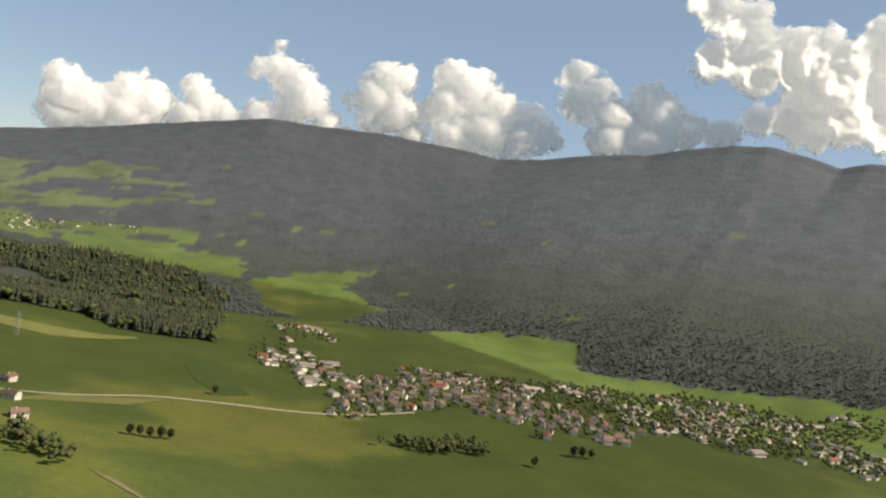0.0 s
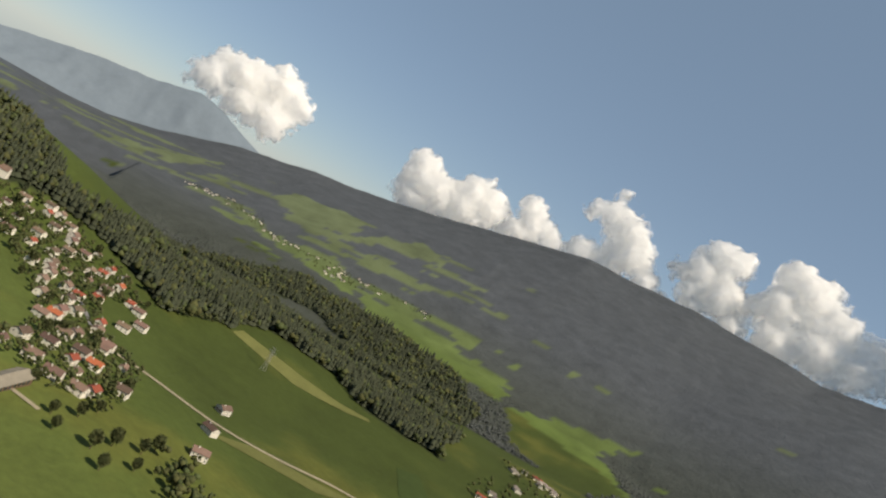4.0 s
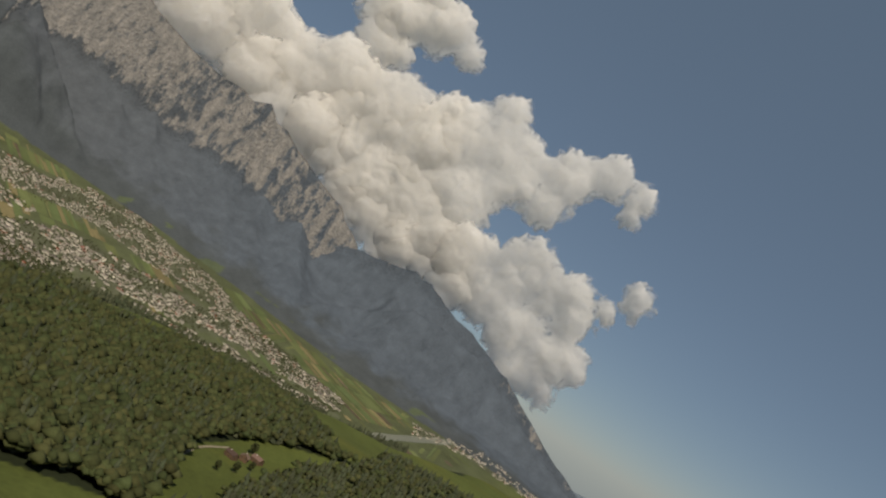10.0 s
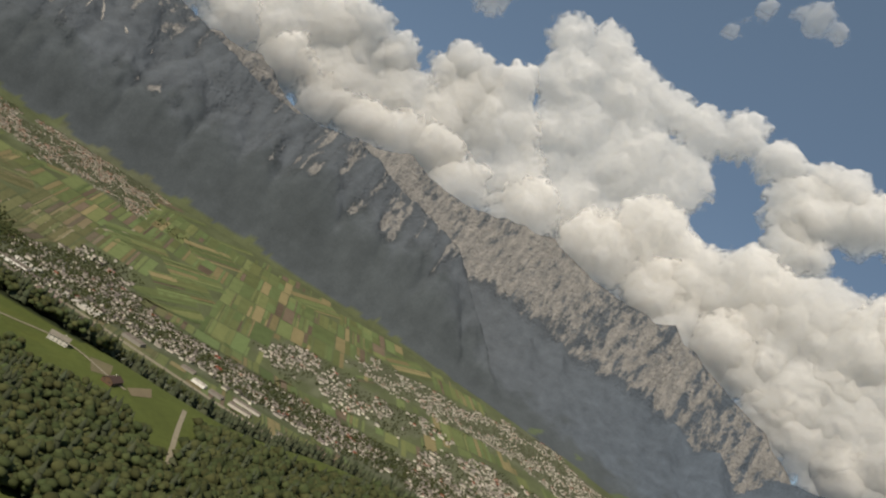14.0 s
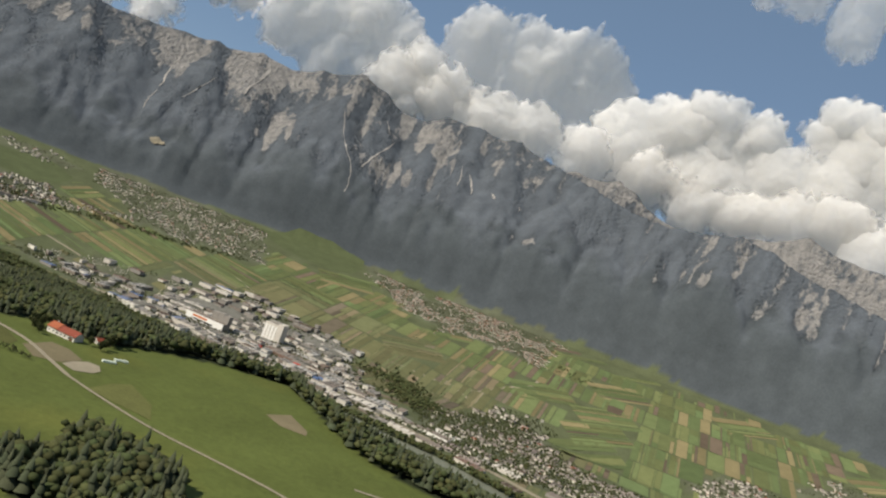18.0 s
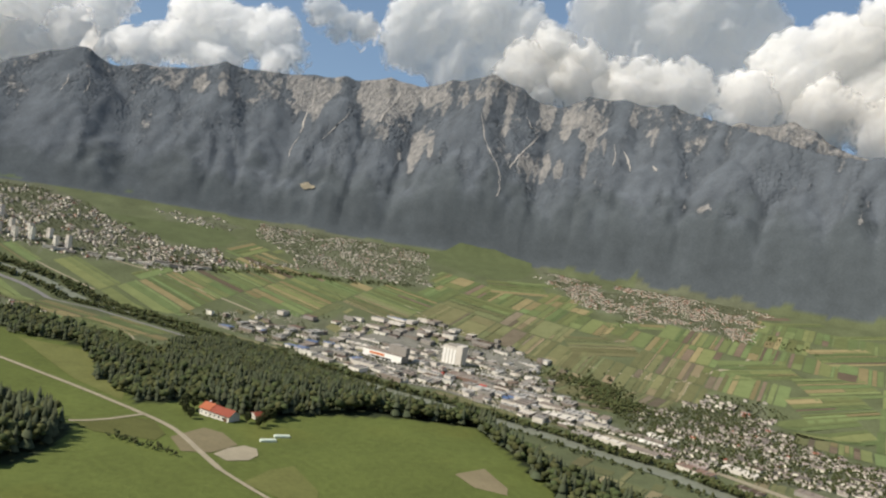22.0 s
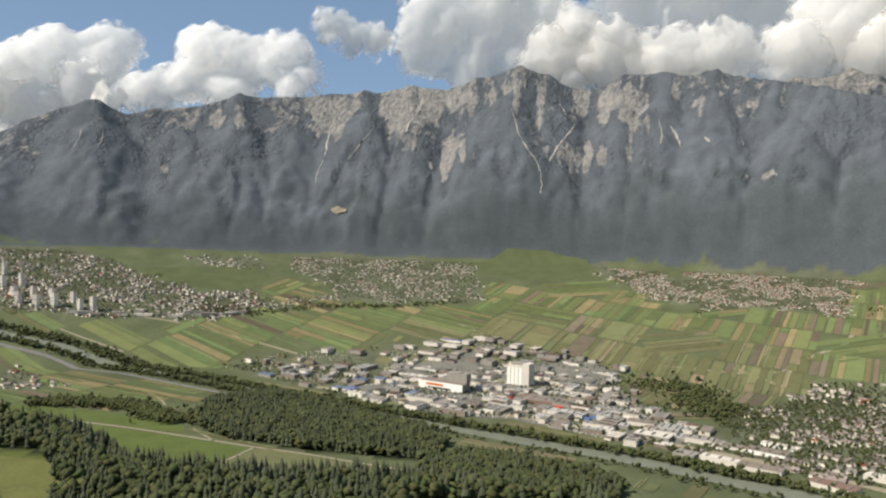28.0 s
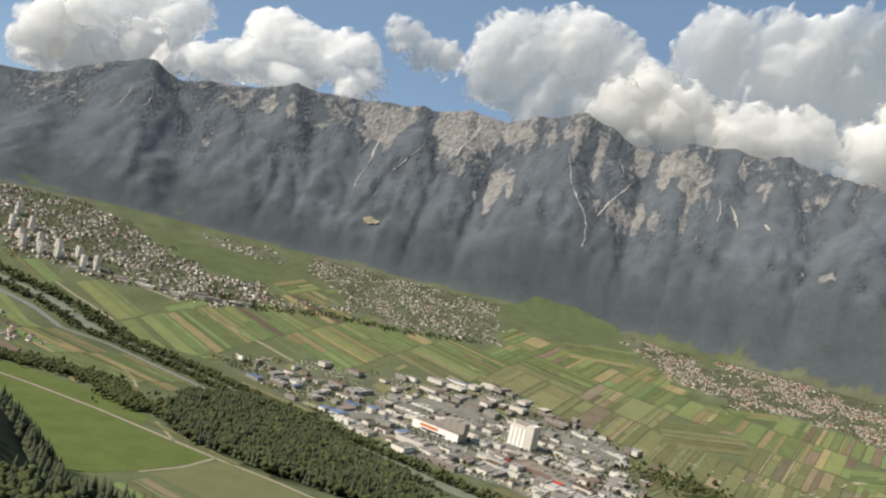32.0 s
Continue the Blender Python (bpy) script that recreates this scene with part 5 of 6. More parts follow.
for poly, m in zip(LEAS, (LEA, LEA, FIELD, HIGH_LEA, HIGH_LEA)):
    patch("meadow", poly, m, "green meadow beside a gravel road", "meadow", 0.3)
patch("quarry", [(-480, 3512), (-445, 3524), (-415, 3520), (-412, 3506), (-450, 3500), (-470, 3503)], GRAVEL, "pale gravel quarry cut into the forest slope", "quarry", 6)

RIVER_A = np.array(RIVER, float)


def river_gap(x, y):
    """Distance to the river's line."""
    best = np.full(np.shape(x), 1e9)
    for (x0, y0), (x1, y1) in zip(RIVER_A[:-1], RIVER_A[1:]):
        t = np.clip(((x - x0) * (x1 - x0) + (y - y0) * (y1 - y0)) / ((x1 - x0) ** 2 + (y1 - y0) ** 2), 0, 1)
        best = np.minimum(best, np.hypot(x - x0 - t * (x1 - x0), y - y0 - t * (y1 - y0)))
    return best


def field_parcels():
    """Narrow parcels in blocks over the valley floor."""
    g = np.random.default_rng(12)
    out = []
    for bx in np.arange(-2600, 3400, 229):
        for by in np.arange(-600, 4200, 146):
            ang = radians(-33)
            c = np.array((bx * math.cos(ang) - by * math.sin(ang), bx * math.sin(ang) + by * math.cos(ang)))
            east = c[0] > 250 + g.uniform(-150, 150)
            turn = ang + (radians(g.choice([92, 92, 92, 92, 37])) if east else radians(g.choice([3, 3, 3, 3, 93])))
            L, Wd = (225, 142) if not abs(turn - ang) > 0.7 else (142, 225)
            n = int(g.integers(10, 20))
            cuts = np.sort(np.concatenate([[0, 1], g.uniform(0.08, 0.92, n - 1)])) * Wd - Wd / 2
            for a, b in zip(cuts[:-1], cuts[1:]):
                if b - a < 4:
                    continue
                split = [-(L / 2), g.uniform(-L / 4, L / 4), L / 2] if g.uniform() < 0.35 else [-(L / 2), L / 2]
                for e0, e1 in zip(split[:-1], split[1:]):
                    e0, e1 = e0 + 1.2, e1 - 1.2
                    uu = np.linspace(e0, e1, 5)
                    loc = np.concatenate([np.stack([uu, np.full(5, a + 0.8)], -1), np.stack([uu, np.full(5, b - 0.8)], -1)])
                    X = c[0] + loc[:, 0] * math.cos(turn) - loc[:, 1] * math.sin(turn)
                    Y = c[1] + loc[:, 0] * math.sin(turn) + loc[:, 1] * math.cos(turn)
                    out.append((X, Y, min(0.999, g.uniform() * (1.08 if east else 0.98))))
    return out


def place_fields():
    kept = []
    for X, Y, u in field_parcels():
        az, r = polar_of(X, Y)
        if (terrace_mask(X, Y) > 0.01).any() or (r > table(FEET, az, 1) - 60 - 200 * (az < 12)).any() or (river_gap(X, Y) < 44).any():
            continue
        if any(inside(X, Y, t).mean() > 0.25 for t in TOWNS) or any(inside(X, Y, w).any() for w in WOODS + LEAS):
            continue
        kept.append((np.hypot(X.mean() - 300, Y.mean() - 1900), X, Y, u))
    kept.sort(key=lambda k: k[0])
    F = np.array([(i, i + 1, 6 + i, 5 + i) for i in range(4)])
    rest = {0: [], 1: [], 2: []}
    for n, (_, X, Y, u) in enumerate(kept):
        V = np.column_stack([X, Y, height(X, Y) + 0.9])
        kind = 0 if u < 0.76 else (1 if u < 0.955 else 2)
        if n < 300:
            ob = new("field", mesh_from("field", V, F, [(FIELD, HAY, SOIL)[kind]]))
            ob.parent = ground
        else:
            rest[kind].append(V)
    for kind, vs in rest.items():
        if vs:
            V = np.vstack(vs)
            allf = (F[None] + (np.arange(len(vs)) * 10)[:, None, None]).reshape(-1, 4)
            tagged(new("far_fields", mesh_from("far_fields", V, allf, [FAR_FIELDS[kind]])),
                   "patchwork of narrow farm parcels on the valley floor", "fields", kind="stuff")
    return len(kept)


FAR_FIELDS = [material("far_green_parcels", (0.122, 0.146, 0.060), 0.95, var=0.16, scale=0.03, fine=0.4, island=0.25, hue=0.025, spec=0.1),
              material("far_dry_parcels", (0.20, 0.168, 0.085), 0.95, var=0.16, scale=0.03, fine=0.4, island=0.25, spec=0.1),
              material("far_soil_parcels", (0.13, 0.10, 0.07), 0.95, var=0.2, scale=0.03, fine=0.4, island=0.3, spec=0.1)]


# ---- houses ----
def gable(w, d, h, rise, over=0.6, thick=0.25):
    """Walls with gable ends, and a two-sided roof with eaves; the ridge runs along x."""
    wall = bmesh.new()
    P = [(-w / 2, -d / 2), (w / 2, -d / 2), (w / 2, d / 2), (-w / 2, d / 2)]
    lo = [wall.verts.new((x, y, -1.5)) for x, y in P]
    hi = [wall.verts.new((x, y, h)) for x, y in P]
    t0, t1 = wall.verts.new((-w / 2, 0, h + rise)), wall.verts.new((w / 2, 0, h + rise))
    wall.faces.new((lo[0], lo[1], hi[1], hi[0]))
    wall.faces.new((lo[2], lo[3], hi[3], hi[2]))
    wall.faces.new((lo[1], lo[2], hi[2], t1, hi[1]))
    wall.faces.new((lo[3], lo[0], hi[0], t0, hi[3]))
    roof = bmesh.new()
    k = rise / (d / 2)
    X, Yv = w / 2 + over, d / 2 + over
    rows = []
    for x in (-X, X):
        rows.append([roof.verts.new(c) for c in ((x, -Yv, h - k * over + thick), (x, 0, h + rise + thick), (x, Yv, h - k * over + thick),
                                                 (x, Yv, h - k * over), (x, 0, h + rise), (x, -Yv, h - k * over))])
    a, b = rows
    for i in range(6):
        j = (i + 1) % 6
        roof.faces.new((a[i], b[i], b[j], a[j]))
    roof.faces.new((a[0], a[1], a[4], a[5]))
    roof.faces.new((a[1], a[2], a[3], a[4]))
    roof.faces.new((b[5], b[4], b[1], b[0]))
    roof.faces.new((b[4], b[3], b[2], b[1]))
    return wall, roof


def mesh_of(bm, name, mat):
    bmesh.ops.recalc_face_normals(bm, faces=bm.faces)
    me = bpy.data.meshes.new(name)
    bm.to_mesh(me)
    bm.free()
    me.materials.append(mat)
    return me


def house(w, d, h, rise, roof_mat, label, balcony=True, wall_mat=None):
    """A house with walls, roof, chimney, windows, door and balcony as parts, standing at the origin."""
    root = new("house")
    wall, roof = gable(w, d, h, rise)
    part("wall", mesh_of(wall, "wall", wall_mat or PLASTER_ONE), None, root)
    top = part("roof", mesh_of(roof, "roof", roof_mat), None, root)
    part("chimney", mesh_of(boxes(((w * 0.18, d * 0.08, h), (w * 0.18 + 0.9, d * 0.08 + 0.7, h + rise + 1.0))), "chimney", PLASTER_ONE), None, top)
    pane = mesh_of(boxes(((-0.55, -0.05, -0.65), (0.55, 0.05, 0.65))), "window", GLASS)
    for face in (-1, 1):
        for level in range(max(1, int(h // 2.8))):
            for x in np.linspace(-w / 2 + 1.6, w / 2 - 1.6, max(2, int(w // 3.4))):
                o = part("window", pane, None, root)
                o.location = (x, face * (d / 2 + 0.03), 1.5 + 2.8 * level)
    for face in (-1, 1):
        for y in (-d / 4, d / 4):
            o = part("window", pane, None, root)
            o.matrix_basis = pose(face * (w / 2 + 0.03), y, h - 1.3, 0, 0, 90)
    part("door", mesh_of(boxes(((-0.5, -d / 2 - 0.06, 0), (0.5, -d / 2 + 0.02, 2.05))), "door", TIMBER), None, root)
    if balcony:
        deck = part("balcony", mesh_of(boxes(((w / 2, -d / 2 + 0.8, h - 2.9), (w / 2 + 1.3, d / 2 - 0.8, h - 2.75))), "balcony", TIMBER), None, root)
        part("railing", mesh_of(boxes(((w / 2 + 1.2, -d / 2 + 0.8, h - 2.74), (w / 2 + 1.3, d / 2 - 0.8, h - 1.85))), "railing", TIMBER), None, deck)
    return tagged(root, label, "house", group="village houses")


def stand(ob, x, y, turn=0.0, sink=0.2):
    ob.matrix_basis = pose(x, y, at_ground(x, y) - sink, 0, 0, turn)
    return ob


KINDS = [house(13.5, 10.5, 5.8, 2.8, ROOF_ONE, "white plaster house with a brown gabled roof"),
         house(14, 10.5, 6.0, 2.9, ROOF_ONE, "large white farmhouse with timber balcony and brown roof"),
         house(11, 9, 5.6, 2.6, ROOF_RED, "white house with a bright red tiled roof"),
         house(13, 10, 5.8, 2.8, ROOF_ORANGE, "pale house with an orange tiled roof"),
         house(10, 8, 3.2, 2.2, ROOF_ONE, "low white house with a dark roof", balcony=False)]
VILLAGE = [(556, -471, 0), (529, -479, 2), (522, -490, 1), (458, -468, 0), (493, -441, 4), (590, -564, 0), (569, -558, 2), (541, -566, 0),
           (542, -590, 1), (464, -528, 2), (492, -578, 0), (505, -600, 0), (428, -547, 0), (427, -565, 4), (356, -524, 0), (372, -553, 1),
           (336, -549, 0), (308, -550, 0), (269, -521, 3), (462, -600, 0), (475, -619, 2), (499, -634, 2), (457, -637, 3), (427, -614, 0),
           (143, -478, 0), (122, -490, 1), (169, -515, 2), (178, -538, 3), (112, -508, 0), (120, -522, 2), (209, -576, 4), (155, -456, 4),
           (180, -475, 0), (188, -500, 0), (197, -531, 1), (240, -535, 0), (330, -610, 0), (360, -640, 1), (405, -650, 0)]
VILLAGE_GROUND = [(575, -455), (605, -560), (510, -650), (430, -670), (400, -600), (290, -575), (220, -600), (90, -530), (100, -480), (150, -440),
                  (250, -505), (360, -505), (440, -500), (470, -440)]
gv = np.random.default_rng(8)
for x, y in zip(*[jittered(80, 610, -680, -430, 34, 7)[k] for k in (0, 1)]):
    if inside(np.array([x]), np.array([y]), VILLAGE_GROUND)[0] and min(math.hypot(x - p[0], y - p[1]) for p in VILLAGE) > 15.5:
        VILLAGE.append((float(x), float(y), int(gv.choice([0, 0, 1, 2, 4]))))
used = set()
for x, y, k in VILLAGE:
    turn = -38 + gv.choice([0, 90]) + gv.uniform(-9, 9)
    if k in used:
        stand(copy_thing(KINDS[k], pose(0, 0, 0)), x, y, turn)
    else:
        used.add(k)
        stand(KINDS[k], x, y, turn)

TX, TY = jittered(80, 620, -690, -430, 8.5, 71)
ok = inside(TX, TY, VILLAGE_GROUND)
for x, y, k in VILLAGE:
    ok &= np.hypot(TX - x, TY - y) > 10
scatter("garden_trees", TX[ok], TY[ok], gv.uniform(5, 12, ok.sum()), BROADS, LEAF, "leafy garden trees between village houses", "trees", 72, widths=(0.75, 1.1))

# a simpler house for the village on the southern plain
plain = [house(12, 9.5, 5.4, 2.6, m, lab, balcony=False) for m, lab in ((ROOF_ONE, "white house with brown roof among gardens"),
                                                                          (ROOF_RED, "white house with red roof among gardens"))]
for ob in plain:
    for ch in list(ob.children):
        if ch.name.startswith(("window", "door")) and ch.location.y > 0:
            bpy.data.objects.remove(ch)


def in_town(poly, step, seed):
    px, py = [p[0] for p in poly], [p[1] for p in poly]
    X, Y = jittered(min(px) - 60, max(px) + 60, min(py) - 60, max(py) + 60, step, seed)
    k = 0.0 if poly is INDUSTRY else 150.0
    ok = inside(X + k * (fbm(X / 90, Y / 90, 51, 3) - 0.5), Y + k * (fbm(X / 90, Y / 90, 52, 3) - 0.5), poly)
    az, r = polar_of(X, Y)
    ok &= (r < 3430) | (az > 60)
    return X[ok], Y[ok]


WORKS = []
wg = np.random.default_rng(33)
RAIL = np.array([(430, 1700), (600, 1570), (960, 1180), (1380, 820), (1850, 560), (2400, 350)], float)
rs = np.concatenate([[0], np.cumsum(np.hypot(*np.diff(RAIL, axis=0).T))])
for t in np.arange(60, rs[-1] - 40, 62):
    for side in (55, 118, -52):
        if wg.uniform() < (0.72 if side == 55 else 0.4):
            t2 = t + wg.uniform(-12, 12)
            x, y = np.interp(t2, rs, RAIL[:, 0]), np.interp(t2, rs, RAIL[:, 1])
            x2, y2 = np.interp(t2 + 20, rs, RAIL[:, 0]), np.interp(t2 + 20, rs, RAIL[:, 1])
            a = math.atan2(y2 - y, x2 - x)
            WORKS.append((x - math.sin(a) * side * 1.0, y + math.cos(a) * side, math.degrees(a)))


def town(poly, step, seed, size, label, trees=1.0, red=0.12, tall=0.0):
    """Far houses of a town, joined, with garden trees between them."""
    g = np.random.default_rng(seed)
    X, Y = in_town(poly, step, seed)
    dens = fbm(X / (size * 9), Y / (size * 9), seed, 3)
    ok = g.uniform(0, 1, len(X)) < np.clip(0.85 + 6.0 * (dens - 0.52), 0.05, 0.97)
    X, Y = X[ok] + g.normal(0, size * 0.5, ok.sum()), Y[ok] + g.normal(0, size * 0.5, ok.sum())
    for wx, wy, _ in WORKS:
        ok = np.hypot(X - wx, Y - wy) > 34
        X, Y = X[ok], Y[ok]
    n = len(X)
    big = np.where(g.uniform(0, 1, n) < 0.11, 1.9, 1.0)
    w, d, h = size * big * g.uniform(0.8, 1.5, n), size * big * g.uniform(0.65, 1.05, n), size * g.uniform(0.30, 0.52, n)
    h = np.where(g.uniform(0, 1, n) < tall, h * 2.2, h)
    rise = d * g.uniform(0.14, 0.26, n) / big
    a = radians(-33) + g.choice([0, math.pi / 2], n) + g.uniform(-0.25, 0.25, n)
    z = height(X, Y) - 1
    lx = np.array([-1, 1, 1, -1, -1, 1, 1, -1, -1, 1]) / 2
    ly = np.array([-1, -1, 1, 1, -1, -1, 1, 1, 0, 0]) / 2

    def world(lx, ly, lz):
        return np.stack([X[:, None] + lx * np.cos(a)[:, None] - ly * np.sin(a)[:, None], Y[:, None] + lx * np.sin(a)[:, None] + ly * np.cos(a)[:, None],
                         z[:, None] + lz], -1)
    zz = np.where(np.arange(10)[None] < 4, 0, np.where(np.arange(10)[None] < 8, h[:, None] + 1, (h + rise + 1)[:, None]))
    wv = world(lx[None] * w[:, None], ly[None] * d[:, None], zz).reshape(-1, 3)
    wq = np.array([(0, 1, 5, 4), (2, 3, 7, 6), (1, 2, 6, 5), (3, 0, 4, 7)])
    wt = np.array([(5, 6, 9), (7, 4, 8)])
    off = (np.arange(n) * 10)[:, None, None]
    tagged(new("town_walls", mesh_from("town_walls", wv, [(wq[None] + off).reshape(-1, 4), (wt[None] + off).reshape(-1, 3)], [PLASTER])),
           label, "houses", kind="stuff")
    rx = np.array([-1.12, 1.12, 1.12, -1.12, -1.12, 1.12]) / 2
    ry = np.array([-1.16, -1.16, 1.16, 1.16, 0, 0]) / 2
    rz = np.stack([h + 0.85, h + 0.85, h + 0.85, h + 0.85, h + rise + 1.2, h + rise + 1.2], -1)
    rv = world(rx[None] * w[:, None], ry[None] * d[:, None], rz)
    rq = np.array([(0, 1, 5, 4), (2, 3, 4, 5)])
    isred = g.uniform(0, 1, n) < red
    for sel, mat in ((~isred, ROOF), (isred, ROOF_RED)):
        k = int(sel.sum())
        if k:
            tagged(new("town_roofs", mesh_from("town_roofs", rv[sel].reshape(-1, 3), (rq[None] + (np.arange(k) * 6)[:, None, None]).reshape(-1, 4), [mat])),
                   label.replace("houses", "roofs"), "roofs", kind="stuff")
    if trees:
        TX, TY = in_town(poly, step / trees, seed + 9)
        ok = g.uniform(0, 1, len(TX)) < 0.85
        TX, TY = TX[ok], TY[ok]
        scatter("garden_trees", TX, TY, g.uniform(0.6, 1.15, len(TX)) * size, FAR_CROWNS, LEAF, "dark green garden trees between houses", "trees", seed, widths=(0.7, 1.0))


# nearest houses of the southern village stand as things, the rest is joined
SX, SY = in_town(SOUTH_VILLAGE, 25, 4)
near = SY > -1330
sg = np.random.default_rng(6)
first = [True, True]
for x, y in list(zip(SX[near], SY[near]))[:150]:
    k = 1 if sg.uniform() < 0.07 else 0
    ob = plain[k] if first[k] else copy_thing(plain[k], pose(0, 0, 0))
    first[k] = False
    stand(ob, x, y, sg.choice([20, 110]) + sg.uniform(-15, 15))
TX, TY = in_town(SOUTH_VILLAGE, 17, 44)
scatter("garden_trees", TX, TY, sg.uniform(5, 12, len(TX)), FAR_CROWNS, LEAF, "leafy garden trees around village houses", "trees", 45, widths=(0.7, 1.0))
town([(p[0], min(p[1], -1335)) for p in SOUTH_VILLAGE], 24, 5, 11, "white village houses on the southern plain", 1.5, 0.04)
town(SOUTH_HAMLET, 24, 15, 11, "white hamlet houses beside a wood", 1.2)
town(SOUTH_HAMLET_2, 24, 16, 11, "white hamlet houses on a meadow", 1.2)
town(HIGH_HAMLET, 24, 17, 7, "scattered hillside houses", 1.6, 0.04)
town(HIGH_HAMLET_2, 26, 18, 9, "white houses of a hillside hamlet", 1.3, 0.04)
town(CITY, 13, 21, 7.0, "dense pale city houses at the valley's far side", 1.5, 0.09, 0.28)
town(HILL_TOWN, 14, 22, 5.6, "white houses of a hillside town", 1.7, 0.12)
town(FAN_TOWN, 9.5, 23, 5.2, "white houses of an old village at the mountain's foot", 1.4, 0.4)
town(EAST_TOWN, 18.5, 24, 11.5, "white suburban houses along the river", 1.5, 0.05)
town(EAST_VILLAGE, 17, 25, 10, "scattered white village houses among trees", 1.3)
town(FAR_TOWN, 13.5, 26, 6.5, "white houses of a far town", 1.25)
town(EAST_STRIP, 15, 30, 9, "dense pale houses of a town along the river", 1.2, 0.12, 0.06)
town(WEST_HAMLET, 25, 27, 9, "white houses of a riverside hamlet", 1.0)
town(FAR_HAMLET, 20, 28, 7, "white houses on a far hillside", 1.0)
town(VALLEY_END_TOWN, 18, 29, 7, "pale houses and halls far down the valley", 0.8, 0.1)
place_fields()


# ---- industrial quarter ----
def hall(w, d, h, wall_mat, roof_mat, label, x, y, turn):
    root = new("industrial_hall")
    part("wall", mesh_of(boxes(((-w / 2, -d / 2, -1), (w / 2, d / 2, h))), "wall", wall_mat), None, root)
    top = part("roof", mesh_of(boxes(((-w / 2 - 0.3, -d / 2 - 0.3, h), (w / 2 + 0.3, d / 2 + 0.3, h + 0.5))), "roof", roof_mat), None, root)
    light = mesh_of(boxes(((-w / 40, -d * 0.35, 0), (w / 40, d * 0.35, 0.9))), "skylight", GLASS if h > 9 else ROOF_FLAT)
    rows = 2 + (w > 40)
    for k in range(rows):
        part("skylight", light, None, top).location = (-w / 2 + w * (k + 0.5) / rows, 0, h + 0.5)
    tagged(root, label, "hall", group="industrial halls")
    return stand(root, x, y, turn)


patch("works_ground", [(-180, 1995), (-230, 2200), (-60, 2420), (151, 2540), (341, 2450), (490, 2340), (450, 2249), (476, 1880), (550, 1735), (407, 1675), (285, 1750), (151, 1850), (27, 1875)], YARD, "grey paved ground of an industrial quarter", "yard", 0.7)
lg = np.random.default_rng(63)
for x, y in list(zip(*in_town(INDUSTRY, 75, 68)))[:110]:
    if lg.uniform() < 0.8:
        a, w, d = radians(-31) + lg.uniform(-0.1, 0.1), lg.uniform(12, 34), lg.uniform(8, 20)
        patch("lawn", [(x + u * math.cos(a) - v * math.sin(a), y + u * math.sin(a) + v * math.cos(a)) for u, v in ((-w, -d), (w, -d), (w * 0.8, d), (-w, d * 0.7))],
              FIELD, "green grass plot between industrial yards", "lawn", 1.0)
IX, IY = in_town(INDUSTRY, 39, 61)
ig = np.random.default_rng(62)
for x, y in zip(IX, IY):
    if river_gap(np.array([x]), np.array([y]))[0] < 95 or np.hypot(x - 10, y - 2110) < 90 or np.hypot(x - 205, y - 2205) < 75:
        continue
    if x < -150 and ig.uniform() < 0.5:
        continue
    roof_mat = ig.choice([ROOF_FLAT, PALE_ROOF, PALE_ROOF, CONCRETE, CONCRETE_DARK, CONCRETE_DARK, YARD, ROOF_ONE, BLUE if x < 40 else PALE_ROOF])
    big = ig.choice([0.55, 0.8, 1.0, 1.35])
    x, y = x + ig.normal(0, 8), y + ig.normal(0, 8)
    hall(ig.uniform(22, 54) * big, ig.uniform(15, 28) * big, ig.uniform(5, 12), ig.choice([CONCRETE, ROOF_FLAT, PLASTER_ONE, CONCRETE_DARK]), roof_mat,
         "flat-roofed industrial hall in a paved yard", x, y, -30 + ig.choice([0, 90]) + ig.uniform(-4, 4))
TX, TY = in_town(INDUSTRY, 13, 64)
TX, TY = TX[fbm(TX / 80, TY / 80, 3, 2) > 0.46], TY[fbm(TX / 80, TY / 80, 3, 2) > 0.46]
scatter("yard_trees", TX, TY, ig.uniform(5, 10, len(TX)), FAR_CROWNS, LEAF, "trees between industrial halls", "trees", 65, widths=(0.7, 1.0))


def long_works():
    root = new("factory")
    part("wall", mesh_of(boxes(((-62, -8, -1), (62, 30, 21))), "wall", CONCRETE_DARK), None, root)
    part("white_front", mesh_of(boxes(((-62, -8.6, 3), (62, -8.05, 21.5))), "white_front", WHITE_WALL), None, root, "white street front")
    part("orange_band", mesh_of(boxes(((-40, -8.9, 12), (8, -8.65, 18))), "orange_band", ORANGE), None, root, "orange painted band")
    part("window_band", mesh_of(boxes(((-36, -8.9, 5), (30, -8.65, 9))), "window_band", GLASS), None, root)
    part("roof", mesh_of(boxes(((-62.4, -8.4, 21.6), (62.4, 30.4, 22.2))), "roof", ROOF_FLAT), None, root)
    for k in range(3):
        part("tower", mesh_of(boxes(((4 + 19 * k, 14, 22.2), (22.4 + 19 * k, 36, 44 + 2 * (k == 1)))), "tower", CONCRETE_DARK), None, root, "grey concrete silo tower")
    tagged(root, "long white factory with orange band and grey silo block", "factory")
    return stand(root, 5, 2118, -31)


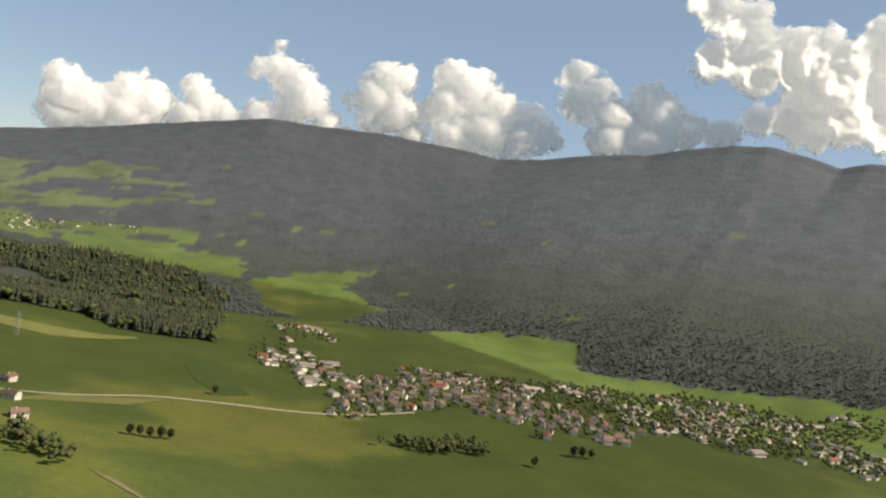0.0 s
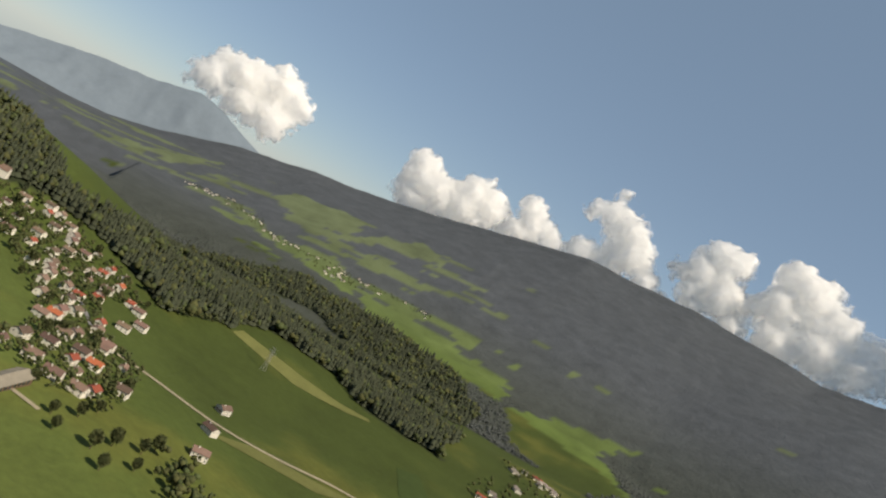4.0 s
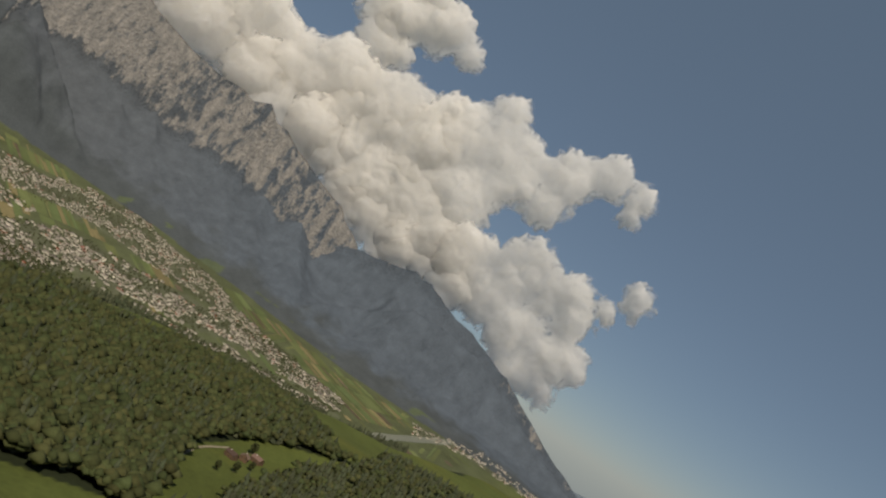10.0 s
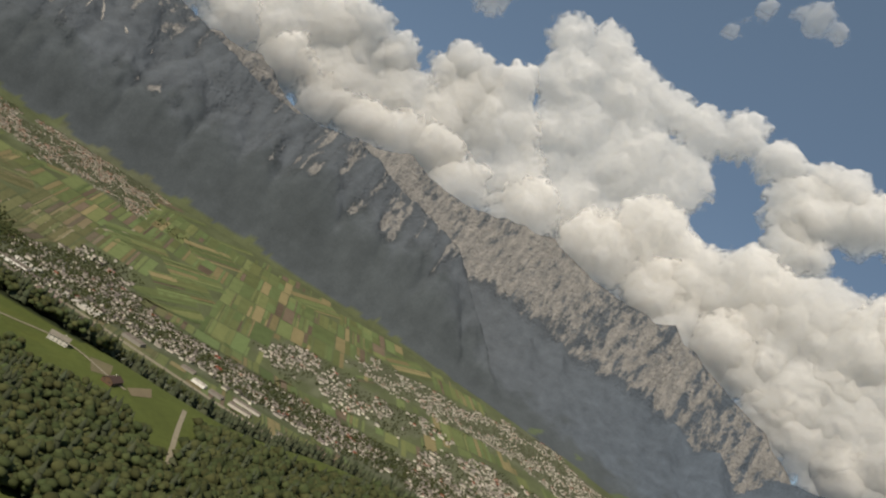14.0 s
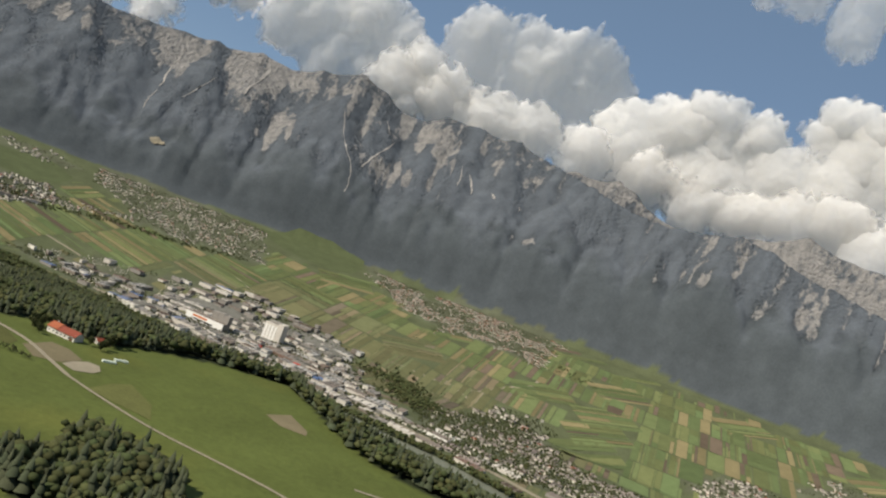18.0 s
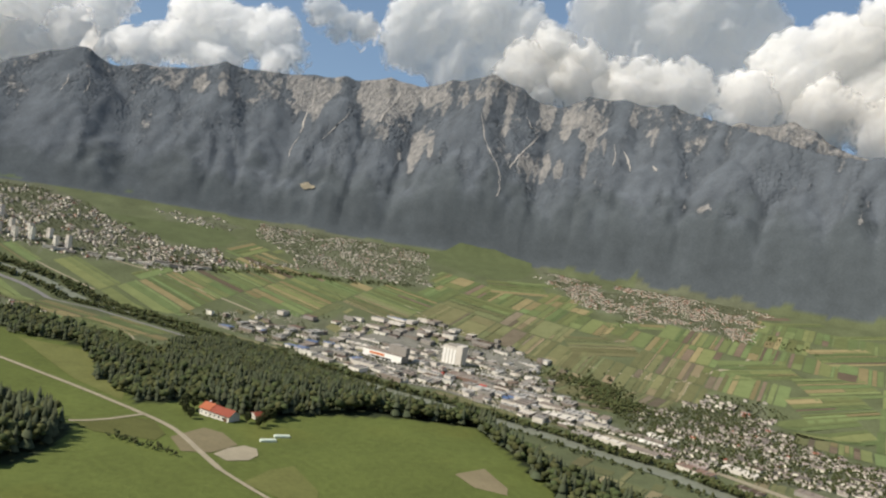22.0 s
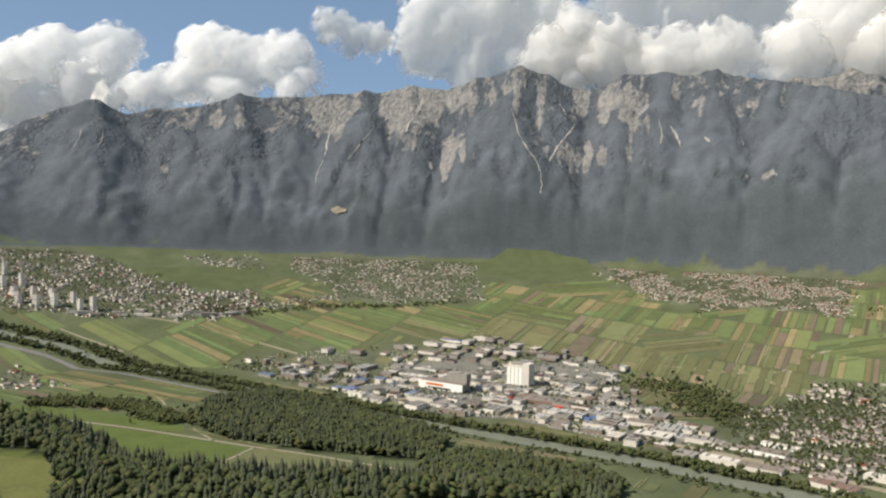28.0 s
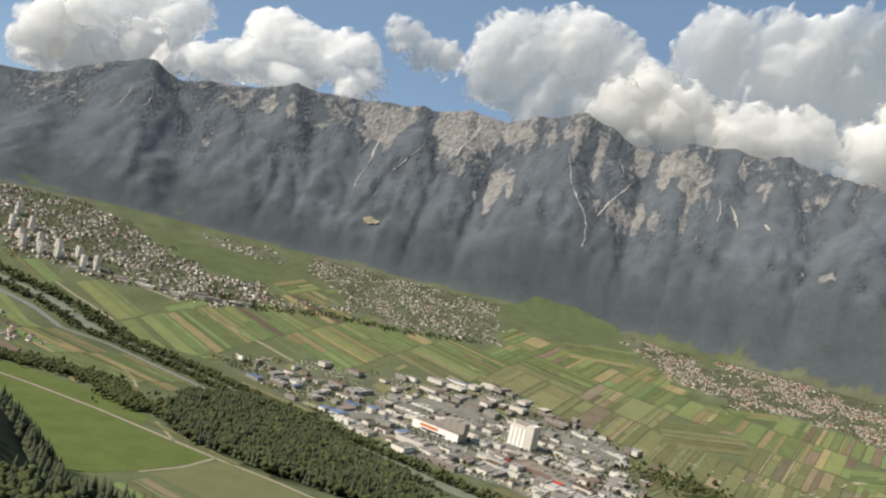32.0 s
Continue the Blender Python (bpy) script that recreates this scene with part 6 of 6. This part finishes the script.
def silo_tower():
    root = new("silo")
    part("body", mesh_of(boxes(((-30, -16, -1), (14, 16, 50))), "body", CONCRETE), None, root)
    part("stair_tower", mesh_of(boxes(((14.2, -18, -1), (32, 18, 56))), "stair_tower", CONCRETE), None, root)
    part("head_house", mesh_of(boxes(((-22, -10, 50), (14, 10, 57))), "head_house", CONCRETE_DARK), None, root)
    for k in range(4):
        part("rib", mesh_of(boxes(((-28 + 11 * k, -17.2, 0), (-21 + 11 * k, -16.05, 44))), "rib", WHITE_WALL), None, root, "bright vertical panel")
    tagged(root, "tall pale concrete silo with vertical panels", "silo")
    return stand(root, 205, 2215, -31)


for x, y, a in WORKS:
    if terrace_mask(np.array([x]), np.array([y]))[0] > 0 or river_gap(np.array([x]), np.array([y]))[0] < 75:
        continue
    hall(wg.uniform(34, 80), wg.uniform(18, 34), wg.uniform(5, 9), wg.choice([PLASTER_ONE, CONCRETE, WHITE_WALL, CONCRETE_DARK]),
         wg.choice([ROOF_FLAT, ROOF_FLAT, CONCRETE, CONCRETE_DARK, ROOF_ONE]), "pale flat-roofed works hall beside the railway", x, y, a + wg.uniform(-3, 3))

for k in range(14):
    f = (k + 0.5) / 14
    hall(wg.uniform(24, 60), wg.uniform(14, 26), wg.uniform(5, 9), wg.choice([CONCRETE, PLASTER_ONE, CONCRETE_DARK]), wg.choice([ROOF_FLAT, CONCRETE, CONCRETE_DARK]),
         "pale works hall at the city's edge", -1130 + 500 * f + wg.normal(0, 8), 2575 + 95 * f + wg.normal(0, 14), 12 + wg.uniform(-8, 8))
long_works()
silo_tower()
hall(110, 60, 9, ROOF_ONE, ROOF_FLAT, "broad brown hall beside a scrap yard", 250, 2010, -31)
for x, y, m, lab in ((140, 2030, RED, "red stacked steel containers in a yard"), (160, 2045, RED, "red stacked steel containers in a yard"), (330, 1880, BLUE, "blue steel scrap containers in a yard"),
                     (350, 1850, BLUE, "blue steel scrap containers in a yard"), (310, 1860, BLUE, "blue steel scrap containers in a yard"), (265, 1955, RED, "red stacked steel containers in a yard")):
    o = part("container_stack", mesh_of(boxes(((-12, -5, 0), (12, 5, 3)), ((-8, -5, 3.05), (10, 5, 6)), ((-11, 5.6, 0), (4, 10, 3))), "container_stack", m), None)
    tagged(stand(o, x, y, -31), lab, "containers", group="container stacks")
# parked cars and goods in the yards, too small to tell apart
CXs, CYs = in_town(INDUSTRY, 9, 66)
sel = fbm(CXs / 60, CYs / 60, 5, 2) > 0.55
CXs, CYs = CXs[sel], CYs[sel]
cv, cf = icosphere(1)
scatter("parked_cars", CXs, CYs, np.full(len(CXs), 2.4), [(cv * np.array((0.9, 0.5, 0.5)) + (0, 0, 0.4), cf)], PLASTER, "rows of parked cars in a yard", "cars", 67)

# tower blocks of the city's edge
from_city = [(-1290, 2590), (-1235, 2590), (-1185, 2600), (-1105, 2600), (-1068, 2605), (-1330, 2640), (-1275, 2650), (-1400, 2700), (-1350, 2720), (-1220, 2660),
             (-1150, 2650), (-1450, 2800)]
tg = np.random.default_rng(70)
for x, y in from_city:
    root = new("tower_block")
    h = tg.uniform(30, 46)
    part("wall", mesh_of(boxes(((-8, -7, -1), (8, 7, h))), "wall", PLASTER_ONE), None, root)
    part("roof", mesh_of(boxes(((-8.2, -7.2, h), (8.2, 7.2, h + 0.6)), ((-2, -2, h + 0.6), (2, 2, h + 3))), "roof", ROOF_FLAT), None, root)
    for k in range(int(h // 5)):
        part("window_band", mesh_of(boxes(((-7, -7.2, 3 + 5 * k), (7, -7.05, 4.6 + 5 * k))), "window_band", GLASS), None, root)
    tagged(root, "pale high-rise tower block with window bands", "tower block", group="tower blocks")
    stand(root, x, y, -25 + tg.uniform(-10, 10))

# ---- farm on the terrace ----
farm = new("farmhouse")
w1, r1 = gable(29, 14, 6.0, 4.2, 1.0)
part("wall", mesh_of(w1, "wall", PLASTER_ONE), None, farm)
part("roof", mesh_of(r1, "roof", ROOF_RED), None, farm, "bright red tiled roof")
w2, r2 = gable(11, 14.6, 6.1, 4.3, 1.0)
for bm, nm, mt in ((w2, "wing_wall", PLASTER_ONE), (r2, "wing_roof", ROOF_ORANGE)):
    me = mesh_of(bm, nm, mt)
    me.transform(Matrix.Translation((-14.5, 0, 0.35)))
    part(nm, me, None, farm)
for k in range(6):
    part("window", mesh_of(boxes(((-18 + 5 * k, -7.42, 2), (-16.6 + 5 * k, -7.2 + 0.25 * (k > 1), 3.6))), "window", GLASS), None, farm)
part("barn_door", mesh_of(boxes(((8.5, -7.12, 0), (12.5, -6.95, 4))), "barn_door", TIMBER), None, farm)
part("chimney", mesh_of(boxes(((-17, 1, 8.6), (-15.8, 2, 11.8))), "chimney", PLASTER_ONE), None, farm)
tagged(farm, "long farmhouse with red and orange tiled roof", "farmhouse")
stand(farm, -134, 706, -30)
shed = house(11, 9, 3.6, 2.6, ROOF_RED, "small farm outbuilding with a red roof", balcony=False)
stand(shed, -104, 722, 40)
for x, y in ((-83, 655), (-74, 672)):
    o = part("hay_stack", mesh_of(boxes(((-7, -2.2, 0), (7, 2.2, 1.6)), ((-6.5, -1.6, 1.6), (6.5, 1.6, 2.2))), "hay_stack", TARP), None)
    tagged(stand(o, x, y, 25), "hay bales under pale green tarpaulin on a meadow", "hay stack", group="covered hay stacks")
barn = new("barn")
w3, r3 = gable(46, 13, 5.0, 2.8, 1.2)
part("wall", mesh_of(w3, "wall", TIMBER), None, barn)
part("roof", mesh_of(r3, "roof", ROOF_FLAT), None, barn, "grey sheet roof")
for k in range(8):
    part("stall_opening", mesh_of(boxes(((-21 + 5.3 * k, -6.6, 0.4), (-17.5 + 5.3 * k, -6.52, 3.4))), "stall_opening", GLASS), None, barn)
part("white_gable", mesh_of(boxes(((23.02, -5.5, 0), (23.2, 5.5, 4.8))), "white_gable", PLASTER_ONE), None, barn)
tagged(barn, "long timber cattle barn with a grey roof", "barn")
stand(barn, 80, -449, -42)
lodge = house(13, 10, 5.0, 3.0, ROOF_ONE, "timber farm in a forest clearing with brown roof", wall_mat=TIMBER)
stand(lodge, 620, -92, 10)
for x, y in ((640, -100), (600, -84)):
    stand(copy_thing(lodge, pose(0, 0, 0)), x, y, 75)
for x, y in ((865, -300), (845, -330), (838, -372), (830, -410), (826, -440), (815, -480), (806, -515), (856, -318)):
    stand(copy_thing(KINDS[0], pose(0, 0, 0)), x, y, x % 90)

cottage = house(20, 11, 5.6, 3.0, ROOF_FLAT, "white farmhouse with a pale roof at the wood's edge", balcony=False)
stand(cottage, 250, 466, -25)
byre = house(22, 12, 4.2, 3.2, ROOF_ONE, "brown-roofed farm building beside stubble fields", balcony=False, wall_mat=TIMBER)
stand(byre, 287, 402, 40)

for x, y, turn in ((148, -647, 20), (222, -696, 110), (84, -609, 65)):
    stand(copy_thing(KINDS[1], pose(0, 0, 0)), x, y, turn)

church = new("church")
w4, r4 = gable(26, 11, 8.5, 5.5, 0.5)
part("nave", mesh_of(w4, "nave", PLASTER_ONE), None, church)
part("roof", mesh_of(r4, "roof", ROOF_ONE), None, church)
bell = part("tower", mesh_of(boxes(((13.1, -3.2, -1), (19.4, 3.2, 24))), "tower", WHITE_WALL), None, church, "white square bell tower")
sp = bmesh.new()
bmesh.ops.create_cone(sp, segments=8, radius1=4.2, radius2=0.1, depth=14, cap_ends=True, matrix=Matrix.Translation((16.25, 0, 31)))
part("spire", mesh_of(sp, "spire", TIMBER), None, bell, "dark pointed spire")
for y in (-3.3, 3.3):
    part("belfry_window", mesh_of(boxes(((15.3, y - 0.05, 18), (17.2, y + 0.05, 21.5))), "belfry_window", GLASS), None, bell)
tagged(church, "white village church with a slender tower and dark spire", "church")
stand(church, 612, -496, 60)

mast = new("power_pylon")
pm = bmesh.new()
for sx in (-1, 1):
    for sy in (-1, 1):
        a0, b0 = Vector((sx * 2.6, sy * 2.6, 0)), Vector((sx * 0.5, sy * 0.5, 34))
        for k in range(1):
            d = (b0 - a0).normalized()
            m4 = Matrix.Translation((a0 + b0) / 2) @ d.to_track_quat("Z", "Y").to_matrix().to_4x4()
            bmesh.ops.create_cube(pm, size=1, matrix=m4 @ Matrix.Diagonal((0.35, 0.35, (b0 - a0).length, 1)))
part("lattice", mesh_of(pm, "lattice", STEEL), None, mast)
for z, L in ((33, 5), (29, 7), (25, 6)):
    part("cross_arm", mesh_of(boxes(((-L, -0.25, z), (L, 0.25, z + 0.5))), "cross_arm", STEEL), None, mast)
tagged(mast, "tall pale steel power pylon in front of a wood", "pylon")
stand(mast, 430, -850, 20)


# ---- single trees and hedges ----
def tree(h, kind, seed):
    g = np.random.default_rng(seed)
    root = new("tree")
    tr = bmesh.new()
    bmesh.ops.create_cone(tr, segments=8, radius1=h * 0.025, radius2=h * 0.008, depth=h * 0.75, cap_ends=True, matrix=Matrix.Translation((0, 0, h * 0.37)))
    for k in range(6):
        a, z = g.uniform(0, 6.28), h * g.uniform(0.3, 0.6)
        d = Vector((math.cos(a), math.sin(a), 0.8)).normalized()
        m4 = Matrix.Translation(Vector((0, 0, z)) + d * h * 0.11) @ d.to_track_quat("Z", "Y").to_matrix().to_4x4()
        bmesh.ops.create_cone(tr, segments=5, radius1=h * 0.009, radius2=h * 0.004, depth=h * 0.22, cap_ends=False, matrix=m4)
    part("trunk", mesh_of(tr, "trunk", BARK), None, root)
    n = 700
    if kind == "broad":
        c = g.normal(0, 1, (n, 3))
        c = c / np.linalg.norm(c, axis=1, keepdims=True) * g.uniform(0.35, 1, (n, 1)) ** 0.5
        lump = 0.75 + 0.5 * fbm(c[:, 0] * 2 + 5, c[:, 1] * 2 + c[:, 2] * 2 + seed, seed, 3)
        c = c * lump[:, None] * np.array((0.30, 0.30, 0.36)) * h + np.array((0, 0, 0.62 * h))
    else:
        t = g.uniform(0, 1, n) ** 0.7
        a = g.uniform(0, 6.28, n)
        rr = (1 - t) * 0.19 * h * g.uniform(0.5, 1.1, n) + 0.01 * h
        c = np.stack([rr * np.cos(a), rr * np.sin(a), h * (0.1 + 0.9 * t)], -1)
    e1, e2 = g.normal(0, 1, (n, 3)), g.normal(0, 1, (n, 3))
    s = h * 0.045
    V = np.stack([c + e1 * s, c + e2 * s, c - e1 * s * 0.6 - e2 * s * 0.6], 1).reshape(-1, 3)
    V[:, 2] = np.maximum(V[:, 2], 0.6)
    part("crown", mesh_from("crown", V, np.arange(3 * n).reshape(-1, 3), [LEAF if kind == "broad" else CONIFER]), None, root)
    return tagged(root, "broad leafy tree standing in a meadow" if kind == "broad" else "slender dark spruce at a meadow's edge", "tree", group="single trees")


BASE = [tree(13, "broad", 1), tree(11, "broad", 2), tree(18, "spruce", 3), tree(15, "broad", 4)]
SPOTS = [(17, -674, 1), (4, -686, 1), (-2, -694, 0), (-6, -702, 1), (-271, -994, 0), (-300, -1088, 3), (-292, -1080, 3), (-310, -1095, 0), (117, -899, 0),
         (12, -681, 1), (236, -336, 1), (240, -340, 1), (-98, 690, 1), (-95, 700, 0), (-150, 726, 3), (-120, 742, 1), (-88, 742, 0), (-165, 700, 1), (-170, 712, 3), (-163, 722, 0), (-158, 690, 1), (-110, 700, 1), (-92, 716, 3),
         (600, -110, 1), (560, -108, 0), (530, -100, 1), (655, -85, 3), (60, -478, 1), (95, -470, 0), (150, -440, 1),
         (210, -500, 3), (225, -550, 0), (255, -560, 1), (300, -520, 0), (345, -500, 1), (400, -520, 3), (450, -495, 0), (480, -500, 1), (520, -520, 3),
         (560, -520, 0), (575, -600, 1), (530, -620, 3), (480, -650, 0), (440, -670, 1), (395, -600, 0), (370, -590, 1), (150, -560, 3), (135, -540, 0),
         (90, -520, 1), (70, -500, 0), (230, -520, 3), (600, -530, 2), (560, -440, 2), (520, -425, 2), (480, -420, 2), (415, -500, 3), (435, -590, 1),
         (45, -520, 3), (30, -500, 3), (50, -545, 0), (20, -530, 1), (62, -560, 3), (5, -500, 0), (38, -475, 1)]
first = set()
for n, (x, y, k) in enumerate(SPOTS):
    ob = BASE[k] if k not in first else copy_thing(BASE[k], pose(0, 0, 0))
    first.add(k)
    stand(ob, x, y, (n * 67) % 360)


def hedge(points, width, step, lo, hi, seed, label, templates=None, mat=None):
    g = np.random.default_rng(seed)
    p = np.array(points, float)
    s = np.concatenate([[0], np.cumsum(np.hypot(*np.diff(p, axis=0).T))])
    n = int(s[-1] / step)
    t = g.uniform(0, s[-1], n)
    x, y = np.interp(t, s, p[:, 0]) + g.normal(0, width / 2.5, n), np.interp(t, s, p[:, 1]) + g.normal(0, width / 2.5, n)
    scatter("hedge", x, y, g.uniform(lo, hi, n), templates or (BROADS if seed in (80, 81, 82, 90) else FAR_CROWNS), mat or LEAF, label, "hedge", seed, widths=(0.8, 1.2))


hedge([(-126, -915), (-160, -960), (-204, -1011)], 16, 2.2, 9, 15, 80, "dense broadleaf copse in a meadow")
hedge([(-150, -930), (-215, -985)], 14, 2.4, 9, 15, 81, "dense broadleaf copse in a meadow")
hedge([(-204, 617), (-176, 604), (-143, 591)], 7, 1.6, 3, 6, 82, "rough hedge beside a field")
hedge([(x + 17, y + 26) for x, y in RIVER[1:15]], 24, 2.0, 9, 18, 84, "riverside trees on the far bank")
hedge([(x - 16, y - 24) for x, y in RIVER[1:9]], 16, 2.2, 9, 17, 85, "riverside trees on the near bank")
hedge([(520, 2230), (640, 2210), (600, 2060), (660, 1960), (540, 1950)], 90, 0.9, 9, 16, 86, "dark copse beside factory halls")
hedge([(-860, 1890), (-788, 1900), (-671, 1890), (-590, 1815), (-510, 1760)], 46, 0.55, 10, 17, 87, "band of trees between fields")
hedge([(-780, 2700), (-600, 2690), (-400, 2790), (-200, 2800), (60, 2860)], 30, 2.6, 6, 11, 88, "wooded bank below a town")
hedge([(1300, 2630), (1350, 2560), (1400, 2500)], 60, 4, 6, 10, 89, "orchard trees beside a village")
hedge([(470, -690), (520, -800), (560, -860)], 14, 3, 6, 12, 90, "shrubs along the wood's edge")
hedge([(45, -569), (-1, -567), (-28, -562)], 26, 1.6, 9, 16, 93, "dark broadleaf grove beside a homestead", BROADS)
hedge([(x - 24, y - 38) for x, y in RIVER[8:15]], 18, 6.5, 7, 13, 94, "scattered trees along the near river bank")
